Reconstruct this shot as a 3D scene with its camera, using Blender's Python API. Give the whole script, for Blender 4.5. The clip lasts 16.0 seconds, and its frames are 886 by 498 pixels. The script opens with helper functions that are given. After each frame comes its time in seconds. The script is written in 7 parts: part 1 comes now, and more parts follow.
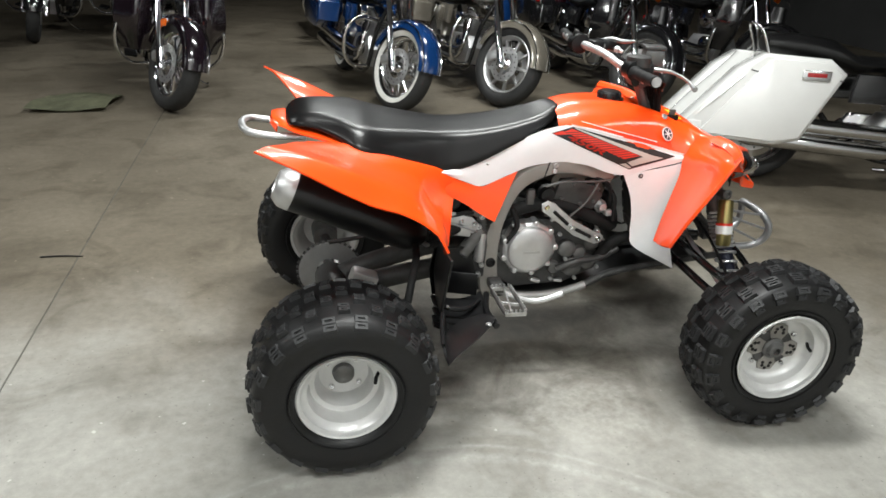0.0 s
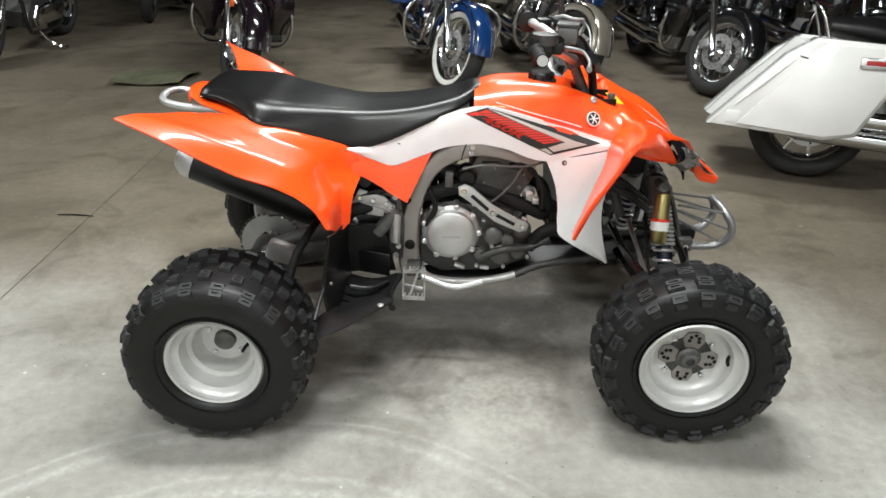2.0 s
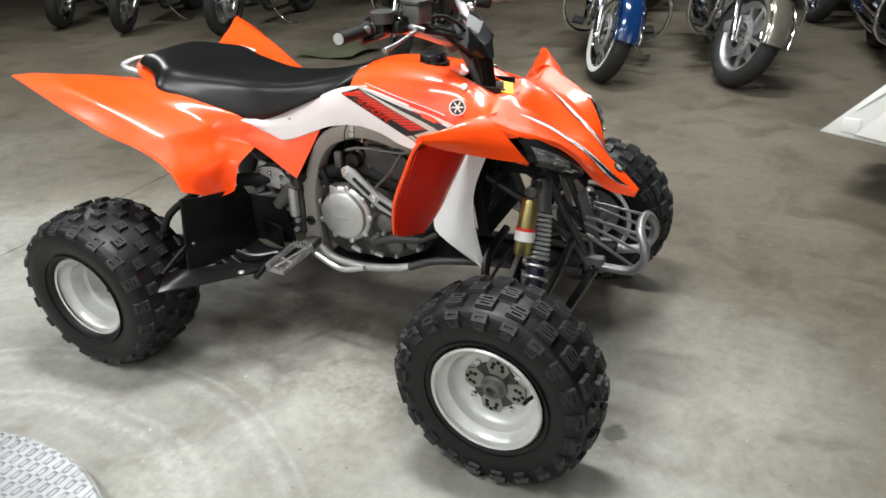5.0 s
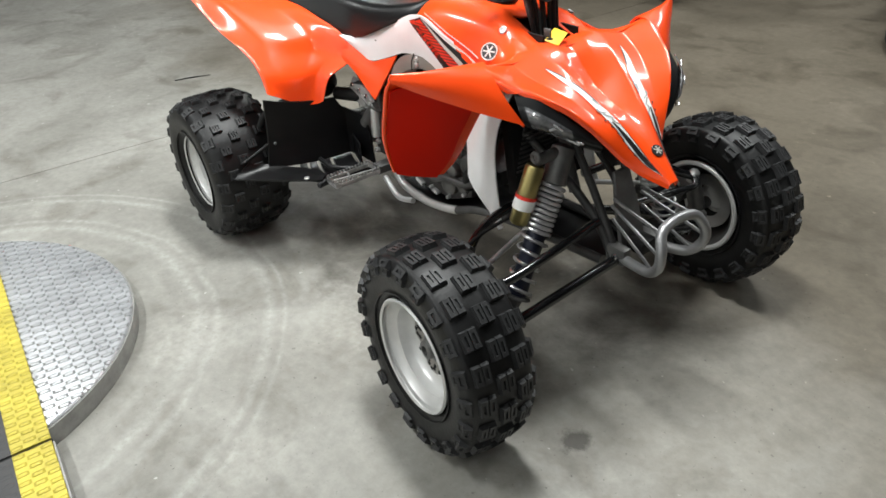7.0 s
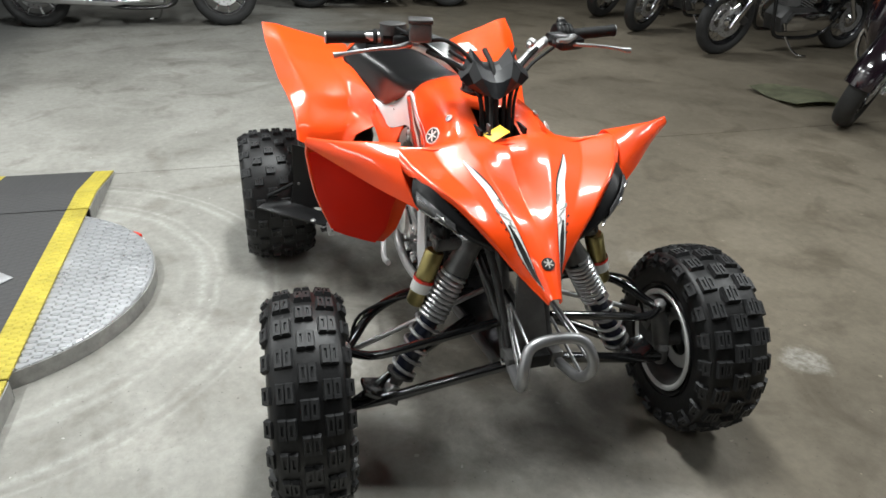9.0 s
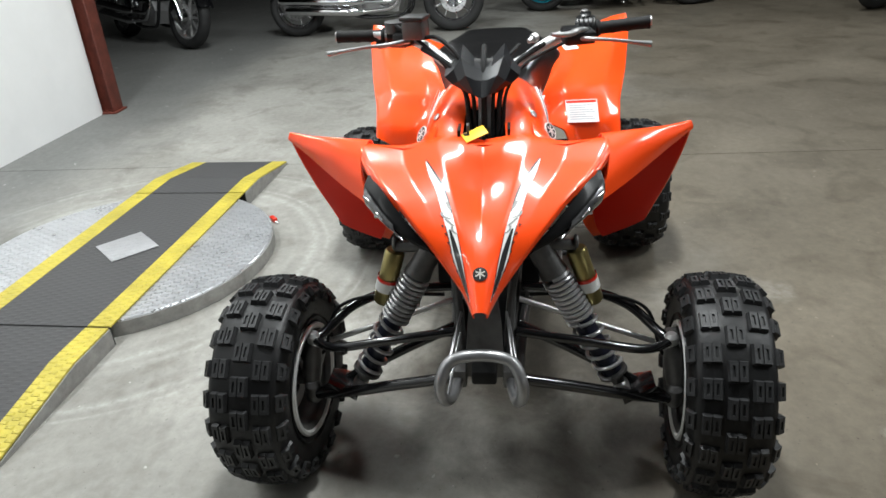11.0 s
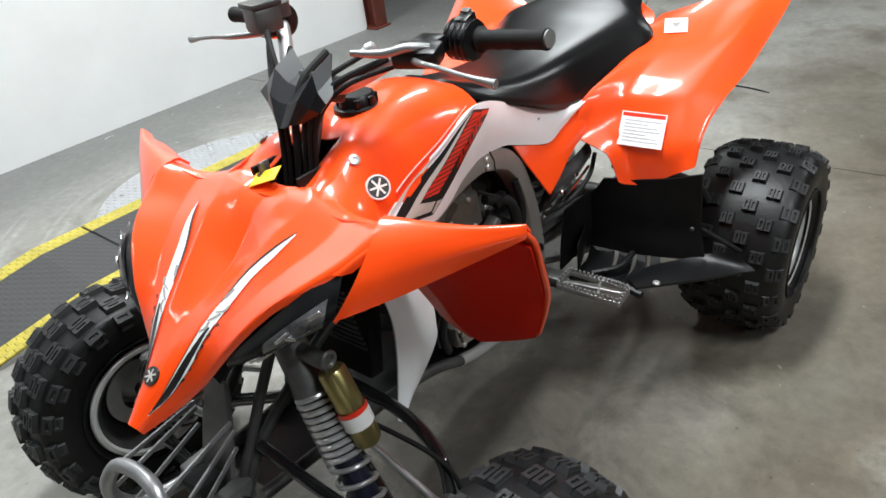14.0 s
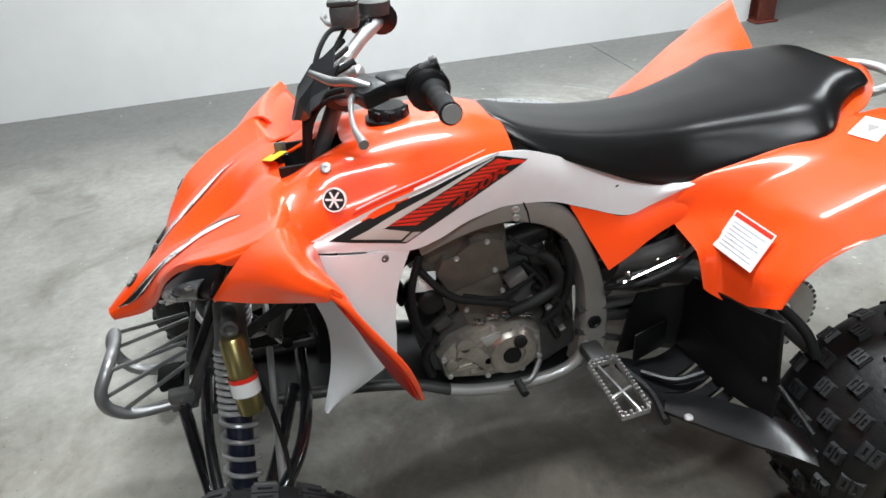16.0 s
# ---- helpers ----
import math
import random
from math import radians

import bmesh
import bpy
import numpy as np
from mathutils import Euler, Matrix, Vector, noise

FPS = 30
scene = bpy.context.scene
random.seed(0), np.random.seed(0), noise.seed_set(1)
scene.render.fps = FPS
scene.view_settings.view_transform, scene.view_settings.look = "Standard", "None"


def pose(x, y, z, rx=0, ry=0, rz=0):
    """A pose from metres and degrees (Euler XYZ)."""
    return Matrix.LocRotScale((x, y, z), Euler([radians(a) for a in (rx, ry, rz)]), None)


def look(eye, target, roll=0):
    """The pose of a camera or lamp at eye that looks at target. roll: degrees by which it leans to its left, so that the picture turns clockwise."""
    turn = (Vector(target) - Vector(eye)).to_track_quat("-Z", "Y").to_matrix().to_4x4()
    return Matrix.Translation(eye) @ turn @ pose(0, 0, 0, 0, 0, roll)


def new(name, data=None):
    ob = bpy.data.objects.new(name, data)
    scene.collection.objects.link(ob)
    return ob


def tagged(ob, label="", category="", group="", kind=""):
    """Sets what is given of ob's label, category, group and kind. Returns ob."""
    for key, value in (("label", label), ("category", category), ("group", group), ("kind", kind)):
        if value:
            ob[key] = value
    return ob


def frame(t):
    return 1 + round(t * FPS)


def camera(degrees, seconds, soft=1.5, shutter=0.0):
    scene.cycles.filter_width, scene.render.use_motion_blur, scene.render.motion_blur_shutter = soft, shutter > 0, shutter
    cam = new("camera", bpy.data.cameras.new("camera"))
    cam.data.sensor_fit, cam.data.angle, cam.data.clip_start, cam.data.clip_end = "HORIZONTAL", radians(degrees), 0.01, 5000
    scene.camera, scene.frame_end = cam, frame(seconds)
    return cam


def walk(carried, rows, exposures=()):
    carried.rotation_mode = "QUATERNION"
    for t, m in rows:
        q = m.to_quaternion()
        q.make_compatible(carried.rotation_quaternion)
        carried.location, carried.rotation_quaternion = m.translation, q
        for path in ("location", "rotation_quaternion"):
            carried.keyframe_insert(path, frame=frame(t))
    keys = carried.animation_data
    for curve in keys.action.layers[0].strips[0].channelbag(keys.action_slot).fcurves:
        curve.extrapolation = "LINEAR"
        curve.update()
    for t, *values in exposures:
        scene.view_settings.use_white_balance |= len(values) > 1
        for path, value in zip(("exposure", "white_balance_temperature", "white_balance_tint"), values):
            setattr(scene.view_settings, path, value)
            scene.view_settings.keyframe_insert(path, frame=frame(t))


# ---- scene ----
cam = camera(64.7, 16.0, soft=1.6)
PATH = [
    (0, (-0.728, -2.056, 1.365), (-0.323, -0.294, 0.51), 2.8),
    (0.5, (-0.543, -2.147, 1.38), (-0.28, -0.371, 0.499), 2.5),
    (1, (-0.396, -2.211, 1.403), (-0.259, -0.419, 0.526), 2.0),
    (1.5, (-0.216, -2.131, 1.372), (-0.132, -0.348, 0.471), 2.7),
    (2, (-0.057, -2.104, 1.356), (-0.027, -0.319, 0.455), 1.4),
    (2.5, (0.152, -2.201, 1.371), (0.032, -0.423, 0.461), -0.4),
    (3, (0.343, -2.18, 1.368), (0.096, -0.414, 0.461), -2.0),
    (5.5, (1.292, -1.713, 1.318), (0.296, -0.27, 0.356), -2.7),
    (6, (1.469, -1.649, 1.345), (0.203, -0.456, 0.358), -4.1),
    (6.5, (1.55, -1.459, 1.308), (0.194, -0.407, 0.281), -3.7),
    (7, (1.657, -1.245, 1.311), (0.302, -0.25, 0.228), -2.6),
    (7.5, (1.866, -1.113, 1.327), (0.376, -0.281, 0.283), -1.6),
    (8, (1.921, -0.971, 1.331), (0.339, -0.32, 0.295), -1.0),
    (8.5, (1.914, -0.777, 1.324), (0.294, -0.146, 0.336), 1.9),
    (9, (2.006, -0.619, 1.349), (0.311, -0.091, 0.428), 2.1),
    (11.3, (2.034, 0.172, 1.306), (0.302, -0.152, 0.36), -4.4),
    (11.5, (1.982, 0.226, 1.3), (0.281, -0.147, 0.317), -4.4),
    (12, (1.824, 0.401, 1.289), (0.165, 0.012, 0.241), -2.9),
    (12.5, (1.75, 0.619, 1.315), (0.163, 0.025, 0.253), -5.8),
    (13, (1.616, 0.741, 1.319), (0.138, -0.103, 0.27), -7.4),
    (13.5, (1.317, 0.812, 1.296), (-0.07, -0.194, 0.264), -8.8),
    (14, (1.125, 0.918, 1.295), (-0.162, -0.212, 0.262), -7.9),
    (14.5, (0.98, 1.033, 1.323), (-0.028, -0.337, 0.271), -7.7),
    (15, (0.785, 1.028, 1.31), (-0.012, -0.49, 0.28), -6.2),
    (15.5, (0.611, 1.088, 1.319), (-0.016, -0.511, 0.293), -4.6),
    (16, (0.468, 1.251, 1.348), (0.078, -0.407, 0.299), -4.2),
]
walk(cam, [(t, look(eye, target, roll)) for t, eye, target, roll in PATH],
     exposures=[(0, 0.0, 6450, 10), (5.5, 0.02, 6400, 10), (6.5, -0.10, 6400, 10), (8.0, -0.09, 6400, 10), (9.0, -0.03, 6350, 10), (12.0, -0.06, 6250, 10), (14.0, -0.04, 6200, 10), (16.0, 0.02, 6150, 10)])

# ---- world and lamps ----
world = bpy.data.worlds.new("world")
scene.world = world
world.use_nodes = True
world.node_tree.nodes["Background"].inputs[0].default_value = (0.8, 0.9, 1.0, 1)
world.node_tree.nodes["Background"].inputs[1].default_value = 0.006


def lamp(x, y, z, watts, sx, sy, colour=(0.975, 1.0, 0.97)):
    data = bpy.data.lights.new("tube_light", "AREA")
    data.shape, data.size, data.size_y, data.energy, data.color = "RECTANGLE", sx, sy, watts, colour
    ob = new("tube_light", data)
    ob.matrix_world = pose(x, y, z)
    return ob


LAMPS = [(-0.5, -2.3, 3.4, 76, 1.25, 0.26), (2.2, -2.3, 3.4, 22, 1.25, 0.26), (-3.3, -1.6, 3.4, 62, 1.25, 0.26),
         (-0.1, 0.0, 3.4, 128, 1.25, 0.30), (0.5, 2.5, 3.4, 88, 1.25, 0.26), (0.2, 5.8, 3.4, 72, 1.25, 0.26), (-4.6, 2.2, 3.4, 85, 1.25, 0.26)]
for row in LAMPS:
    lamp(*row)


# ---- materials ----
def material(name, colour, rough=0.5, metal=0.0, coat=0.0, vary=0.0, scale=8.0, bump=0.0, bump_scale=60.0, rough_vary=0.0, second=None, spec=0.5):
    m = bpy.data.materials.new(name)
    m.use_nodes = True
    nt = m.node_tree
    b = nt.nodes["Principled BSDF"]
    b.inputs["Base Color"].default_value = (*colour, 1)
    b.inputs["Roughness"].default_value = rough
    b.inputs["Metallic"].default_value = metal
    b.inputs["Coat Weight"].default_value = coat
    b.inputs["Coat Roughness"].default_value = 0.09
    b.inputs["Specular IOR Level"].default_value = spec
    tc = nt.nodes.new("ShaderNodeTexCoord")
    if vary or rough_vary:
        n = nt.nodes.new("ShaderNodeTexNoise")
        n.inputs["Scale"].default_value, n.inputs["Detail"].default_value = scale, 8
        n.inputs["Roughness"].default_value = 0.65
        nt.links.new(tc.outputs["Object"], n.inputs["Vector"])
    if vary:
        ramp = nt.nodes.new("ShaderNodeValToRGB")
        lo = second or [c * (1 - vary) for c in colour]
        ramp.color_ramp.elements[0].color, ramp.color_ramp.elements[1].color = (*lo, 1), (*[min(1, c * (1 + vary * 0.6)) for c in colour], 1)
        ramp.color_ramp.elements[0].position, ramp.color_ramp.elements[1].position = 0.3, 0.7
        nt.links.new(n.outputs["Fac"], ramp.inputs["Fac"])
        nt.links.new(ramp.outputs["Color"], b.inputs["Base Color"])
    if rough_vary:
        mr = nt.nodes.new("ShaderNodeMapRange")
        mr.inputs["To Min"].default_value, mr.inputs["To Max"].default_value = max(0.02, rough - rough_vary), min(1, rough + rough_vary)
        nt.links.new(n.outputs["Fac"], mr.inputs["Value"])
        nt.links.new(mr.outputs["Result"], b.inputs["Roughness"])
    if bump:
        n2 = nt.nodes.new("ShaderNodeTexNoise")
        n2.inputs["Scale"].default_value, n2.inputs["Detail"].default_value = bump_scale, 4
        nt.links.new(tc.outputs["Object"], n2.inputs["Vector"])
        bp = nt.nodes.new("ShaderNodeBump")
        bp.inputs["Strength"].default_value, bp.inputs["Distance"].default_value = bump, 0.004
        nt.links.new(n2.outputs["Fac"], bp.inputs["Height"])
        nt.links.new(bp.outputs["Normal"], b.inputs["Normal"])
    return m


ORANGE = material("orange_plastic", (1.0, 0.076, 0.006), 0.36, coat=0.75, rough_vary=0.06, scale=14, bump=0.02, bump_scale=25, spec=0.3)
WHITE = material("white_plastic", (0.86, 0.865, 0.875), 0.34, coat=0.2, vary=0.05, scale=10, rough_vary=0.08)
SEAT = material("seat_vinyl", (0.0068, 0.0067, 0.0069), 0.30, vary=0.3, scale=5, bump=0.05, bump_scale=420, rough_vary=0.03, spec=0.34)
SPAR = material("frame_paint", (0.27, 0.255, 0.235), 0.5, 0.35, vary=0.12, scale=14, bump=0.06, bump_scale=200, rough_vary=0.08)
# same orange plastic as the fender, its shade put into a deep red
GUARDSHADE = material("shaded_orange", (0.84, 0.017, 0.004), 0.45, rough_vary=0.06, scale=12, bump=0.02, bump_scale=25, spec=0.15)
HEADLENS = material("headlight_lens", (0.15, 0.15, 0.155), 0.14, 0.35, coat=0.5, vary=0.7, scale=34, bump=0.35, bump_scale=45, rough_vary=0.1)
BLACK = material("black_plastic", (0.006, 0.006, 0.0065), 0.34, vary=0.4, scale=12, bump=0.06, bump_scale=200, rough_vary=0.1, spec=0.35)
GLOSSBLACK = material("black_paint", (0.01, 0.01, 0.011), 0.2, coat=0.6, vary=0.3, scale=20, rough_vary=0.1)
MATTBLACK = material("matt_black", (0.006, 0.006, 0.006), 0.7, vary=0.4, scale=15, spec=0.3)
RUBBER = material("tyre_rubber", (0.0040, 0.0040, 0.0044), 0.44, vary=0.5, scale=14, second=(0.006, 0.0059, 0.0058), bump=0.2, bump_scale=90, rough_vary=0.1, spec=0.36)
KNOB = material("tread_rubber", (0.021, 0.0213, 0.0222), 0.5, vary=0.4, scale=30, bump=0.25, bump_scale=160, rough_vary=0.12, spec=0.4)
ALU = material("cast_aluminium", (0.6, 0.6, 0.6), 0.42, 0.85, vary=0.12, scale=22, bump=0.1, bump_scale=300, rough_vary=0.1)
RIM = material("rim_silver", (0.62, 0.62, 0.61), 0.36, 0.35, vary=0.1, scale=18, rough_vary=0.1)
SILVER = material("silver_paint", (0.45, 0.445, 0.44), 0.38, 0.55, vary=0.08, scale=25, rough_vary=0.08)
GREY = material("grey_metal", (0.13, 0.128, 0.125), 0.48, 0.5, vary=0.35, scale=18, bump=0.15, bump_scale=180, rough_vary=0.12)
DARKGREY = material("dark_metal", (0.062, 0.061, 0.060), 0.45, 0.4, vary=0.4, scale=18, bump=0.15, bump_scale=180, rough_vary=0.12)
CASE = material("engine_case", (0.37, 0.345, 0.305), 0.34, 0.65, vary=0.35, scale=26, bump=0.15, bump_scale=120, rough_vary=0.1)
BRONZE = material("engine_bronze", (0.125, 0.110, 0.094), 0.42, 0.45, vary=0.3, scale=20, bump=0.1, bump_scale=150, rough_vary=0.1)
CHROME = material("chrome", (0.75, 0.75, 0.76), 0.1, 1.0, vary=0.05, scale=12, rough_vary=0.05)
GOLD = material("gold_anodised", (0.36, 0.30, 0.12), 0.3, 0.85, vary=0.12, scale=12, rough_vary=0.06)
BUMPER = material("bumper_metal", (0.3, 0.3, 0.305), 0.36, 0.7, vary=0.15, scale=25, rough_vary=0.08)
SPRING = material("spring_silver", (0.55, 0.55, 0.56), 0.3, 0.7, vary=0.1, scale=20)
LEVER = material("lever_alloy", (0.36, 0.36, 0.36), 0.4, 0.8, vary=0.15, scale=30, rough_vary=0.08)
RED = material("red_print", (0.75, 0.03, 0.01), 0.35, coat=0.3)
BLACKPRINT = material("black_print", (0.012, 0.012, 0.012), 0.35, coat=0.3)
WHITEPRINT = material("white_print", (0.8, 0.8, 0.78), 0.35, coat=0.3)
PALEPRINT = material("pale_print", (0.52, 0.51, 0.47), 0.35, coat=0.3)
GREYPRINT = material("grey_print", (0.3, 0.29, 0.28), 0.35, coat=0.3)
LABELPRINT = material("label_print", (0.46, 0.48, 0.53), 0.4, vary=0.3, scale=120)
YELLOWTAG = material("yellow_tag", (0.9, 0.55, 0.02), 0.5)
LENSGREY = material("reflector", (0.5, 0.5, 0.52), 0.18, 0.9)


# ---- building tools ----
def spline(pts, n, crisp=0.0):
    """n points along a Catmull-Rom curve through pts, drawn towards the straight chords by crisp."""
    p = np.asarray(pts, float)
    if len(p) == 2:
        return [tuple(p[0] + (p[1] - p[0]) * k / (n - 1)) for k in range(n)]
    q = np.vstack([2 * p[0] - p[1], p, 2 * p[-1] - p[-2]])
    d = np.r_[0, np.cumsum(np.linalg.norm(np.diff(p, axis=0), axis=1))]
    out = []
    for u in np.linspace(0, d[-1], n):
        i = min(max(int(np.searchsorted(d, u, "right")) - 1, 0), len(p) - 2)
        t = (u - d[i]) / max(d[i + 1] - d[i], 1e-9)
        a, b, c, e = q[i:i + 4]
        curve = 0.5 * (2 * b + (c - a) * t + (2 * a - 5 * b + 4 * c - e) * t * t + (3 * b - a - 3 * c + e) * t ** 3)
        out.append(tuple(curve * (1 - crisp) + (b + (c - b) * t) * crisp))
    return out


def grid(bm, rows, closed=False, caps=False):
    vs = [[bm.verts.new(p) for p in r] for r in rows]
    n = len(rows[0])
    for a, b in zip(vs, vs[1:]):
        for k in range(n if closed else n - 1):
            j = (k + 1) % n
            try:
                bm.faces.new((a[k], a[j], b[j], b[k]))
            except ValueError:
                pass
    if caps:
        bm.faces.new(vs[0][::-1])
        bm.faces.new(vs[-1])
    return bm


def tube(bm, pts, r, sides=10, smooth=0, closed=False):
    """A round bar along pts; r is one radius or one per point."""
    pts = [Vector(p) for p in (spline(pts, smooth) if smooth else pts)]
    n = len(pts)
    rad = [r] * n if not hasattr(r, "__len__") else list(np.interp(np.linspace(0, 1, n), np.linspace(0, 1, len(r)), r))
    rows, up = [], None
    for i, p in enumerate(pts):
        if closed:
            d = pts[(i + 1) % n] - pts[i - 1]
        else:
            d = pts[min(i + 1, n - 1)] - pts[max(i - 1, 0)]
        d.normalize()
        if up is None:
            up = d.orthogonal().normalized()
        up = (up - d * up.dot(d)).normalized()
        s = d.cross(up)
        rows.append([p + (up * math.cos(a) + s * math.sin(a)) * rad[i] for a in (2 * math.pi * k / sides for k in range(sides))])
    if closed:
        rows.append(rows[0])
        grid(bm, rows, closed=True)
        bmesh.ops.remove_doubles(bm, verts=bm.verts, dist=1e-6)
    else:
        grid(bm, rows, closed=True, caps=True)
    return bm


def lathe(bm, profile, n=32, m=Matrix(), caps=False):
    """profile of (along, radius), turned about the local y axis."""
    rows = [[m @ Vector((r * math.cos(a), h, r * math.sin(a))) for a in (2 * math.pi * k / n for k in range(n))] for h, r in profile]
    return grid(bm, rows, closed=True, caps=caps)


def box(bm, size, m=Matrix(), bevel=0.0):
    got = bmesh.ops.create_cube(bm, size=1.0, matrix=m @ Matrix.Diagonal((*size, 1)))
    if bevel:
        edges = list({e for v in got["verts"] for e in v.link_edges})
        bmesh.ops.bevel(bm, geom=edges, offset=bevel, segments=2, affect="EDGES", profile=0.5)
    return bm


def prism(bm, outline, depth, m=Matrix(), bevel=0.0):
    """An outline in the local xz plane, given thickness along y."""
    a = [bm.verts.new(m @ Vector((u, -depth / 2, v))) for u, v in outline]
    b = [bm.verts.new(m @ Vector((u, depth / 2, v))) for u, v in outline]
    f = [bm.faces.new(a), bm.faces.new(b[::-1])]
    n = len(a)
    for k in range(n):
        f.append(bm.faces.new((a[k], b[k], b[(k + 1) % n], a[(k + 1) % n])))
    if bevel:
        edges = list({e for q in f[:2] for e in q.edges})
        bmesh.ops.bevel(bm, geom=edges, offset=bevel, segments=2, affect="EDGES", profile=0.5)
    return bm


def net_of(rows, nu, nv, crisp=0.0, along=None):
    """A fine net of points through a coarse one; crisp draws it to the chords across, along down its length."""
    rows = [spline(r, nv, crisp) for r in rows]
    cols = [spline([r[k] for r in rows], nu, crisp if along is None else along) for k in range(nv)]
    return [[c[i] for c in cols] for i in range(nu)]


def sheet(bm, rows, nu=18, nv=18, crisp=0.0):
    """A smooth sheet through a coarse net of points."""
    return grid(bm, net_of(rows, nu, nv, crisp))


def mesh_of(name, bm, mat, angle=38):
    bmesh.ops.recalc_face_normals(bm, faces=bm.faces)
    bm.edges.index_update()
    rim = [e.index for e in bm.edges if e.is_boundary]
    me = bpy.data.meshes.new(name)
    bm.to_mesh(me)
    bm.free()
    me.materials.append(mat)
    me.polygons.foreach_set("use_smooth", [True] * len(me.polygons))
    me.set_sharp_from_angle(angle=radians(angle))
    for k in rim:
        me.edges[k].use_edge_sharp = True
    return me


def part(name, bm, mat, parent=None, label="", thick=0.0, angle=38):
    """One mesh object, under a thing or under a part."""
    ob = new(name, mesh_of(name, bm, mat, angle))
    if parent is not None:
        ob.parent = parent
    if thick:
        s = ob.modifiers.new("thickness", "SOLIDIFY")
        s.thickness, s.offset = thick, 0.0
    return tagged(ob, label)


def thing(name, label, category, m=Matrix(), group="", kind=""):
    ob = new(name)
    ob.matrix_basis = m
    ob.empty_display_size = 0.1
    return tagged(ob, label, category, group, kind)


def node(name, parent, m=Matrix(), label=""):
    ob = new(name)
    ob.parent = parent
    ob.matrix_basis = m
    ob.empty_display_size = 0.05
    return tagged(ob, label)


def bar(a, b, r, sides=10):
    return tube(bmesh.new(), [a, b], r, sides)


def aim(a, b):
    """A pose at a whose y axis points to b."""
    d = Vector(b) - Vector(a)
    return Matrix.Translation(a) @ d.to_track_quat("Y", "Z").to_matrix().to_4x4()


def rod(bm, a, b, r, sides=12):
    return tube(bm, [a, b], r, sides)


def bolt(parent, p, axis, r=0.008, h=0.006, mat=None, name="bolt"):
    m = aim(p, Vector(p) + Vector(axis))
    return part(name, lathe(bmesh.new(), [(0, r), (h * 0.7, r), (h, r * 0.8), (h, r * 0.45), (h * 0.5, r * 0.4), (h * 0.5, 0.0005)], 10, m), mat or ALU, parent)

# ---- floor ----
DISC = (-0.468, -1.588)          # centre of the turntable
JOINT = -1.640                  # saw cut across the floor


SPOTS = [(0.90, -0.32, 0.045, 0.75, (0.06, 0.055, 0.048, 1))] + [(x, y, r, k, (0.5, 0.49, 0.45, 1)) for x, y, r, k in ((0.55, 1.10, 0.09, 0.45), (-0.2, 0.95, 0.10, 0.2), (0.15, -0.45, 0.22, 0.4), (-0.1, -0.9, 0.16, 0.4), (0.45, -0.95, 0.12, 0.4))]


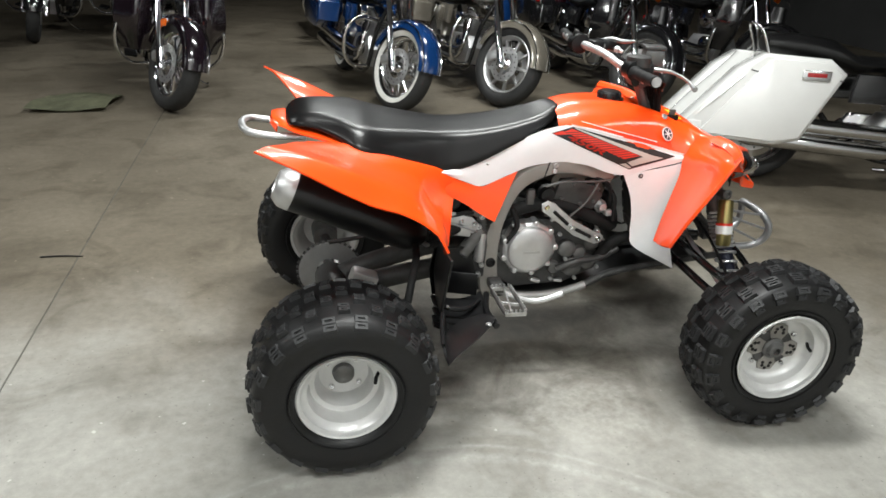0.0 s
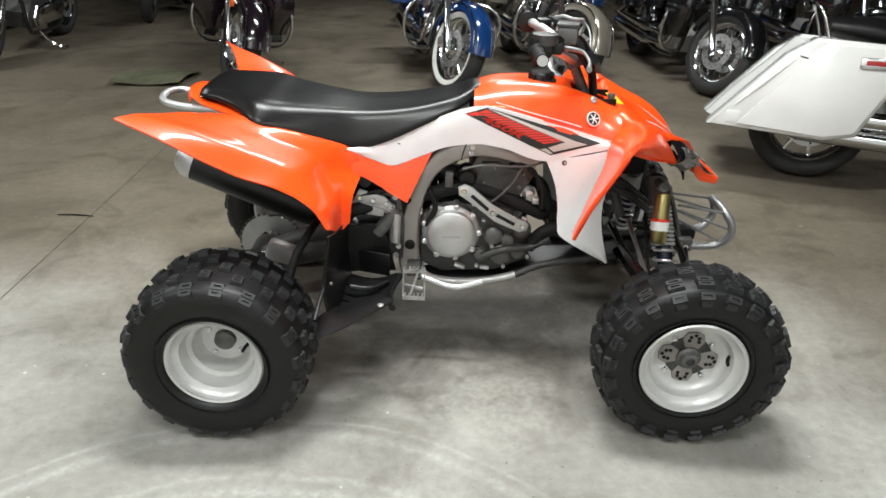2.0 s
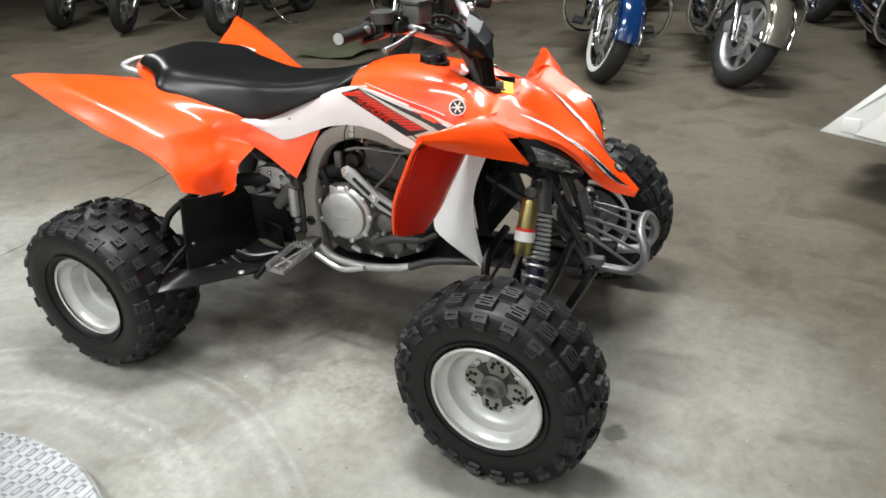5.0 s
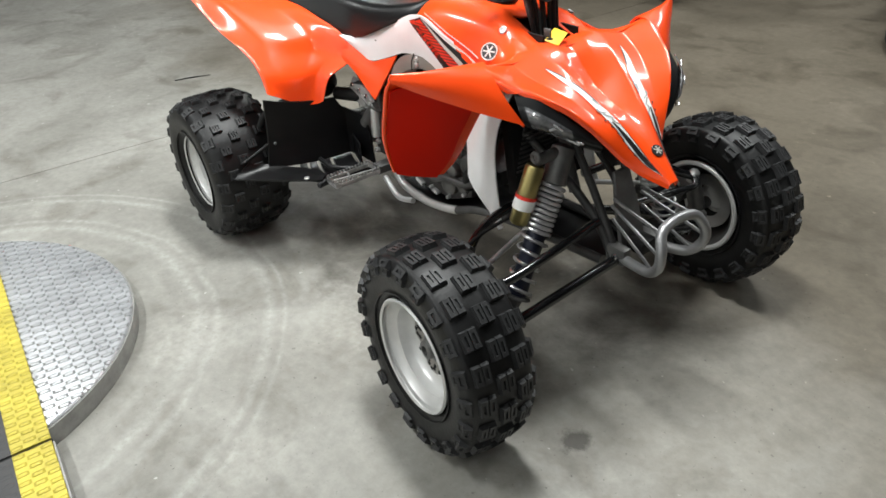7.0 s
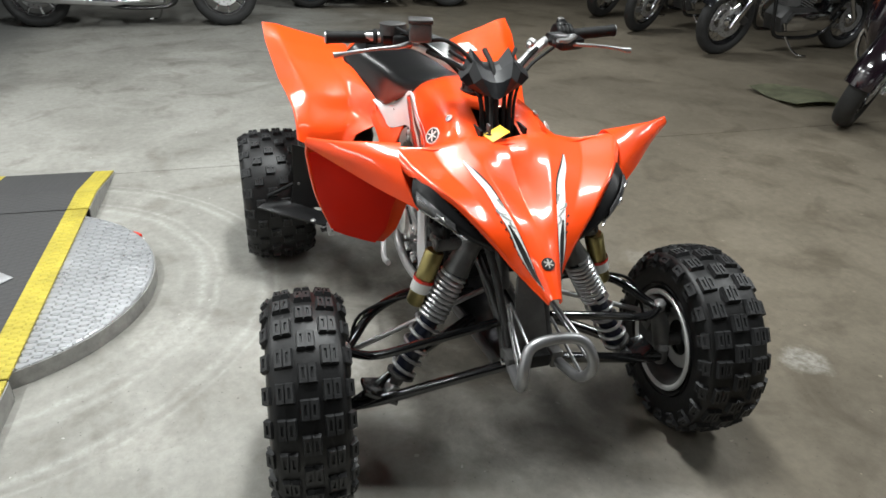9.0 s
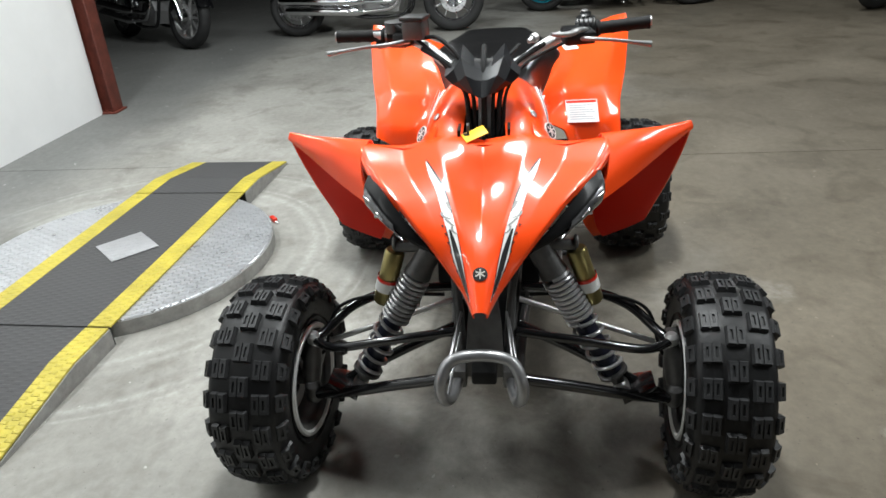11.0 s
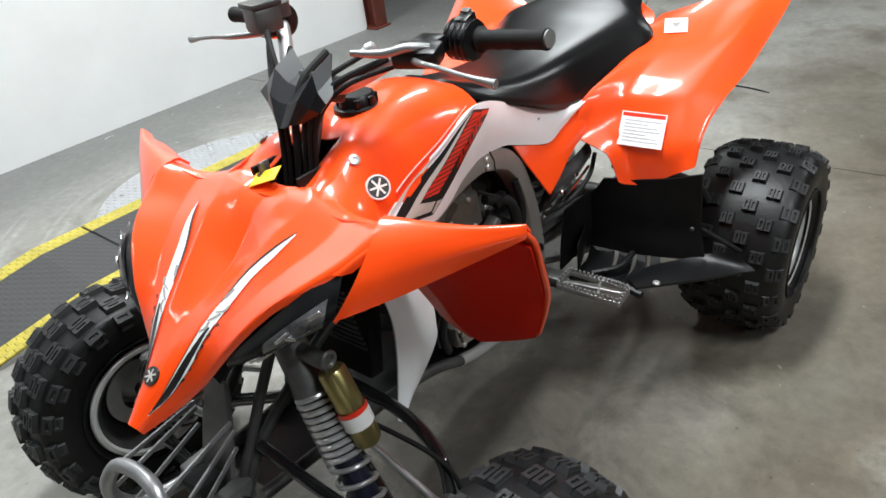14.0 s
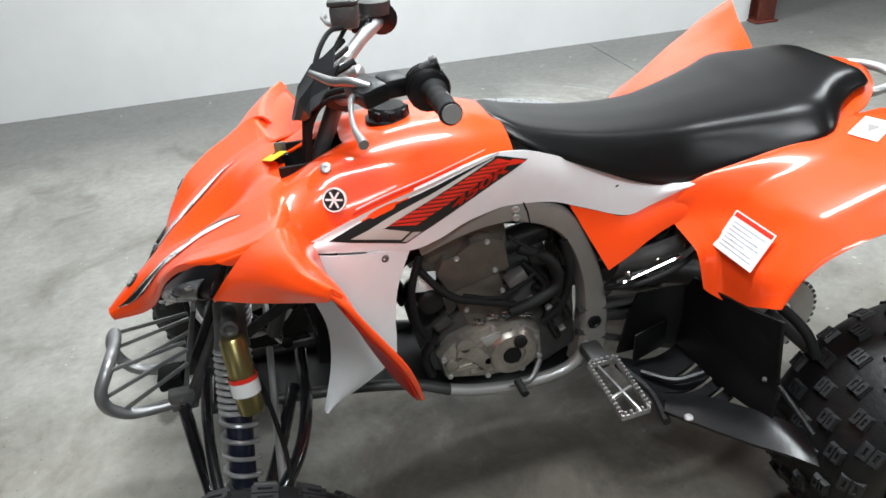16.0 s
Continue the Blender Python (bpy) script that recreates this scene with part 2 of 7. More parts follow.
def concrete():
    m = bpy.data.materials.new("concrete")
    m.use_nodes = True
    nt = m.node_tree
    b = nt.nodes["Principled BSDF"]
    tc = nt.nodes.new("ShaderNodeTexCoord")

    def noise_at(scale, detail=6, rough=0.6, dist=0.0):
        n = nt.nodes.new("ShaderNodeTexNoise")
        n.inputs["Scale"].default_value, n.inputs["Detail"].default_value = scale, detail
        n.inputs["Roughness"].default_value, n.inputs["Distortion"].default_value = rough, dist
        nt.links.new(tc.outputs["Object"], n.inputs["Vector"])
        return n.outputs["Fac"]

    def ramp_of(fac, stops):
        r = nt.nodes.new("ShaderNodeValToRGB")
        while len(r.color_ramp.elements) < len(stops):
            r.color_ramp.elements.new(0.5)
        for e, (pos, c) in zip(r.color_ramp.elements, stops):
            e.position, e.color = pos, (*c, 1) if hasattr(c, "__len__") else (c, c, c, 1)
        nt.links.new(fac, r.inputs["Fac"])
        return r.outputs["Color"]

    def mixed(kind, fac, a, c):
        x = nt.nodes.new("ShaderNodeMix")
        x.data_type, x.blend_type = "RGBA", kind
        for sock, v in ((x.inputs[0], fac), (x.inputs[6], a), (x.inputs[7], c)):
            if hasattr(v, "is_linked"):
                nt.links.new(v, sock)
            else:
                sock.default_value = v
        return x.outputs[2]

    def maths(op, a, c=0.0):
        x = nt.nodes.new("ShaderNodeMath")
        x.operation = op
        for sock, v in zip(x.inputs, (a, c)):
            if hasattr(v, "is_linked"):
                nt.links.new(v, sock)
            else:
                sock.default_value = v
        return x.outputs[0]

    base = ramp_of(noise_at(1.3, 8, 0.62, 0.4), [(0.30, (0.235, 0.227, 0.204)), (0.5, (0.315, 0.307, 0.281)), (0.70, (0.40, 0.392, 0.363))])
    fine = ramp_of(noise_at(26, 8, 0.7), [(0.3, 0.82), (0.7, 1.09)])
    base = mixed("MULTIPLY", 1.0, base, fine)
    stains = ramp_of(noise_at(3.4, 5, 0.55, 0.8), [(0.32, (0.73, 0.715, 0.69)), (0.49, (1.02, 1.02, 1.015))])
    base = mixed("MULTIPLY", 1.0, base, stains)
    specks = ramp_of(noise_at(75, 3, 0.5), [(0.27, 0.55), (0.33, 1.0)])
    base = mixed("MULTIPLY", 0.8, base, specks)
    dots = ramp_of(noise_at(30, 2, 0.45), [(0.735, 0.0), (0.755, 0.65)])
    base = mixed("MIX", dots, base, (0.55, 0.54, 0.50, 1))
    # browner aisle side: dirt, with dimmer light there also put into the colour
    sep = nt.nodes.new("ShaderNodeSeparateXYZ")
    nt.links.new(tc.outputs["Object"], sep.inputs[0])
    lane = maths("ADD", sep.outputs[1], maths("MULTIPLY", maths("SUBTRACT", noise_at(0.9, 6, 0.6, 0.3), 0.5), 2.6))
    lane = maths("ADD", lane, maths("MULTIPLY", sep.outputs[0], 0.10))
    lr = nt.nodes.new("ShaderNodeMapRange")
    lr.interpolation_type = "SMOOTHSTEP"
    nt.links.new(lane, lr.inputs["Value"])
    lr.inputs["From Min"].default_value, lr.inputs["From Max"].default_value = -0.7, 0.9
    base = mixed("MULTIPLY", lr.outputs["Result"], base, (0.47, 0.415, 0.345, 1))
    # pale wheel scuffs in arcs about the turntable
    off = nt.nodes.new("ShaderNodeVectorMath")
    off.operation = "DISTANCE"
    nt.links.new(tc.outputs["Object"], off.inputs[0])
    off.inputs[1].default_value = (DISC[0], DISC[1], 0)
    wob = maths("ADD", off.outputs["Value"], maths("MULTIPLY", maths("SUBTRACT", noise_at(1.6, 2), 0.5), 0.07))
    total = None
    for r, w, k in ((0.79, 0.03, 0.46), (0.845, 0.018, 0.38), (0.71, 0.02, 0.16), (1.01, 0.026, 0.42), (1.06, 0.012, 0.34), (1.27, 0.02, 0.10)):
        d = maths("ABSOLUTE", maths("SUBTRACT", wob, r))
        g = maths("MULTIPLY", maths("MAXIMUM", maths("SUBTRACT", 1.0, maths("DIVIDE", d, w)), 0.0), k)
        total = g if total is None else maths("ADD", total, g)
    patchy = ramp_of(noise_at(5.0, 6, 0.7, 0.3), [(0.34, 0.1), (0.58, 1.0)])
    streak = ramp_of(noise_at(40, 4, 0.6), [(0.35, 0.25), (0.65, 1.0)])
    total = maths("MULTIPLY", maths("MULTIPLY", total, patchy), streak)
    base = mixed("MIX", total, base, (0.62, 0.62, 0.59, 1))
    # worn grey floor paint along the white wall, with pale chips
    edge = maths("ADD", sep.outputs[1], maths("MULTIPLY", maths("SUBTRACT", noise_at(1.7, 7, 0.65, 0.3), 0.5), 0.9))
    er = nt.nodes.new("ShaderNodeMapRange")
    er.interpolation_type = "SMOOTHSTEP"
    nt.links.new(edge, er.inputs["Value"])
    er.inputs["From Min"].default_value, er.inputs["From Max"].default_value = -2.0, -2.75
    base = mixed("MIX", maths("MULTIPLY", er.outputs["Result"], 0.85), base, mixed("MULTIPLY", 1.0, (0.175, 0.178, 0.172, 1), fine))
    chips = maths("MULTIPLY", er.outputs["Result"], ramp_of(noise_at(11, 3, 0.6, 0.6), [(0.70, 0.0), (0.73, 0.8)]))
    base = mixed("MIX", chips, base, (0.60, 0.60, 0.57, 1))
    # shade under the quad put into the colour, with trodden dirt, blotchy rim
    shade_dirt = nt.nodes.new("ShaderNodeMapping")
    shade_dirt.inputs["Location"].default_value, shade_dirt.inputs["Scale"].default_value = (-0.08, -0.135, 0), (1.0, 1.3, 1.0)
    nt.links.new(tc.outputs["Object"], shade_dirt.inputs["Vector"])
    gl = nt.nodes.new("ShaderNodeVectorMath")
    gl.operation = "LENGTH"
    nt.links.new(shade_dirt.outputs["Vector"], gl.inputs[0])
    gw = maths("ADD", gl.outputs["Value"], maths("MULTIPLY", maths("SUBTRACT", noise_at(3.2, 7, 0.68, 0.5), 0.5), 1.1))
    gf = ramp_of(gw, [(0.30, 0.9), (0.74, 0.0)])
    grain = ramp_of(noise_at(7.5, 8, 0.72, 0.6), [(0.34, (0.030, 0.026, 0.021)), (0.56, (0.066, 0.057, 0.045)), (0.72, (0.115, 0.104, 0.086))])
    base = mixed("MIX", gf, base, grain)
    # a few pale rubbed patches and one oil spot
    for x, y, r, k, col in SPOTS:
        d = nt.nodes.new("ShaderNodeVectorMath")
        d.operation = "DISTANCE"
        nt.links.new(tc.outputs["Object"], d.inputs[0])
        d.inputs[1].default_value = (x, y, 0)
        wd = maths("ADD", d.outputs["Value"], maths("MULTIPLY", maths("SUBTRACT", noise_at(9 if r > 0.06 else 25, 5, 0.7), 0.5), r * 1.8))
        g = maths("MULTIPLY", maths("MINIMUM", maths("MAXIMUM", maths("MULTIPLY", maths("SUBTRACT", 1.0, maths("DIVIDE", wd, r)), 2.0), 0.0), 1.0), k)
        if r > 0.06:
            g = maths("MULTIPLY", g, streak)
        base = mixed("MIX", g, base, col)
    nt.links.new(base, b.inputs["Base Color"])
    rr = nt.nodes.new("ShaderNodeMapRange")
    nt.links.new(noise_at(2.4, 6, 0.6), rr.inputs["Value"])
    rr.inputs["To Min"].default_value, rr.inputs["To Max"].default_value = 0.40, 0.72
    b.inputs["Specular IOR Level"].default_value = 0.22
    nt.links.new(rr.outputs["Result"], b.inputs["Roughness"])
    bp = nt.nodes.new("ShaderNodeBump")
    bp.inputs["Strength"].default_value, bp.inputs["Distance"].default_value = 0.18, 0.004
    nt.links.new(noise_at(60, 6, 0.65), bp.inputs["Height"])
    nt.links.new(bp.outputs["Normal"], b.inputs["Normal"])
    return m


CONCRETE = concrete()
WALLPAINT = material("wall_paint", (0.88, 0.88, 0.875), 0.6, vary=0.06, scale=1.6, bump=0.08, bump_scale=45)
DARKWALL = material("dark_wall", (0.05, 0.05, 0.05), 0.8, vary=0.2, scale=1.5)
RUST = material("rust_paint", (0.15, 0.035, 0.022), 0.55, vary=0.4, scale=14, bump=0.15, bump_scale=80)
X0, X1, Y0, Y1, HIGH = -12.0, 7.0, -9.0, 15.0, 4.2


def slab(name, a, b, mat, label, category, bevel=0.0):
    size = [b[k] - a[k] for k in range(3)]
    mid = [(a[k] + b[k]) / 2 for k in range(3)]
    ob = part(name, box(bmesh.new(), size, Matrix.Translation(mid), bevel), mat)
    return tagged(ob, label, category, kind="structure")


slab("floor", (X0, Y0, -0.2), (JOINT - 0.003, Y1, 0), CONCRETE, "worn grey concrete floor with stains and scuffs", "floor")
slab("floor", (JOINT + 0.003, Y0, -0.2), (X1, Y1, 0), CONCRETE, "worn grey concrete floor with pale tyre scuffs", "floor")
JOINTMAT = material("joint_filler", (0.12, 0.115, 0.10), 0.9, vary=0.5, scale=6)
slab("floor_joint", (JOINT - 0.003, Y0, -0.2), (JOINT + 0.003, Y1, -0.003), JOINTMAT, "dark saw-cut joint across the concrete floor", "floor joint")
tagged(part("wall_south", box(bmesh.new(), (X1 + 2.85, 0.15, HIGH), pose(-2.85, -3.035, 0, 0, 0, -1.2) @ pose((X1 + 2.85) / 2, -0.075, HIGH / 2)), WALLPAINT), "plain white painted wall with a scuffed foot", "wall", kind="structure")
slab("wall_far_south", (X0, Y0 - 0.2, 0), (X1, Y0, HIGH), DARKWALL, "plain dark wall", "wall")
slab("wall_north", (X0, Y1, 0), (X1, Y1 + 0.2, HIGH), DARKWALL, "plain dark wall", "wall")
slab("wall_west", (X0 - 0.2, Y0, 0), (X0, Y1, HIGH), DARKWALL, "plain dark wall", "wall")
slab("wall_east", (X1, Y0, 0), (X1 + 0.2, Y1, HIGH), DARKWALL, "plain dark wall", "wall")
slab("ceiling", (X0, Y0, HIGH), (X1, Y1, HIGH + 0.2), DARKWALL, "plain dark ceiling", "ceiling")

# rust-brown steel post at the end of the wall: an H section with a foot plate
post = thing("steel_post", "rust-brown painted steel post at the end of the white wall", "post", pose(-2.925, -3.02, 0))
part("web", box(bmesh.new(), (0.012, 0.13, HIGH), pose(0, 0, HIGH / 2)), RUST, post)
for dy in (-0.07, 0.07):
    part("flange", box(bmesh.new(), (0.13, 0.012, HIGH), pose(0, dy, HIGH / 2), 0.002), RUST, post)
part("foot_plate", box(bmesh.new(), (0.17, 0.19, 0.014), pose(0, 0, 0.007), 0.002), RUST, post)


# ---- turntable and ramp ----
def plate_material(name, colour, metal, rough, strength, scale=46.0, depth=0.003, worn=0.12):
    """Raised tread-plate pattern of short crossing bars."""
    m = material(name, colour, rough, metal, vary=worn, scale=9, rough_vary=0.1)
    nt = m.node_tree
    b = nt.nodes["Principled BSDF"]
    tc = nt.nodes.new("ShaderNodeTexCoord")
    heights = []
    for turn, shift in ((45, 0.0), (-45, 0.5)):
        mp = nt.nodes.new("ShaderNodeMapping")
        mp.inputs["Rotation"].default_value = (0, 0, radians(turn))
        mp.inputs["Location"].default_value = (shift / scale, 0, 0)
        mp.inputs["Scale"].default_value = (scale, scale * 0.5, scale)
        nt.links.new(tc.outputs["Object"], mp.inputs["Vector"])
        fr = nt.nodes.new("ShaderNodeVectorMath")
        fr.operation = "FRACTION"
        nt.links.new(mp.outputs["Vector"], fr.inputs[0])
        sp = nt.nodes.new("ShaderNodeVectorMath")
        sp.operation = "DISTANCE"
        mul = nt.nodes.new("ShaderNodeVectorMath")
        mul.operation = "MULTIPLY"
        mul.inputs[1].default_value = (1.7, 1.0, 0)
        nt.links.new(fr.outputs["Vector"], mul.inputs[0])
        nt.links.new(mul.outputs["Vector"], sp.inputs[0])
        sp.inputs[1].default_value = (0.85, 0.5, 0)
        mr = nt.nodes.new("ShaderNodeMapRange")
        mr.inputs["From Min"].default_value, mr.inputs["From Max"].default_value = 0.42, 0.26
        nt.links.new(sp.outputs["Value"], mr.inputs["Value"])
        heights.append(mr.outputs["Result"])
    mx = nt.nodes.new("ShaderNodeMath")
    mx.operation = "MAXIMUM"
    nt.links.new(heights[0], mx.inputs[0])
    nt.links.new(heights[1], mx.inputs[1])
    bp = nt.nodes.new("ShaderNodeBump")
    bp.inputs["Strength"].default_value, bp.inputs["Distance"].default_value = strength, depth
    nt.links.new(mx.outputs[0], bp.inputs["Height"])
    nt.links.new(bp.outputs["Normal"], b.inputs["Normal"])
    return m


TREADPLATE = plate_material("tread_plate", (0.60, 0.61, 0.63), 0.55, 0.30, 1.0, scale=42.0, depth=0.009)
YELLOWPLATE = plate_material("yellow_plate", (0.56, 0.46, 0.06), 0.0, 0.5, 1.0, depth=0.005, worn=0.3)
GRITMAT = plate_material("black_plate", (0.058, 0.057, 0.058), 0.0, 0.7, 0.5)
MARKER = plate_material("worn_plate", (0.40, 0.40, 0.41), 0.3, 0.45, 0.8)
STEELEDGE = material("steel_edge", (0.36, 0.355, 0.34), 0.5, 0.5, vary=0.3, scale=20)

RT = 0.064                                   # height of the turntable
RAMP = pose(-0.458, -1.580, 0, 0, 0, -2.2)
turntable = thing("turntable", "round aluminium tread-plate turntable with a black drive-on track", "turntable", RAMP)
part("disc", lathe(bmesh.new(), [(0, 0.0005), (0, 0.602), (0.002, 0.610), (RT - 0.004, 0.610), (RT, 0.606), (RT, 0.0005)], 96, pose(0, 0, 0, 90)), TREADPLATE, turntable, "bright tread-plate disc")
part("rim_edge", lathe(bmesh.new(), [(0.002, 0.610), (0.002, 0.615), (RT - 0.008, 0.615), (RT - 0.008, 0.610)], 96, pose(0, 0, 0, 90)), STEELEDGE, turntable, "dull steel edge band")
HALF, STRIPE = 0.288, 0.085


def track(parent, xa, za, xb, zb):
    """One length of track: grit strip between two yellow stripes, on a steel tray."""
    for name, ya, yb, mat, label, up in (("grit_strip", -HALF + STRIPE, HALF - STRIPE, GRITMAT, "black grit strip", 0.0),
                                         ("yellow_stripe", -HALF, -HALF + STRIPE, YELLOWPLATE, "yellow painted edge stripe", 0.001),
                                         ("yellow_stripe", HALF - STRIPE, HALF, YELLOWPLATE, "yellow painted edge stripe", 0.001)):
        bm = bmesh.new()
        rows = []
        for x, z in ((xa, za), (xb, zb)):
            rows.append([(x, ya, z + up), (x, yb, z + up), (x, yb, z + up - 0.006), (x, ya, z + up - 0.006)])
        grid(bm, rows, closed=True, caps=True)
        part(name, bm, mat, parent, label)


T = RT + 0.007
track(turntable, -0.594, T, 0.594, T)
part("marker_plate", box(bmesh.new(), (0.195, 0.205, 0.003), pose(-0.005, 0.008, T + 0.0035, 0, 0, -41), 0.001), MARKER, turntable, "pale worn plate on the grit strip")
for sgn, label in ((1, "sloped drive-on ramp with yellow edge stripes"), (-1, "sloped drive-off ramp with yellow edge stripes")):
    r = thing("ramp", label, "ramp", RAMP @ pose(0, 0, 0, 0, 0, 0 if sgn > 0 else 180), group="ramps of the turntable")
    track(r, 0.604, T, 0.80, T)
    track(r, 0.80, T, 1.21, 0.012)
    for sy in (-1, 1):
        side = [(0.604, 0.0), (1.21, 0.0), (1.21, 0.004), (0.80, T - 0.004), (0.604, T - 0.004)]
        part("side_plate", prism(bmesh.new(), side, 0.004, pose(0, sy * (HALF + 0.003), 0)), STEELEDGE, r)
    part("cross_plate", box(bmesh.new(), (0.004, 2 * HALF, T - 0.01), pose(0.606, 0, T / 2 - 0.004)), STEELEDGE, r)

    part("seam", box(bmesh.new(), (0.008, 2 * HALF + 0.004, T - 0.003), pose(0.599, 0, (T - 0.003) / 2)), MATTBLACK, r, "dark gap between ramp and turntable")

# small red clip beside the turntable
clip = thing("red_clip", "small red plastic clip lying beside the turntable", "clip", pose(-0.86, -1.07, 0.0, 0, 0, 40))
part("body", box(bmesh.new(), (0.05, 0.022, 0.022), pose(0, 0, 0.011), 0.005), RED, clip)
part("tongue", box(bmesh.new(), (0.03, 0.01, 0.008), pose(0.035, 0, 0.006), 0.002), WHITEPRINT, clip)

# mat and sticks
MAT = material("olive_mat", (0.20, 0.205, 0.13), 0.9, vary=0.35, scale=9, bump=0.4, bump_scale=140)
mat = thing("floor_mat", "folded olive-green cloth mat lying on the floor", "mat", pose(-2.28, 3.50, 0, 0, 0, 2))
bm = bmesh.new()
rows = []
for i in range(9):
    u = -0.27 + 0.54 * i / 8
    rows.append([(u + 0.02 * math.sin(v * 9), v, 0.035 + 0.012 * math.sin(u * 11 + v * 7) + 0.01 * math.cos(v * 13)) for v in (-0.24 + 0.48 * k / 8 for k in range(9))])
grid(bm, rows)
bmesh.ops.solidify(bm, geom=bm.faces[:], thickness=-0.03)
part("cloth", bm, MAT, mat)
for x, y, rz, ln in ((-1.705, 0.855, -4, 0.17), (-2.385, -0.02, 75, 0.2)):
    st = thing("twig", "thin dark splinter lying on the concrete floor", "splinter", pose(x, y, 0.004, 0, 0, rz), group="splinters on the floor")
    part("splinter", tube(bmesh.new(), [(-ln / 2, 0, 0), (0, 0.006, 0.001), (ln / 2, 0, 0)], [0.003, 0.004, 0.002], 6, smooth=6), MATTBLACK, st)

# ---- the quad bike: x ahead, y to its left, middle of the wheelbase at the origin ----
quad = thing("quad_bike", "orange and white sport quad bike with knobbly tyres, parked on concrete", "quad bike", pose(0.010, 0, 0))
BASE, ZF, ZR = 0.635, 0.250, 0.25


# wheels -------------------------------------------------------------
def tyre_profile(radius, width, bead, crown):
    """Half outline of a balloon tyre, from one bead over the crown to the other."""
    w = width / 2
    return [(-w * 0.72, bead), (-w * 0.90, bead + 0.012), (-w * 1.0, bead + 0.04), (-w * 1.02, (bead + radius) / 2 + 0.01),
            (-w * 0.99, radius - 0.032), (-w * 0.90, radius - 0.012), (-w * 0.6, radius - 0.003 * crown), (0, radius),
            (w * 0.6, radius - 0.003 * crown), (w * 0.90, radius - 0.012), (w * 0.99, radius - 0.032), (w * 1.02, (bead + radius) / 2 + 0.01),
            (w * 1.0, bead + 0.04), (w * 0.90, bead + 0.012), (w * 0.72, bead)]


def smooth_profile(p, n):
    return [tuple(q) for q in spline(p, n)]


def knob_mesh(name, lx, ly, h, slot, bars=2):
    """A tread block: bars on one foot, each with a groove pressed into its top, tapered upwards."""
    bm = bmesh.new()
    w = ly / bars
    box(bm, (lx * 0.94, ly * 0.96, h * 0.62), pose(0, 0, h * 0.31))
    for k in range(bars):
        y = (k + 0.5) * w - ly / 2
        hx, hy = lx / 2, w * (1 - slot) / 2
        low = [bm.verts.new((sx * hx, y + sy * hy, 0)) for sx, sy in ((-1, -1), (1, -1), (1, 1), (-1, 1))]
        top = [bm.verts.new((sx * hx, y + sy * hy, h)) for sx, sy in ((-1, -1), (1, -1), (1, 1), (-1, 1))]
        lip = [bm.verts.new((sx * hx * 0.58, y + sy * hy * 0.36, h)) for sx, sy in ((-1, -1), (1, -1), (1, 1), (-1, 1))]
        pit = [bm.verts.new((sx * hx * 0.50, y + sy * hy * 0.26, h * 0.70)) for sx, sy in ((-1, -1), (1, -1), (1, 1), (-1, 1))]
        for a, b in ((low, top), (top, lip), (lip, pit)):
            for i in range(4):
                bm.faces.new((a[i], a[(i + 1) % 4], b[(i + 1) % 4], b[i]))
        bm.faces.new(pit)
    for v in bm.verts:
        k = 1 - 0.13 * max(0, v.co.z) / h
        v.co.x *= k
        v.co.y *= k
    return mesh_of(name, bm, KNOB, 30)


def knob_places(radius, width, rows, count, crown):
    """Poses of the tread blocks, staggered row by row over the crown and shoulder."""
    out = []
    for k in range(count):
        for j, (u, half, tip, kind) in enumerate(rows):
            a = 2 * math.pi * (k + half) / count
            y = u * width / 2
            drop = 0.004 * crown * (u / 0.6) ** 2 if abs(u) < 0.62 else 0.010 + 0.05 * (abs(u) - 0.7)
            r = radius - (0.034 if kind == 2 else drop) - 0.003
            m = Matrix.Rotation(a, 4, "Y") @ Matrix.Translation((0, y, r)) @ Matrix.Rotation(radians(-tip), 4, "X")
            out.append((m, kind))
    return out


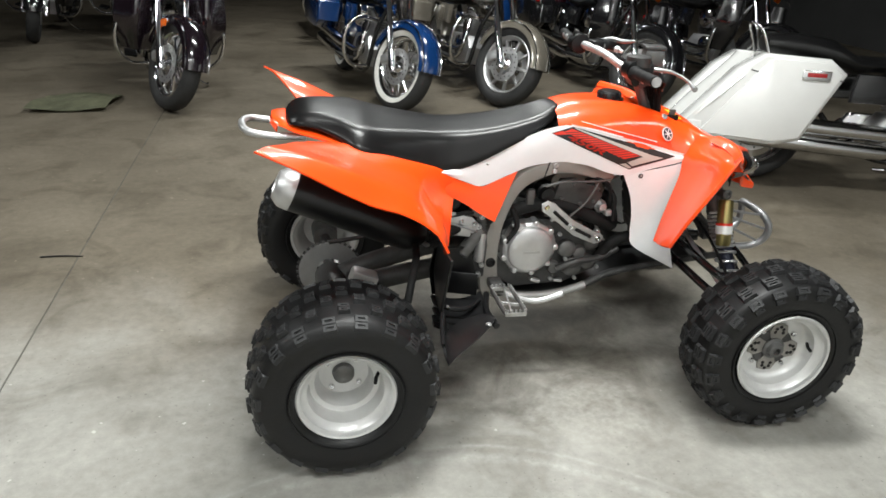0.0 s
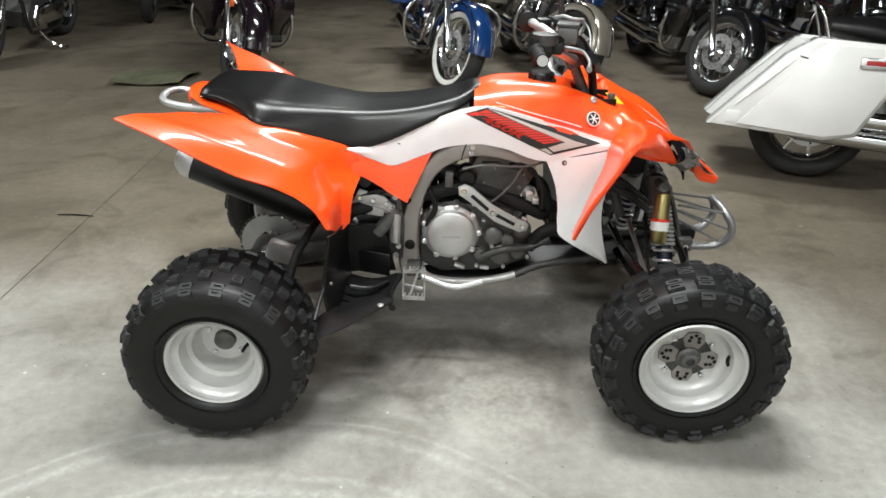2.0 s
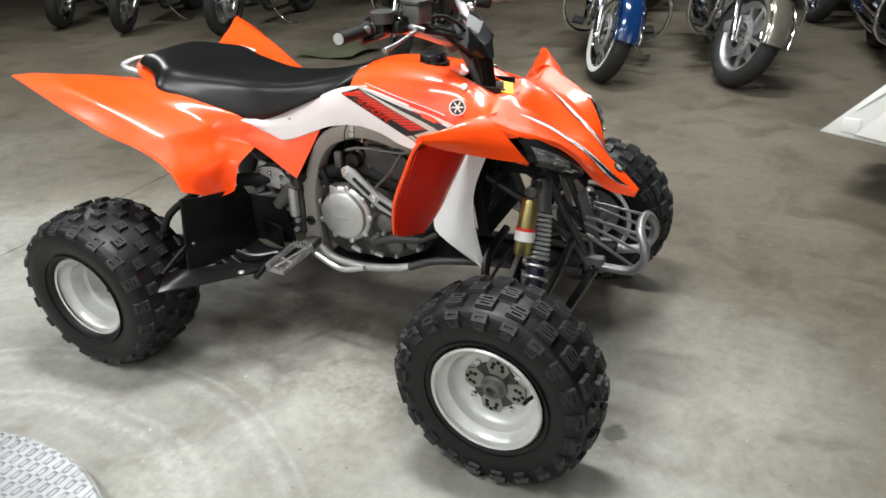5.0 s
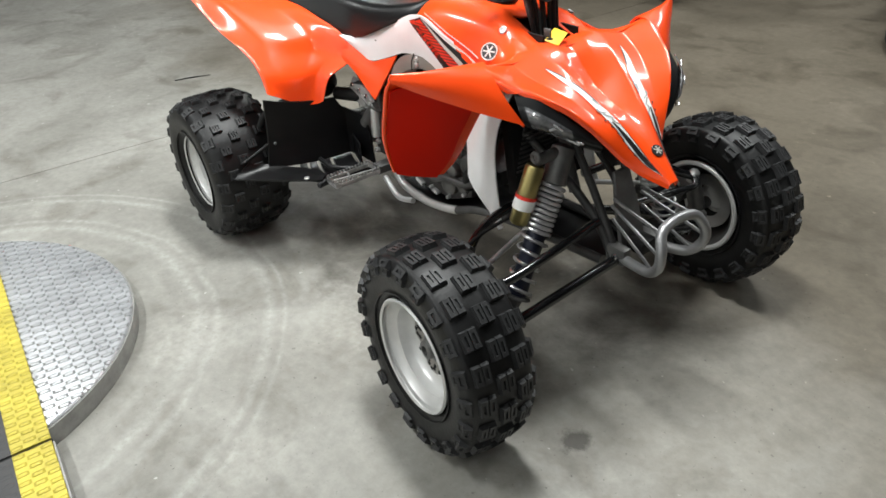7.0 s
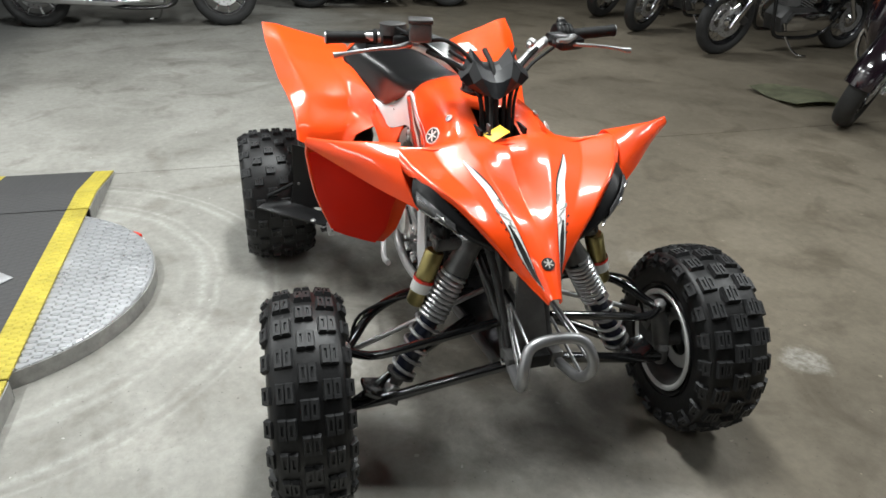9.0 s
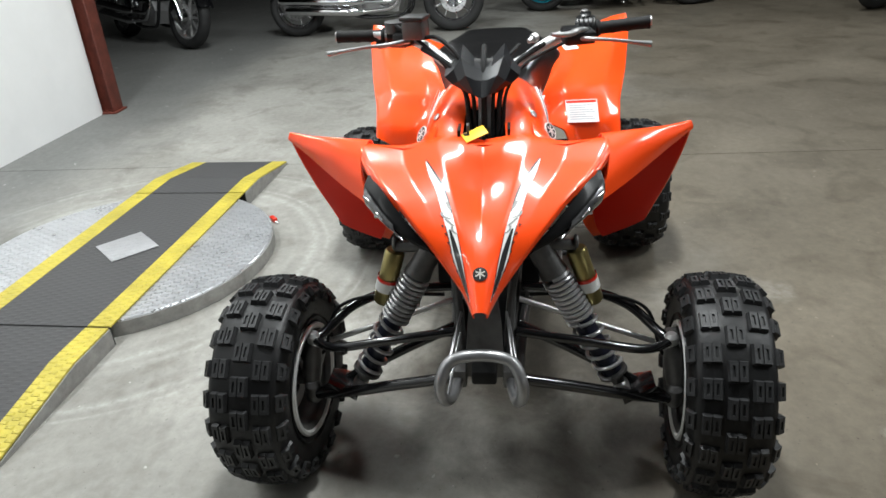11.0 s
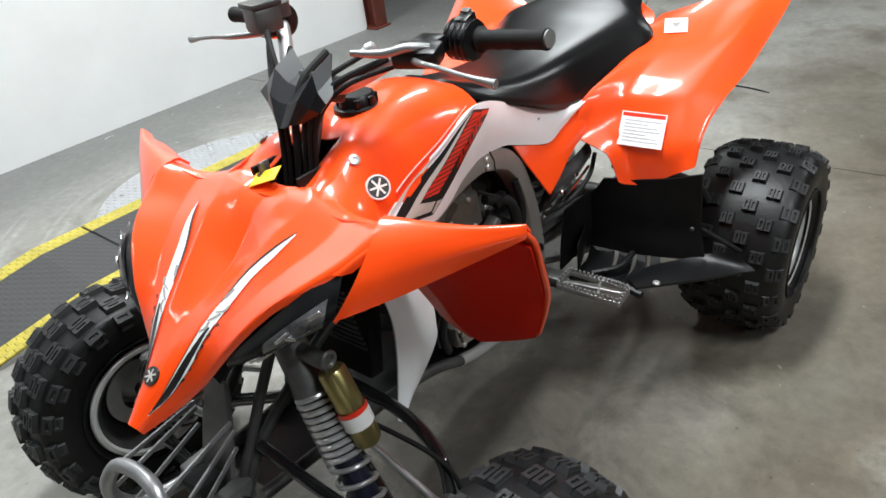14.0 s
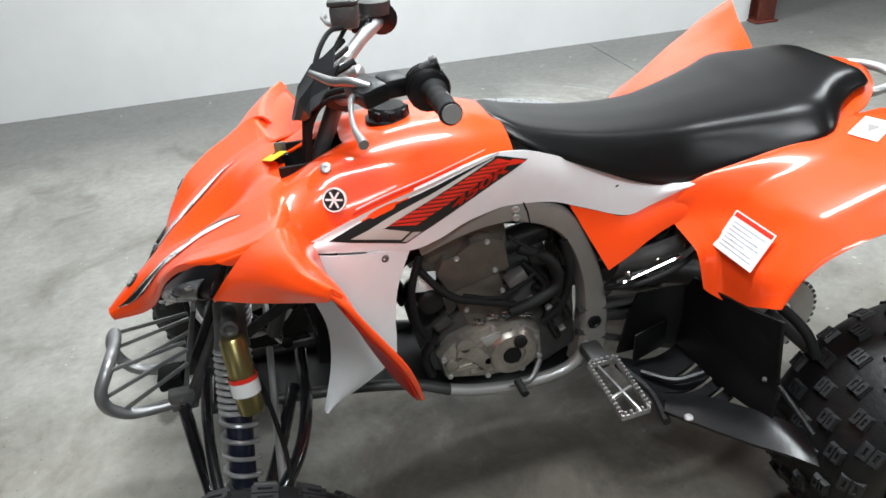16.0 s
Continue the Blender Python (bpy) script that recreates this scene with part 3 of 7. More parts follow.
def wheel(x, side, z, radius, width, bead, rim_r, front):
    """side: 1 left, -1 right. The outer face looks away from the middle."""
    w = node("front_wheel" if front else "rear_wheel", quad, pose(x, ((0.532 if side > 0 else -0.520) if front else (0.505 if side > 0 else -0.499)), z, 0, RNG.uniform(0, 60), -4 if front else 0) @ pose(0, 0, 0, 0, 0, 0 if side > 0 else 180))
    prof = smooth_profile(tyre_profile(radius - 0.012, width, bead, 1.5 if front else 1.0), 44)
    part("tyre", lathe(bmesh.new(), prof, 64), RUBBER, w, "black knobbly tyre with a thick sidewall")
    # moulded rib round the sidewall
    for s in (-1, 1):
        rr = bead + 0.022
        part("sidewall_rib", lathe(bmesh.new(), [(s * (width / 2 - 0.006), rr - 0.002), (s * (width / 2 + 0.001), rr - 0.001), (s * (width / 2 + 0.001), rr + 0.001), (s * (width / 2 - 0.006), rr + 0.002)], 48), RUBBER, w)
    if front:
        rows = [(0.0, 0.0, 0, 0), (0.55, 0.5, 9, 0), (-0.55, 0.5, -9, 0), (0.94, 0.5, 44, 1), (-0.94, 0.5, -44, 1), (1.0, 0.5, 76, 2), (-1.0, 0.5, -76, 2)]
        count, metas = 21, KNOBS_F
        places = knob_places(radius - 0.012, width, rows, count, 1.5)
        for m, kind in places:
            ob = new("tread_knob", metas[kind])
            ob.parent = w
            ob.matrix_basis = m
    else:
        rows = [(0.17, 0.0, 0, 0), (-0.17, 0.5, 0, 0), (0.52, 0.5, 5, 0), (-0.52, 0.0, -5, 0), (0.84, 0.0, 30, 1), (-0.84, 0.5, -30, 1)]
        bm = bmesh.new()
        for m, kind in knob_places(radius - 0.012, width, rows, 19, 1.0):
            n0 = len(bm.verts)
            bm.from_mesh(KNOBS_R[kind])
            bm.verts.ensure_lookup_table()
            for v in bm.verts[n0:]:
                v.co = m @ v.co
        tagged(part("tread", bm, KNOB, w, "rows of stubby rubber tread blocks"), kind="stuff")
    # rim: rolled lips and a stepped barrel, with a dished centre
    h = width * (0.45 if front else 0.40)
    dish = h - (0.062 if front else 0.115)
    prof = [(h + 0.004, rim_r - 0.004), (h + 0.007, rim_r + 0.002), (h + 0.003, rim_r + 0.006), (h - 0.004, rim_r + 0.003), (h - 0.008, rim_r - 0.006),
            (h - 0.020, rim_r - 0.012), (h - 0.026, rim_r - 0.024), (h - 0.045, rim_r - 0.028)]
    if front:
        prof += [(dish + 0.012, rim_r - 0.030), (dish + 0.004, rim_r - 0.036), (dish, rim_r - 0.046), (dish, 0.040), (dish - 0.004, 0.036), (dish - 0.004, 0.0005)]
    else:
        prof += [(dish + 0.05, rim_r - 0.032), (dish + 0.046, rim_r - 0.045), (dish + 0.012, rim_r - 0.050), (dish, rim_r - 0.058), (dish, 0.030), (dish, 0.0005)]
    part("rim", lathe(bmesh.new(), prof, 56), RIM, w, "silver aluminium rim")
    back = [(dish - 0.004, 0.05), (dish - 0.006, rim_r - 0.046), (-h + 0.03, rim_r - 0.03), (-h + 0.008, rim_r - 0.014), (-h, rim_r + 0.002), (-h - 0.006, rim_r + 0.004), (-h - 0.006, rim_r - 0.006), (-h + 0.006, rim_r - 0.02)]
    part("rim_back", lathe(bmesh.new(), back, 48), DARKGREY if front else RIM, w)
    part("inner_lip", lathe(bmesh.new(), [(-h - 0.004, rim_r - 0.009), (-h - 0.009, rim_r - 0.004), (-h - 0.009, rim_r + 0.004), (-h - 0.003, rim_r + 0.007)], 48), RIM, w)
    for k in range(4):
        a = 2 * math.pi * k / 4 + 0.5
        r0 = 0.072 if front else 0.052
        bolt(w, (r0 * math.cos(a), dish - 0.001, r0 * math.sin(a)), (0, 1, 0), 0.008, 0.010, CHROME, "wheel_nut")
    if front:
        part("hub", lathe(bmesh.new(), [(dish, 0.034), (dish + 0.012, 0.033), (dish + 0.016, 0.026), (dish + 0.028, 0.022), (dish + 0.030, 0.012), (dish + 0.020, 0.011), (dish + 0.020, 0.0005)], 24), GREY, w)
        part("hub_star", lathe(bmesh.new(), [(dish - 0.002, 0.064), (dish + 0.003, 0.062), (dish + 0.004, 0.034)], 24), DARKGREY, w)
        for k in range(4):
            a = 2 * math.pi * (k + 0.5) / 4 + 0.5
            mm = Matrix.Rotation(-a, 4, "Y")
            seg = [(0.030, -0.018), (0.055, -0.030), (0.076, -0.022), (0.080, 0.0), (0.076, 0.022), (0.055, 0.030), (0.030, 0.018)]
            part("carrier", prism(bmesh.new(), seg, 0.006, mm @ pose(0, dish + 0.004, 0), 0.0015), SPAR, w, "grey perforated hub carrier")
            bm = bmesh.new()
            for u, v in ((0.064, -0.011), (0.064, 0.011), (0.053, -0.013), (0.053, 0.013), (0.072, 0.0)):
                lathe(bm, [(0.0, 0.0055), (0.0012, 0.0050), (0.0012, 0.0003)], 8, mm @ pose(u, dish + 0.0075, v))
            tagged(part("hole_pattern", bm, MATTBLACK, w), kind="stuff")
        part("brake_disc", lathe(bmesh.new(), [(-0.030, 0.085), (-0.026, 0.085), (-0.026, 0.05), (-0.030, 0.05), (-0.030, 0.085)], 32), ALU, w)
    else:
        part("hub", lathe(bmesh.new(), [(dish, 0.030), (dish + 0.014, 0.028), (dish + 0.02, 0.018), (dish + 0.02, 0.0005)], 20), GREY, w)
        part("inner_hub", lathe(bmesh.new(), [(dish - 0.004, 0.05), (-h - 0.02, 0.045), (-h - 0.02, 0.02)], 20), GREY, w)
    a = 2.6
    part("valve", tube(bmesh.new(), [((rim_r - 0.03) * math.cos(a), h - 0.05, (rim_r - 0.03) * math.sin(a)), ((rim_r - 0.04) * math.cos(a), h - 0.032, (rim_r - 0.04) * math.sin(a)), ((rim_r - 0.044) * math.cos(a), h - 0.012, (rim_r - 0.044) * math.sin(a))], 0.0048, 8), MATTBLACK, w)
    return w


RNG = random.Random(4)
KNOBS_F = [knob_mesh("tread_knob", 0.046, 0.043, 0.0140, 0.16), knob_mesh("shoulder_knob", 0.040, 0.024, 0.0125, 0.06, 1), knob_mesh("side_lug", 0.030, 0.026, 0.007, 0.1, 1)]
KNOBS_R = [knob_mesh("rear_knob", 0.031, 0.036, 0.014, 0.16), knob_mesh("rear_shoulder_knob", 0.036, 0.046, 0.012, 0.14)]
for side in (1, -1):
    wheel(BASE, side, ZF, 0.261, 0.172, 0.136, 0.136, True)
    wheel(-BASE, side, ZR, 0.254, 0.250, 0.124, 0.124, False)


# body panels --------------------------------------------------------
def both(make):
    for s in (1, -1):
        make(s)


def flip(rows, s):
    return [[(x, s * y, z) for x, y, z in r] for r in rows]


def halves(rows):
    """A full-width net from rows given outward from the middle."""
    return [[(x, -y, z) for x, y, z in r[:0:-1]] + list(r) for r in rows]


SKIN = [(0.385, 0.794, 0.147), (0.39, 0.839, 0.112), (0.433, 0.73, 0.183), (0.31, 0.667, 0.162), (-0.17, 0.70, 0.118), (-0.317, 0.695, 0.157),
        (-0.147, 0.539, 0.160), (0.078, 0.70, 0.126), (0.47, 0.36, 0.186), (-0.25, 0.64, 0.150), (0.05, 0.81, 0.128), (0.22, 0.79, 0.148), (0.45, 0.55, 0.186), (0.30, 0.50, 0.165), (-0.3, 0.6, 0.185)]
_p = np.array(SKIN)
_r = np.linalg.norm(_p[:, None, :2] - _p[None, :, :2], axis=2)
_k = np.where(_r > 0, _r ** 2 * np.log(np.maximum(_r, 1e-9)), 0) + 0.002 * np.eye(len(_p))
_one = np.c_[np.ones(len(_p)), _p[:, :2]]
_w = np.linalg.solve(np.block([[_k, _one], [_one.T, np.zeros((3, 3))]]), np.r_[_p[:, 2], 0, 0, 0])


def skin(x, z):
    """Half width of the bodywork at a place of the side view."""
    r = np.hypot(_p[:, 0] - x, _p[:, 1] - z)
    return float(np.dot(_w[:-3], np.where(r > 0, r ** 2 * np.log(np.maximum(r, 1e-9)), 0)) + _w[-3] + _w[-2] * x + _w[-1] * z)


def ribbon(top, bottom, s, nu=40, nv=10, off=0.0, bulge=0.0):
    """A side panel between two lines of the side view, laid on the skin."""
    a, b = spline([(x, 0, z) for x, z in top], nu), spline([(x, 0, z) for x, z in bottom], nu)
    bm = bmesh.new()
    rows = []
    for p, q in zip(a, b):
        row = []
        for k in range(nv):
            t = k / (nv - 1)
            x, z = p[0] + (q[0] - p[0]) * t, p[2] + (q[2] - p[2]) * t
            row.append((x, s * (skin(x, z) + off + bulge * math.sin(math.pi * t)), z))
        rows.append(row)
    return grid(bm, rows)


# front cowl with its two wings
COWL = [
    [(0.842, 0, 0.570), (0.841, 0.0045, 0.5695), (0.841, 0.006, 0.569), (0.840, 0.011, 0.567), (0.838, 0.014, 0.562), (0.835, 0.013, 0.553)],
    [(0.800, 0, 0.609), (0.799, 0.010, 0.6085), (0.798, 0.016, 0.606), (0.790, 0.028, 0.598), (0.778, 0.036, 0.582), (0.775, 0.035, 0.570)],
    [(0.745, 0, 0.652), (0.745, 0.014, 0.6515), (0.745, 0.030, 0.648), (0.746, 0.052, 0.636), (0.743, 0.069, 0.615), (0.740, 0.068, 0.604)],
    [(0.690, 0, 0.683), (0.692, 0.012, 0.6835), (0.700, 0.044, 0.686), (0.712, 0.078, 0.673), (0.721, 0.102, 0.656), (0.718, 0.102, 0.645)],
    [(0.640, 0, 0.700), (0.644, 0.012, 0.7035), (0.654, 0.057, 0.717), (0.676, 0.104, 0.705), (0.698, 0.139, 0.699), (0.696, 0.140, 0.688)],
    [(0.592, 0, 0.722), (0.592, 0.020, 0.731), (0.604, 0.071, 0.751), (0.638, 0.130, 0.734), (0.664, 0.179, 0.739), (0.662, 0.181, 0.728)],
    [(0.552, 0, 0.754), (0.553, 0.032, 0.767), (0.561, 0.086, 0.780), (0.591, 0.156, 0.758), (0.622, 0.220, 0.765), (0.621, 0.224, 0.754)],
    [(0.520, 0, 0.786), (0.521, 0.044, 0.797), (0.526, 0.100, 0.795), (0.546, 0.176, 0.776), (0.567, 0.253, 0.787), (0.567, 0.259, 0.778)],
    [(0.490, 0, 0.802), (0.490, 0.055, 0.811), (0.490, 0.105, 0.811), (0.493, 0.185, 0.799), (0.500, 0.276, 0.815), (0.501, 0.284, 0.812)],
    [(0.470, 0, 0.804), (0.469, 0.055, 0.813), (0.468, 0.085, 0.818), (0.465, 0.138, 0.806), (0.468, 0.196, 0.766), (0.472, 0.202, 0.752)],
]
part("front_cowl", grid(bmesh.new(), halves(net_of(COWL, 46, 61, 0.85, 0.25))), ORANGE, quad, "pointed glossy orange front cowl", thick=0.004, angle=60)
COWL_IN = [[(x - 0.03, y * 0.86, z - 0.035) for x, y, z in r[:5]] for r in COWL[2:9]]
part("cowl_stay", sheet(bmesh.new(), halves(COWL_IN), 12, 15), MATTBLACK, quad, thick=0.004)

FLAP = [
    [(0.468, 0.258, 0.800), (0.462, 0.340, 0.806), (0.444, 0.408, 0.808), (0.417, 0.468, 0.808)],
    [(0.490, 0.262, 0.818), (0.482, 0.340, 0.823), (0.462, 0.408, 0.823), (0.430, 0.469, 0.824)],
    [(0.535, 0.276, 0.800), (0.510, 0.338, 0.808), (0.474, 0.408, 0.812), (0.432, 0.471, 0.820)],
    [(0.576, 0.270, 0.756), (0.532, 0.336, 0.778), (0.482, 0.410, 0.796), (0.434, 0.473, 0.815)],
    [(0.612, 0.248, 0.703), (0.548, 0.329, 0.737), (0.476, 0.412, 0.777), (0.436, 0.473, 0.809)],
]
GUARD = [
    [(0.466, 0.165, 0.781), (0.484, 0.225, 0.799), (0.488, 0.290, 0.810), (0.476, 0.360, 0.812), (0.456, 0.420, 0.814), (0.434, 0.466, 0.816)],
    [(0.436, 0.190, 0.728), (0.444, 0.240, 0.748), (0.442, 0.300, 0.768), (0.430, 0.365, 0.783), (0.417, 0.425, 0.791), (0.412, 0.469, 0.788)],
    [(0.424, 0.208, 0.682), (0.426, 0.250, 0.696), (0.424, 0.305, 0.713), (0.414, 0.365, 0.729), (0.398, 0.422, 0.739), (0.389, 0.462, 0.740)],
    [(0.392, 0.228, 0.605), (0.390, 0.265, 0.616), (0.384, 0.315, 0.630), (0.373, 0.365, 0.645), (0.360, 0.412, 0.656), (0.348, 0.446, 0.656)],
    [(0.366, 0.244, 0.542), (0.362, 0.275, 0.548), (0.353, 0.318, 0.558), (0.344, 0.360, 0.570), (0.335, 0.398, 0.581), (0.326, 0.426, 0.592)],
    [(0.338, 0.272, 0.492), (0.334, 0.298, 0.497), (0.328, 0.325, 0.504), (0.323, 0.350, 0.512), (0.318, 0.378, 0.522), (0.313, 0.405, 0.534)],
]


INNER_WING = [
    [(0.496, 0.150, 0.794), (0.495, 0.188, 0.771), (0.489, 0.206, 0.735), (0.491, 0.205, 0.710)],
    [(0.500, 0.222, 0.806), (0.516, 0.238, 0.783), (0.530, 0.236, 0.744), (0.540, 0.230, 0.704)],
    [(0.503, 0.286, 0.814), (0.536, 0.279, 0.790), (0.574, 0.265, 0.747), (0.611, 0.250, 0.700)],
]


SHOULDER = [
    [(0.396, 0.112, 0.832), (0.399, 0.140, 0.805), (0.403, 0.160, 0.769), (0.416, 0.177, 0.735)],
    [(0.446, 0.112, 0.822), (0.454, 0.148, 0.799), (0.460, 0.180, 0.773), (0.454, 0.198, 0.738)],
    [(0.492, 0.118, 0.808), (0.501, 0.170, 0.799), (0.502, 0.222, 0.804), (0.488, 0.254, 0.808)],
]


JOINT_WING = [
    [(0.499, 0.280, 0.815), (0.535, 0.271, 0.797), (0.563, 0.257, 0.784), (0.594, 0.241, 0.772)],
    [(0.500, 0.286, 0.817), (0.533, 0.279, 0.799), (0.558, 0.267, 0.786), (0.586, 0.252, 0.770)],
    [(0.502, 0.289, 0.815), (0.530, 0.283, 0.796), (0.548, 0.274, 0.781), (0.568, 0.261, 0.768)],
]


def front_fender(s):
    part("fender_root", sheet(bmesh.new(), flip(JOINT_WING, s), 14, 14), ORANGE, quad, thick=0.003, angle=60)
    part("shoulder", sheet(bmesh.new(), flip(SHOULDER, s), 20, 20), ORANGE, quad, "orange shoulder between tank cover and cowl", thick=0.004, angle=60)
    part("inner_wing", sheet(bmesh.new(), flip(INNER_WING, s), 14, 14), ORANGE, quad, "orange panel between tank cover and fender", thick=0.004, angle=60)
    part("front_fender", sheet(bmesh.new(), flip(FLAP, s), 28, 22, 0.2), ORANGE, quad, "orange front fender wing", thick=0.005, angle=60)
    guard = part("mud_guard", sheet(bmesh.new(), flip(GUARD, s), 26, 26), ORANGE, quad, "orange mudguard behind the front wheel", thick=0.004, angle=60)
    # front face of the guard, recoloured for the shade it lies in
    part("guard_shade_face", sheet(bmesh.new(), flip([[(x + 0.006, y - 0.003, z - 0.005) for x, y, z in r[1:]] for r in GUARD[1:]], s), 22, 22), GUARDSHADE, guard, "deep red front face, orange plastic with its shade painted in", thick=0.003, angle=60)
    part("guard_lip", tube(bmesh.new(), [(r[5][0], s * r[5][1], r[5][2]) for r in GUARD], [0.004, 0.006, 0.006, 0.004], 10, smooth=22), ORANGE, quad, "orange rolled edge")


both(front_fender)

# headlights, dark lenses under the cowl's edges
HEAD = [
    [(0.572, 0.250, 0.776), (0.632, 0.216, 0.752), (0.684, 0.160, 0.700), (0.712, 0.114, 0.656)],
    [(0.604, 0.262, 0.744), (0.662, 0.220, 0.718), (0.702, 0.160, 0.674), (0.716, 0.108, 0.643)],
    [(0.614, 0.254, 0.714), (0.662, 0.208, 0.692), (0.694, 0.149, 0.655), (0.707, 0.100, 0.630)],
    [(0.596, 0.226, 0.690), (0.636, 0.182, 0.668), (0.668, 0.130, 0.638), (0.684, 0.088, 0.618)],
]


def headlight(s):
    h = node("headlight", quad, label="smoked twin headlight under the cowl")
    part("housing", sheet(bmesh.new(), flip(HEAD, s), 14, 18), BLACK, h, "black headlight housing", thick=0.003, angle=60)
    fine = [spline(r, 13) for r in HEAD]
    fine = [[cc[i] for cc in [spline([r[k] for r in fine], 9) for k in range(13)]] for i in range(9)]
    glass = [[(x + 0.007, s * (y + 0.006), q + 0.002) for x, y, q in r[1:8]] for r in fine[2:8]]
    part("glass", sheet(bmesh.new(), glass, 12, 14), HEADLENS, h, "shiny grey lens", thick=0.003, angle=60)
    # bright chips added on the lens to stand in for its glints
    for i, k, lx, lz, tilt in ((3, 2, 0.022, 0.007, 25), (4, 4, 0.016, 0.006, -15), (3, 5, 0.026, 0.005, 35), (5, 7, 0.030, 0.006, 28), (4, 8, 0.018, 0.005, 20)):
        x, y, z = fine[i][k]
        part("glint_chip", box(bmesh.new(), (lx, 0.003, lz), Matrix.Translation((x + 0.0095, s * (y + 0.0085), z + 0.003)) @ Matrix.Rotation(s * radians(-48), 4, "Z") @ Matrix.Rotation(radians(tilt), 4, "Y"), 0.001), LENSGREY, h, "bright chip standing in for a glint on the lens")
    for x, y, z, r in ((0.628, 0.206, 0.708, 0.020), (0.664, 0.160, 0.680, 0.017)):
        part("reflector", lathe(bmesh.new(), [(0, r * 0.3), (0.006, r * 0.8), (0.009, r)], 16, aim((x, s * y, z), (x + 0.3, s * (y + 0.25), z + 0.02))), LENSGREY, h)


both(headlight)

# tank cover: humped, with the steering opening cut in
TANK = [
    [(0.050, 0, 0.856), (0.050, 0.045, 0.853), (0.048, 0.085, 0.842), (0.046, 0.112, 0.822), (0.046, 0.124, 0.806)],
    [(0.110, 0, 0.872), (0.110, 0.052, 0.869), (0.110, 0.098, 0.850), (0.110, 0.128, 0.822), (0.112, 0.138, 0.800)],
    [(0.180, 0, 0.874), (0.180, 0.060, 0.873), (0.180, 0.108, 0.850), (0.180, 0.138, 0.812), (0.182, 0.148, 0.784)],
    [(0.260, 0, 0.868), (0.260, 0.066, 0.870), (0.260, 0.114, 0.846), (0.262, 0.145, 0.800), (0.264, 0.156, 0.766)],
    [(0.330, 0, 0.850), (0.330, 0.066, 0.860), (0.330, 0.115, 0.842), (0.334, 0.148, 0.790), (0.338, 0.166, 0.748)],
    [(0.390, 0, 0.815), (0.390, 0.066, 0.842), (0.390, 0.114, 0.836), (0.394, 0.150, 0.785), (0.398, 0.174, 0.732)],
    [(0.450, 0, 0.800), (0.450, 0.080, 0.816), (0.450, 0.132, 0.806), (0.450, 0.168, 0.770), (0.448, 0.188, 0.718)],
    [(0.500, 0, 0.802), (0.500, 0.095, 0.802), (0.500, 0.148, 0.794), (0.496, 0.190, 0.768), (0.488, 0.206, 0.720)],
]
bm = sheet(bmesh.new(), halves(TANK), 44, 49)
hole = [f for f in bm.faces if 0.345 < f.calc_center_median().x < 0.462 and abs(f.calc_center_median().y) < 0.052]
bmesh.ops.delete(bm, geom=hole, context="FACES")
part("tank_cover", bm, ORANGE, quad, "glossy orange tank cover", thick=0.004, angle=32)
part("well", box(bmesh.new(), (0.13, 0.12, 0.012), pose(0.405, 0, 0.765)), MATTBLACK, quad)
for s in (1, -1):
    part("well_side", box(bmesh.new(), (0.13, 0.006, 0.07), pose(0.405, s * 0.058, 0.795)), MATTBLACK, quad)

# white side panels, legs and the orange triangle below the seat
WT = [(0.440, 0.737), (0.36, 0.757), (0.295, 0.775), (0.22, 0.795), (0.142, 0.813), (0.085, 0.821), (0.045, 0.818), (-0.006, 0.803), (-0.117, 0.754), (-0.215, 0.712), (-0.29, 0.696), (-0.322, 0.698)]
WB = [(0.438, 0.719), (0.36, 0.697), (0.268, 0.670), (0.21, 0.676), (0.153, 0.696), (0.102, 0.704), (0.059, 0.707), (-0.031, 0.694), (-0.100, 0.668), (-0.185, 0.640), (-0.235, 0.655), (-0.318, 0.694)]
LT = [(0.497, 0.733), (0.470, 0.665), (0.447, 0.600), (0.438, 0.540), (0.446, 0.460), (0.472, 0.356)]
LB = [(0.264, 0.668), (0.294, 0.600), (0.308, 0.530), (0.312, 0.470), (0.332, 0.425), (0.468, 0.352)]
OT = [(-0.322, 0.692), (-0.235, 0.652), (-0.185, 0.637), (-0.146, 0.649), (-0.100, 0.665), (-0.072, 0.677)]
OB = [(-0.320, 0.600), (-0.312, 0.618), (-0.285, 0.618), (-0.235, 0.588), (-0.190, 0.556), (-0.146, 0.530)]


def side_panels(s):
    part("side_panel", ribbon(WT, WB, s, 60, 12, 0.002, 0.006), WHITE, quad, "white plastic side panel", thick=0.005, angle=60)
    part("radiator_shroud", ribbon([(x, z - 0.002) for x, z in LT], LB, s, 40, 14, -0.002, 0.010), WHITE, quad, "white plastic radiator shroud", thick=0.005, angle=60)
    part("lower_side_panel", ribbon(OT, OB, s, 30, 10, 0.0, 0.004), ORANGE, quad, "orange lower side panel", thick=0.005, angle=60)
    for x, z in ((-0.172, 0.698), (0.314, 0.668)):
        bolt(quad, (x, s * (skin(x, z) + 0.004), z), (0, s, 0), 0.008, 0.005, GREY if x > 0 else MATTBLACK)
    for x, y, z in ((0.39, 0.112, 0.838),):
        bolt(quad, (x, s * (y + 0.003), z + 0.002), (0.2, s * 0.7, 0.7), 0.010, 0.004, ALU)


both(side_panels)

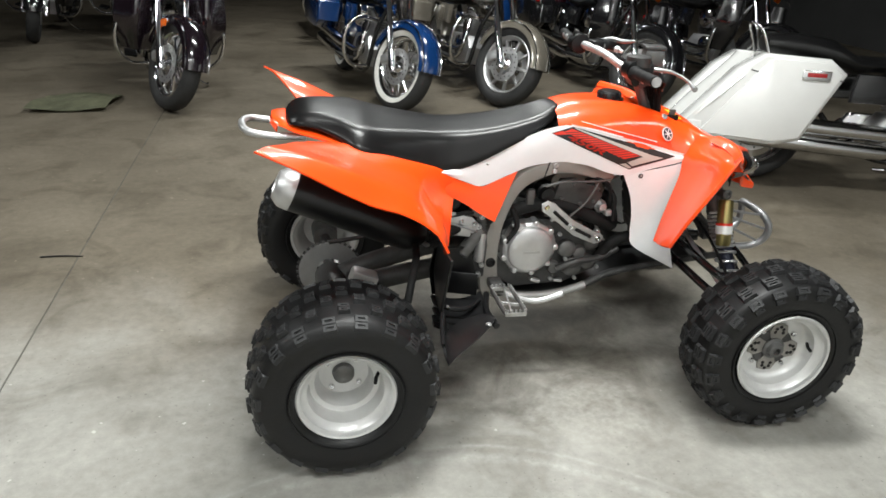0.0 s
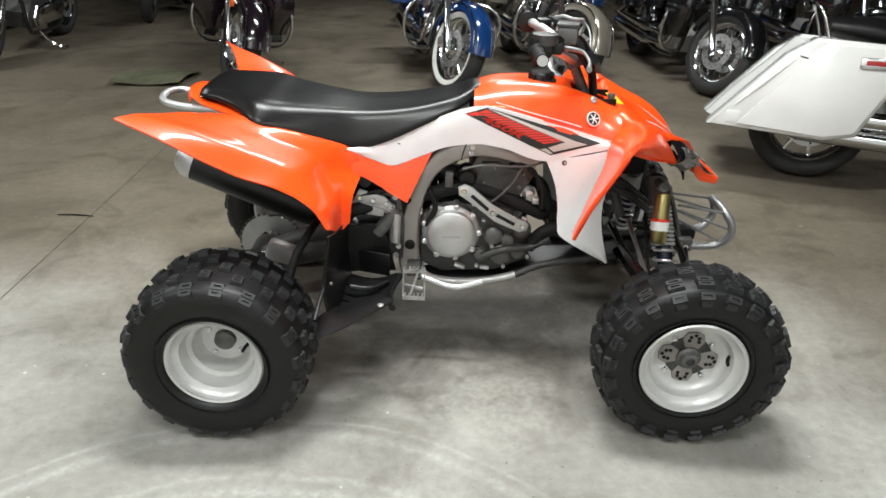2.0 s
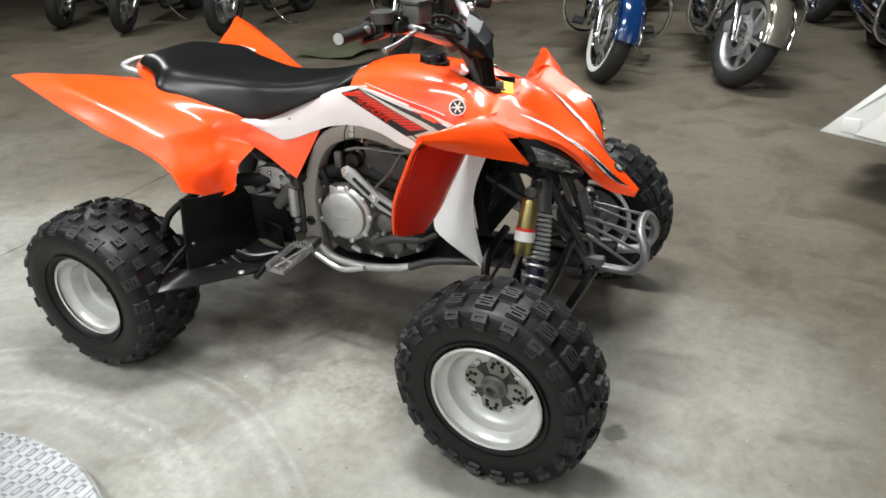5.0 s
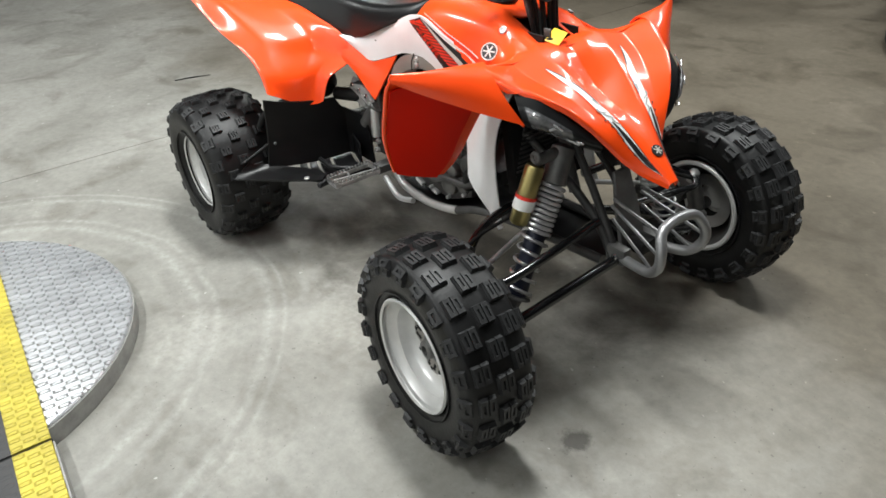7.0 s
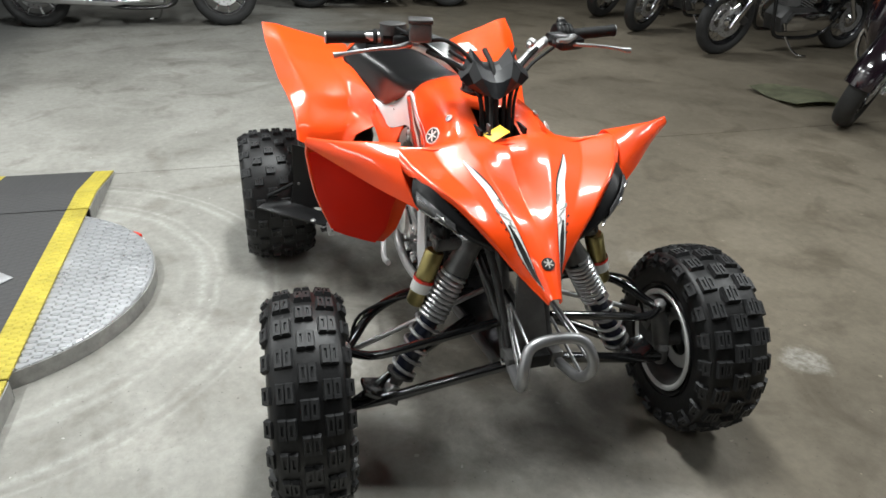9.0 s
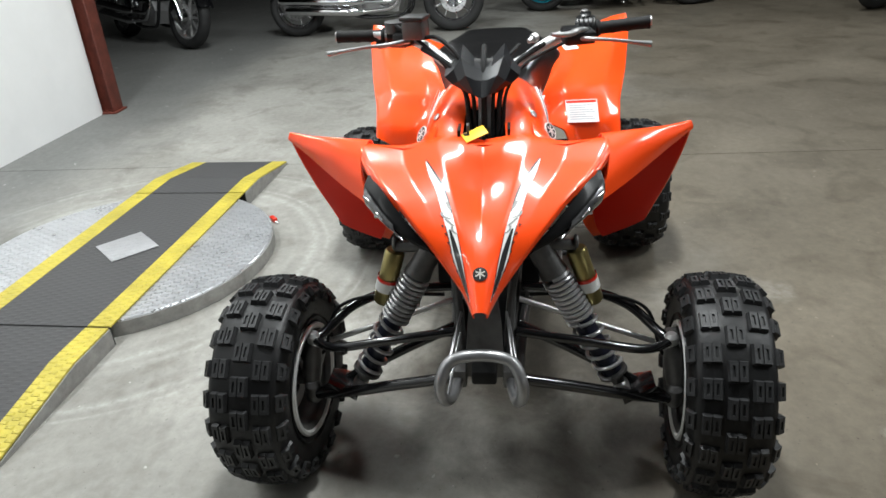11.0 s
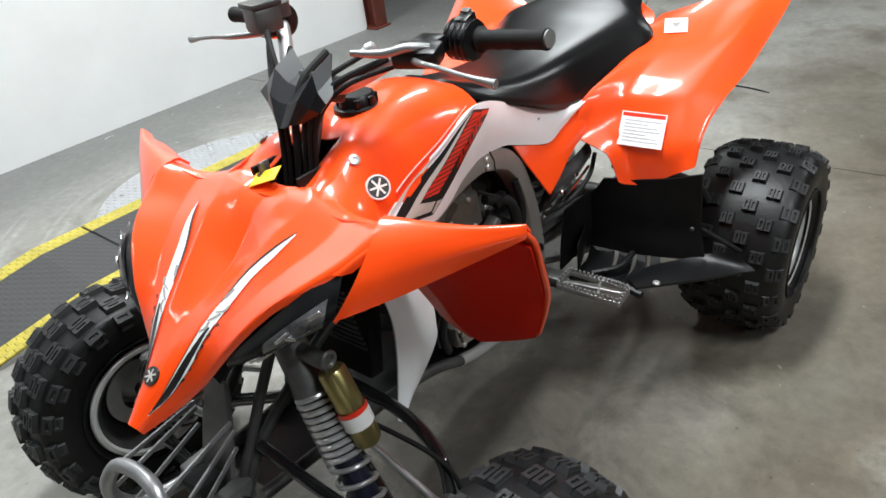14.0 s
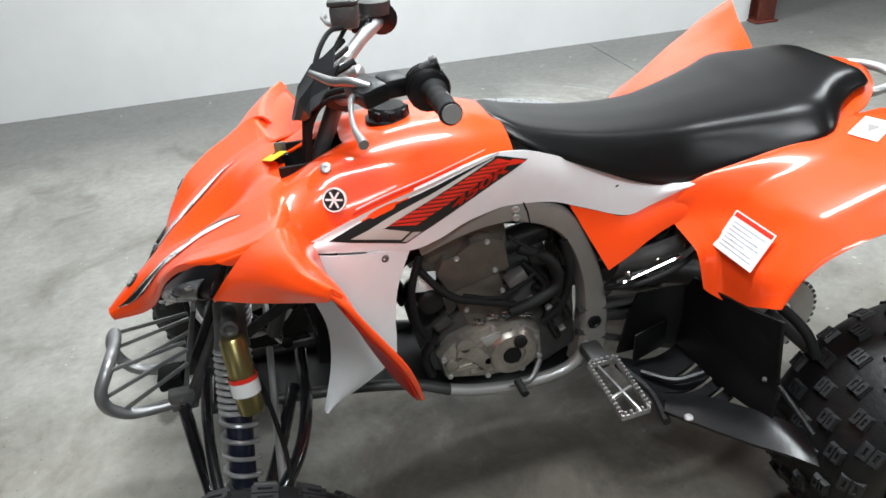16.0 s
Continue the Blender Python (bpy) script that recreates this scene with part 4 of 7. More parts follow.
# rear fenders
REAR = [
    [(-0.310, 0.258, 0.506), (-0.318, 0.270, 0.500), (-0.330, 0.300, 0.499), (-0.336, 0.345, 0.516), (-0.341, 0.388, 0.540), (-0.344, 0.420, 0.557), (-0.351, 0.425, 0.560)],
    [(-0.300, 0.232, 0.580), (-0.310, 0.238, 0.583), (-0.333, 0.262, 0.588), (-0.340, 0.320, 0.590), (-0.348, 0.372, 0.598), (-0.372, 0.420, 0.610), (-0.380, 0.424, 0.612)],
    [(-0.280, 0.160, 0.622), (-0.322, 0.190, 0.636), (-0.372, 0.240, 0.648), (-0.384, 0.320, 0.650), (-0.396, 0.376, 0.654), (-0.416, 0.424, 0.648), (-0.424, 0.428, 0.650)],
    [(-0.285, 0.160, 0.664), (-0.340, 0.182, 0.686), (-0.394, 0.235, 0.690), (-0.414, 0.315, 0.694), (-0.440, 0.376, 0.697), (-0.474, 0.438, 0.684), (-0.481, 0.442, 0.685)],
    [(-0.322, 0.161, 0.704), (-0.362, 0.180, 0.716), (-0.432, 0.240, 0.720), (-0.468, 0.325, 0.726), (-0.512, 0.396, 0.736), (-0.552, 0.455, 0.716), (-0.558, 0.459, 0.717)],
    [(-0.455, 0.196, 0.752), (-0.475, 0.212, 0.758), (-0.525, 0.272, 0.762), (-0.566, 0.350, 0.772), (-0.604, 0.418, 0.788), (-0.636, 0.469, 0.764), (-0.641, 0.473, 0.765)],
    [(-0.590, 0.196, 0.794), (-0.603, 0.210, 0.798), (-0.640, 0.275, 0.802), (-0.672, 0.355, 0.814), (-0.702, 0.430, 0.834), (-0.728, 0.485, 0.822), (-0.732, 0.488, 0.823)],
    [(-0.700, 0.196, 0.803), (-0.708, 0.212, 0.806), (-0.735, 0.285, 0.828), (-0.765, 0.370, 0.848), (-0.797, 0.440, 0.866), (-0.822, 0.489, 0.870), (-0.825, 0.490, 0.870)],
]


def rear_fender(s):
    part("rear_fender", sheet(bmesh.new(), flip(REAR, s), 50, 41, 0.45), ORANGE, quad, "flared glossy orange rear fender", thick=0.005, angle=60)


both(rear_fender)
TAIL = [
    [(-0.560, 0, 0.780), (-0.565, 0.10, 0.785), (-0.580, 0.205, 0.788)],
    [(-0.660, 0, 0.800), (-0.662, 0.10, 0.804), (-0.660, 0.190, 0.806)],
    [(-0.735, 0, 0.822), (-0.735, 0.07, 0.822), (-0.728, 0.140, 0.812)],
    [(-0.790, 0, 0.832), (-0.788, 0.045, 0.830), (-0.776, 0.085, 0.818)],
    [(-0.800, 0, 0.815), (-0.796, 0.045, 0.812), (-0.782, 0.080, 0.800)],
]
part("tail_cover", sheet(bmesh.new(), halves(TAIL), 16, 25), ORANGE, quad, "orange tail cover behind the seat", thick=0.004, angle=60)
part("grab_bar", tube(bmesh.new(), [(-0.70, 0.085, 0.785), (-0.80, 0.085, 0.79), (-0.862, 0.070, 0.800), (-0.880, 0.0, 0.805), (-0.862, -0.070, 0.800), (-0.80, -0.085, 0.79), (-0.70, -0.085, 0.785)], 0.0105, 12, smooth=36), ALU, quad, "bare aluminium grab bar")

# seat
STATIONS = [(0.068, 0.045, 0.860, 0.846), (0.050, 0.070, 0.858, 0.832), (-0.006, 0.104, 0.836, 0.802), (-0.117, 0.128, 0.812, 0.752), (-0.215, 0.142, 0.802, 0.710), (-0.300, 0.150, 0.802, 0.692),
            (-0.385, 0.172, 0.811, 0.712), (-0.490, 0.206, 0.826, 0.750), (-0.545, 0.225, 0.838, 0.774), (-0.575, 0.220, 0.843, 0.784), (-0.625, 0.172, 0.852, 0.808), (-0.675, 0.142, 0.857, 0.824), (-0.715, 0.130, 0.854, 0.830), (-0.742, 0.102, 0.842, 0.826), (-0.752, 0.060, 0.832, 0.824)]
ACROSS = [(0, 0), (0.3, 0.015), (0.56, 0.04), (0.72, 0.09), (0.83, 0.24), (0.93, 0.55), (1.0, 0.85), (0.985, 1.0)]
rows = []
for x, hw, zt, zb in [tuple(v) for v in spline(STATIONS, 44)]:
    rows.append([(x, hw * u, zt - (zt - zb) * v) for u, v in ACROSS])
part("seat", sheet(bmesh.new(), halves(rows), 60, 51), SEAT, quad, "black vinyl saddle, slightly dusty on top", thick=0.006, angle=70)
part("seat_base", box(bmesh.new(), (0.55, 0.16, 0.06), pose(-0.35, 0, 0.70), 0.01), MATTBLACK, quad)

# frame -------------------------------------------------------------
ARCH_O = [(-0.158, 0.245), (-0.174, 0.300), (-0.174, 0.390), (-0.152, 0.500), (-0.112, 0.605), (-0.066, 0.668), (0.004, 0.702), (0.061, 0.713), (0.150, 0.700), (0.245, 0.664)]
ARCH_I = [(-0.095, 0.255), (-0.106, 0.310), (-0.112, 0.390), (-0.104, 0.490), (-0.074, 0.580), (-0.034, 0.630), (0.020, 0.656), (0.064, 0.666), (0.140, 0.658), (0.236, 0.628)]


def frame_side(s):
    a, b = spline([(x, 0, z) for x, z in ARCH_O], 40), spline([(x, 0, z) for x, z in ARCH_I], 40)
    bm = bmesh.new()
    rows = []
    for p, q in zip(a, b):
        d = (Vector(q) - Vector(p))
        ring = [(0.0, 0.085), (0.0, 0.118), (0.10, 0.127), (0.5, 0.131), (0.90, 0.128), (1.0, 0.120), (1.0, 0.085)]
        rows.append([(p[0] + d.x * t, s * y, p[2] + d.z * t) for t, y in ring])
    grid(bm, rows, closed=True, caps=True)
    part("frame_spar", bm, SPAR, quad, "dull grey painted frame spar")
    for x, z in ((0.046, 0.696), (0.044, 0.678)):
        bolt(quad, (x, s * 0.130, z), (0, s, 0), 0.008, 0.006)
    part("spar_seam", tube(bmesh.new(), [(0.028, s * 0.128, 0.706), (0.020, s * 0.1312, 0.684), (0.014, s * 0.128, 0.656)], 0.0018, 6), MATTBLACK, quad)
    part("pivot_cap", lathe(bmesh.new(), [(0, 0.016), (0.005, 0.016), (0.007, 0.012), (0.003, 0.009), (0.003, 0.0004)], 18, aim((-0.138, s * 0.130, 0.375), (-0.138, s * 1, 0.375))), BLACK, quad)
    part("lower_tube", tube(bmesh.new(), [(-0.13, s * 0.125, 0.320), (-0.10, s * 0.13, 0.275), (-0.05, s * 0.13, 0.250), (0.05, s * 0.13, 0.243), (0.14, s * 0.127, 0.254), (0.20, s * 0.122, 0.268)], 0.0135, 12, smooth=30), SILVER, quad, "silver lower frame tube")
    part("cradle_tube", tube(bmesh.new(), [(0.20, s * 0.122, 0.268), (0.29, s * 0.11, 0.300), (0.45, s * 0.09, 0.315), (0.72, s * 0.075, 0.330)], 0.0125, 10, smooth=20), DARKGREY, quad, "dark front cradle tube")
    part("down_tube", tube(bmesh.new(), [(0.29, s * 0.10, 0.64), (0.40, s * 0.085, 0.60), (0.56, s * 0.075, 0.52), (0.68, s * 0.06, 0.42), (0.74, s * 0.06, 0.34)], 0.011, 10, smooth=24), DARKGREY, quad)
    part("front_post", tube(bmesh.new(), [(0.60, s * 0.085, 0.63), (0.66, s * 0.06, 0.50), (0.735, s * 0.050, 0.36)], 0.010, 10, smooth=12), DARKGREY, quad)


both(frame_side)
part("front_plate", prism(bmesh.new(), [(-0.045, -0.10), (0.045, -0.10), (0.038, 0.02), (0.028, 0.11), (-0.028, 0.11), (-0.038, 0.02)], 0.01, aim((0.722, 0, 0.44), (1.4, 0, 0.66)), 0.003), GREY, quad, "dull grey front frame plate")
part("belly_plate", sheet(bmesh.new(), halves([[(-0.12, 0, 0.232), (-0.12, 0.09, 0.234), (-0.12, 0.12, 0.245)], [(0.15, 0, 0.240), (0.15, 0.09, 0.243), (0.15, 0.118, 0.256)], [(0.32, 0, 0.285), (0.32, 0.08, 0.288), (0.33, 0.11, 0.302)], [(0.70, 0, 0.318), (0.70, 0.06, 0.318), (0.70, 0.08, 0.322)]]), 16, 15), BLACK, quad, "black belly skid plate", thick=0.006)

# engine ------------------------------------------------------------
part("crankcase", prism(bmesh.new(), [(-0.11, 0.30), (-0.04, 0.262), (0.14, 0.270), (0.24, 0.315), (0.25, 0.37), (0.18, 0.44), (0.12, 0.50), (-0.02, 0.51), (-0.10, 0.47)], 0.20, pose(0, 0, 0), 0.012), DARKGREY, quad, "grimy cast engine case")
part("cylinder", prism(bmesh.new(), [(-0.075, 0), (0.075, 0), (0.07, 0.17), (-0.07, 0.17)], 0.17, pose(0.105, 0, 0.45, 0, 12, 0), 0.014), BRONZE, quad, "bronze-grey cylinder block")
part("cylinder_head", prism(bmesh.new(), [(-0.09, 0), (0.09, 0), (0.10, 0.045), (0.07, 0.085), (-0.07, 0.085), (-0.095, 0.05)], 0.19, pose(0.135, 0, 0.575, 0, 12, 0), 0.012), BRONZE, quad, "bronze-painted cylinder head")
for dx in (-0.045, 0.05):
    part("cam_cap", lathe(bmesh.new(), [(-0.098, 0.026), (0.098, 0.026), (0.1, 0.022), (0.1, 0.0005)], 18, pose(0.155 + dx, 0, 0.615)), BRONZE, quad)
# clutch side
part("clutch_cover", lathe(bmesh.new(), [(0.09, 0.092), (0.124, 0.090), (0.130, 0.084), (0.132, 0.078), (0.144, 0.074), (0.149, 0.066), (0.150, 0.03), (0.151, 0.0005)], 40, pose(-0.010, 0, 0.416, 0, 0, 180)), ALU, quad, "round brushed aluminium clutch cover")
for k in range(9):
    a = 2 * math.pi * k / 9
    part("cover_lug", lathe(bmesh.new(), [(0.09, 0.011), (0.130, 0.010), (0.133, 0.006), (0.133, 0.0004)], 10, pose(-0.010 + 0.088 * math.cos(a), 0, 0.416 + 0.088 * math.sin(a), 0, 0, 180)), ALU, quad)
part("cover_marking", box(bmesh.new(), (0.055, 0.001, 0.007), pose(-0.010, -0.1512, 0.412)), SILVER, quad)
for x, z, r, y in ((0.125, 0.402, 0.030, 0.125), (0.170, 0.385, 0.024, 0.118), (0.150, 0.335, 0.034, 0.122), (0.205, 0.345, 0.028, 0.11), (0.215, 0.41, 0.03, 0.10), (0.085, 0.335, 0.022, 0.12)):
    part("pump_cover", lathe(bmesh.new(), [(0.08, r * 1.1), (y - 0.006, r), (y, r * 0.8), (y + 0.002, r * 0.35), (y + 0.002, 0.0004)], 18, pose(x, 0, z, 0, 0, 180)), GREY, quad, "dark grey pump cover")
part("water_pipe", tube(bmesh.new(), [(0.09, -0.125, 0.335), (0.16, -0.130, 0.362), (0.24, -0.125, 0.37), (0.30, -0.12, 0.40)], 0.012, 10, smooth=16), DARKGREY, quad)
part("radiator_hose", tube(bmesh.new(), [(0.24, -0.11, 0.36), (0.27, -0.125, 0.42), (0.32, -0.125, 0.44), (0.37, -0.11, 0.43)], 0.018, 12, smooth=18), MATTBLACK, quad, "black radiator hose")
# generator side
part("generator_cover", lathe(bmesh.new(), [(0.09, 0.068), (0.125, 0.066), (0.142, 0.058), (0.150, 0.050), (0.152, 0.026), (0.146, 0.024), (0.146, 0.0005)], 36, pose(0.058, 0, 0.352)), CASE, quad, "bronze-grey generator cover")
part("side_case", prism(bmesh.new(), [(-0.015, 0.315), (0.035, 0.287), (0.115, 0.290), (0.21, 0.312), (0.222, 0.372), (0.19, 0.405), (0.10, 0.432), (0.03, 0.418), (-0.01, 0.385)], 0.06, pose(0, 0.105, 0), 0.012), CASE, quad, "bronze-grey side case")
for x, z in ((-0.005, 0.320), (0.035, 0.296), (0.115, 0.299), (0.20, 0.320), (0.212, 0.368), (0.10, 0.424), (0.035, 0.410)):
    bolt(quad, (x, 0.133, z), (0, 1, 0), 0.007, 0.008)
for k, (x, z, tilt, ln) in enumerate(((0.10, 0.395, 20, 0.09), (0.15, 0.375, 35, 0.08), (0.165, 0.335, 5, 0.08), (0.12, 0.315, -5, 0.07), (0.005, 0.36, 75, 0.05))):
    part("case_rib", box(bmesh.new(), (ln, 0.012, 0.010), pose(x, 0.136, z, 0, tilt, 0), 0.004), CASE, quad)
for x, z, r in ((0.165, 0.395, 0.020), (0.195, 0.35, 0.016), (0.115, 0.345, 0.014)):
    part("case_boss", lathe(bmesh.new(), [(0.12, r), (0.143, r * 0.95), (0.146, r * 0.6), (0.146, 0.0005)], 16, pose(x, 0, z)), CASE, quad)
part("inspection_cap", lathe(bmesh.new(), [(0.147, 0.022), (0.150, 0.021), (0.150, 0.0004)], 20, pose(0.062, 0, 0.346)), MATTBLACK, quad)
part("oil_cap", lathe(bmesh.new(), [(0.13, 0.016), (0.158, 0.015), (0.160, 0.010), (0.160, 0.0004)], 14, pose(0.045, 0, 0.386)), MATTBLACK, quad)
part("starter", lathe(bmesh.new(), [(-0.07, 0.0005), (-0.07, 0.03), (0.09, 0.03), (0.095, 0.024), (0.095, 0.0005)], 20, pose(0.19, 0, 0.475)), GLOSSBLACK, quad)
part("cam_cover", prism(bmesh.new(), [(-0.065, -0.05), (0.07, -0.055), (0.085, 0.0), (0.06, 0.035), (0.035, 0.02), (0.0, 0.05), (-0.04, 0.03), (-0.07, 0.03)], 0.03, pose(0.125, 0.098, 0.585, 0, 12, 0), 0.007), BRONZE, quad, "bronze-grey cam cover")
part("chain_case", prism(bmesh.new(), [(-0.05, -0.10), (0.045, -0.10), (0.06, 0.0), (0.05, 0.06), (-0.05, 0.06)], 0.03, pose(0.115, 0.090, 0.505, 0, 12, 0), 0.008), BRONZE, quad)
for x, z in ((0.085, 0.555), (0.165, 0.60), (0.10, 0.625), (0.07, 0.50), (0.15, 0.47)):
    bolt(quad, (x, 0.112, z), (0, 1, 0), 0.006, 0.006, ALU)
part("sensor_plug", box(bmesh.new(), (0.045, 0.03, 0.022), pose(0.045, 0.125, 0.535, 0, 25, 0), 0.005), GREY, quad)
part("heat_foil", box(bmesh.new(), (0.055, 0.006, 0.045), pose(0.235, 0.105, 0.555, 0, -12, 8), 0.002), WHITEPRINT, quad, "pale foil plate behind the shroud")
part("solenoid", lathe(bmesh.new(), [(0, 0.028), (0.04, 0.028), (0.045, 0.020), (0.045, 0.0005)], 18, pose(0.225, 0.075, 0.505)), BLACK, quad)
for k, pts in enumerate(([(0.02, 0.10, 0.55), (-0.02, 0.125, 0.50), (0.02, 0.135, 0.46), (0.07, 0.13, 0.44)], [(0.22, 0.12, 0.43), (0.25, 0.125, 0.38), (0.235, 0.12, 0.32)], [(-0.05, 0.11, 0.56), (-0.06, 0.12, 0.48), (-0.03, 0.12, 0.42), (-0.06, 0.11, 0.34)], [(0.0, 0.11, 0.49), (-0.05, 0.12, 0.46), (-0.08, 0.12, 0.40)])):
    part("hose", tube(bmesh.new(), pts, 0.008 + 0.002 * (k % 2), 10, smooth=18), BLACK, quad)
for x, y, z in ((-0.02, 0.122, 0.57), (-0.055, 0.122, 0.52), (0.012, 0.128, 0.475), (-0.03, 0.125, 0.44), (-0.065, 0.120, 0.37)):
    part("hose_clip", box(bmesh.new(), (0.014, 0.012, 0.008), pose(x, y, z, 0, 30, 0), 0.002), ALU, quad)
part("throttle_body", lathe(bmesh.new(), [(-0.05, 0.028), (0.05, 0.028), (0.05, 0.034), (0.06, 0.034), (0.06, 0.0005)], 18, aim((-0.01, 0.02, 0.565), (-0.2, 0.02, 0.60))), DARKGREY, quad)
part("air_box", box(bmesh.new(), (0.26, 0.19, 0.15), pose(-0.21, 0, 0.595), 0.02), MATTBLACK, quad, "black air box under the seat")
part("tank", box(bmesh.new(), (0.30, 0.20, 0.12), pose(0.19, 0, 0.765), 0.03), MATTBLACK, quad)
part("tank_underside", box(bmesh.new(), (0.34, 0.23, 0.03), pose(0.17, 0, 0.705), 0.008), MATTBLACK, quad)
# slotted engine bracket
bracket = [(-0.015, 0.012), (0.005, 0.022), (0.030, 0.012), (0.10, -0.052), (0.165, -0.088), (0.190, -0.092), (0.206, -0.106), (0.200, -0.126), (0.178, -0.132), (0.10, -0.098), (0.02, -0.030), (-0.012, -0.012)]
br = part("engine_bracket", prism(bmesh.new(), bracket, 0.010, pose(0.022, -0.148, 0.565), 0.002), ALU, quad, "polished slotted aluminium bracket")
for a, b in (((0.026, -0.012), (0.078, -0.058)), ((0.105, -0.075), (0.160, -0.105))):
    part("bracket_slot", rod(bmesh.new(), (0.022 + a[0], -0.1535, 0.565 + a[1]), (0.022 + b[0], -0.1535, 0.565 + b[1]), 0.0055, 10), MATTBLACK, br)
for u, v in ((0.002, 0.002), (0.092, -0.068), (0.186, -0.112)):
    bolt(br, (0.022 + u, -0.153, 0.565 + v), (0, -1, 0), 0.009, 0.006, CHROME)
part("bracket_post", box(bmesh.new(), (0.024, 0.02, 0.050), pose(-0.020, -0.115, 0.590), 0.004), GREY, quad)
# fins, plug cap and small castings on the clutch side of the cylinder
for k in range(5):
    part("cylinder_fin", box(bmesh.new(), (0.125 - 0.006 * k, 0.010, 0.007), pose(0.115 + 0.004 * k, -0.089, 0.500 + 0.016 * k, 0, 12, 0), 0.002), DARKGREY, quad)
part("head_cover", prism(bmesh.new(), [(-0.075, -0.045), (0.07, -0.05), (0.088, 0.0), (0.05, 0.035), (0.02, 0.022), (-0.02, 0.04), (-0.07, 0.028)], 0.022, pose(0.140, -0.100, 0.600, 0, 12, 0), 0.006), DARKGREY, quad, "dark cast head cover")
for x, z in ((0.085, 0.580), (0.120, 0.628), (0.195, 0.565), (0.205, 0.610), (0.150, 0.560)):
    bolt(quad, (x, -0.111, z), (0, -1, 0), 0.006, 0.007, GREY)
part("thermostat", lathe(bmesh.new(), [(0, 0.020), (0.020, 0.020), (0.026, 0.014), (0.040, 0.012), (0.042, 0.0005)], 16, aim((0.225, -0.085, 0.545), (0.235, -0.3, 0.56))), ALU, quad)
part("carburettor", lathe(bmesh.new(), [(0, 0.030), (0.035, 0.030), (0.040, 0.024), (0.060, 0.022), (0.062, 0.0005)], 18, aim((0.035, -0.070, 0.600), (0.030, -0.3, 0.590))), BLACK, quad)
part("plug_lead", tube(bmesh.new(), [(0.165, -0.100, 0.635), (0.185, -0.125, 0.650), (0.235, -0.125, 0.625), (0.255, -0.11, 0.560)], 0.0055, 8, smooth=18), MATTBLACK, quad)
# coils, connectors and hoses on the generator side
for x, y, z, a, mat in ((-0.005, 0.118, 0.575, 20, BLACK), (-0.040, 0.116, 0.470, -15, BLACK), (0.205, 0.118, 0.455, 30, DARKGREY), (-0.065, 0.114, 0.425, 10, DARKGREY)):
    part("connector", box(bmesh.new(), (0.040, 0.020, 0.024), pose(x, y, z, 0, a, 0), 0.005), mat, quad)
part("regulator_hose", tube(bmesh.new(), [(0.030, 0.105, 0.590), (-0.030, 0.125, 0.560), (-0.045, 0.132, 0.500), (0.010, 0.138, 0.470), (0.060, 0.134, 0.455)], 0.013, 12, smooth=26), MATTBLACK, quad, "thick black hose")
for x, z, r in ((0.105, 0.445, 0.008), (0.070, 0.442, 0.007), (0.135, 0.440, 0.006), (0.030, 0.432, 0.007)):
    part("pipe_union", lathe(bmesh.new(), [(0, r), (0.012, r), (0.014, r * 0.6), (0.026, r * 0.6), (0.027, 0.0004)], 12, aim((x, 0.118, z), (x - 0.08, 0.20, z + 0.02))), CHROME, quad)
part("case_step", prism(bmesh.new(), [(0.090, 0.325), (0.125, 0.318), (0.150, 0.360), (0.185, 0.372), (0.180, 0.394), (0.135, 0.392), (0.112, 0.352)], 0.012, pose(0, 0.140, 0), 0.004), CASE, quad)
# bright parallelogram stands in for a highlight on the case
part("case_highlight", prism(bmesh.new(), [(0.076, 0.388), (0.118, 0.382), (0.128, 0.402), (0.086, 0.410)], 0.008, pose(0, 0.139, 0), 0.003), ALU, quad)
for pts in ([(0.02, -0.135, 0.63), (0.08, -0.14, 0.645), (0.20, -0.135, 0.642), (0.27, -0.12, 0.655)], [(0.20, -0.13, 0.64), (0.16, -0.138, 0.575), (0.11, -0.135, 0.525)], [(0.05, 0.10, 0.62), (-0.02, 0.13, 0.56), (-0.05, 0.12, 0.47)], [(0.16, 0.13, 0.52), (0.08, 0.135, 0.50), (0.0, 0.12, 0.53)]):
    part("cable", tube(bmesh.new(), pts, 0.004, 8, smooth=16), MATTBLACK if pts[0][1] > 0 else GREY, quad)
for x, z, dx, dz in ((-0.045, 0.500, 0.03, 0.012), (0.06, 0.520, 0.02, 0.02), (0.215, 0.46, 0.018, 0.028), (0.245, 0.53, 0.02, 0.02), (0.02, 0.30, 0.035, 0.012), (0.10, 0.295, 0.03, 0.010)):
    part("engine_bracket", box(bmesh.new(), (dx, 0.016, dz), pose(x, -0.126, z, 0, 20 * math.sin(90 * x), 0), 0.003), ALU, quad)
for x, z in ((0.075, 0.30), (0.16, 0.298), (0.235, 0.335), (0.25, 0.40), (0.185, 0.44), (0.09, 0.46), (-0.07, 0.50), (0.165, 0.36), (0.12, 0.37)):
    bolt(quad, (x, -0.118, z), (0, -1, 0), 0.0065, 0.012, ALU)
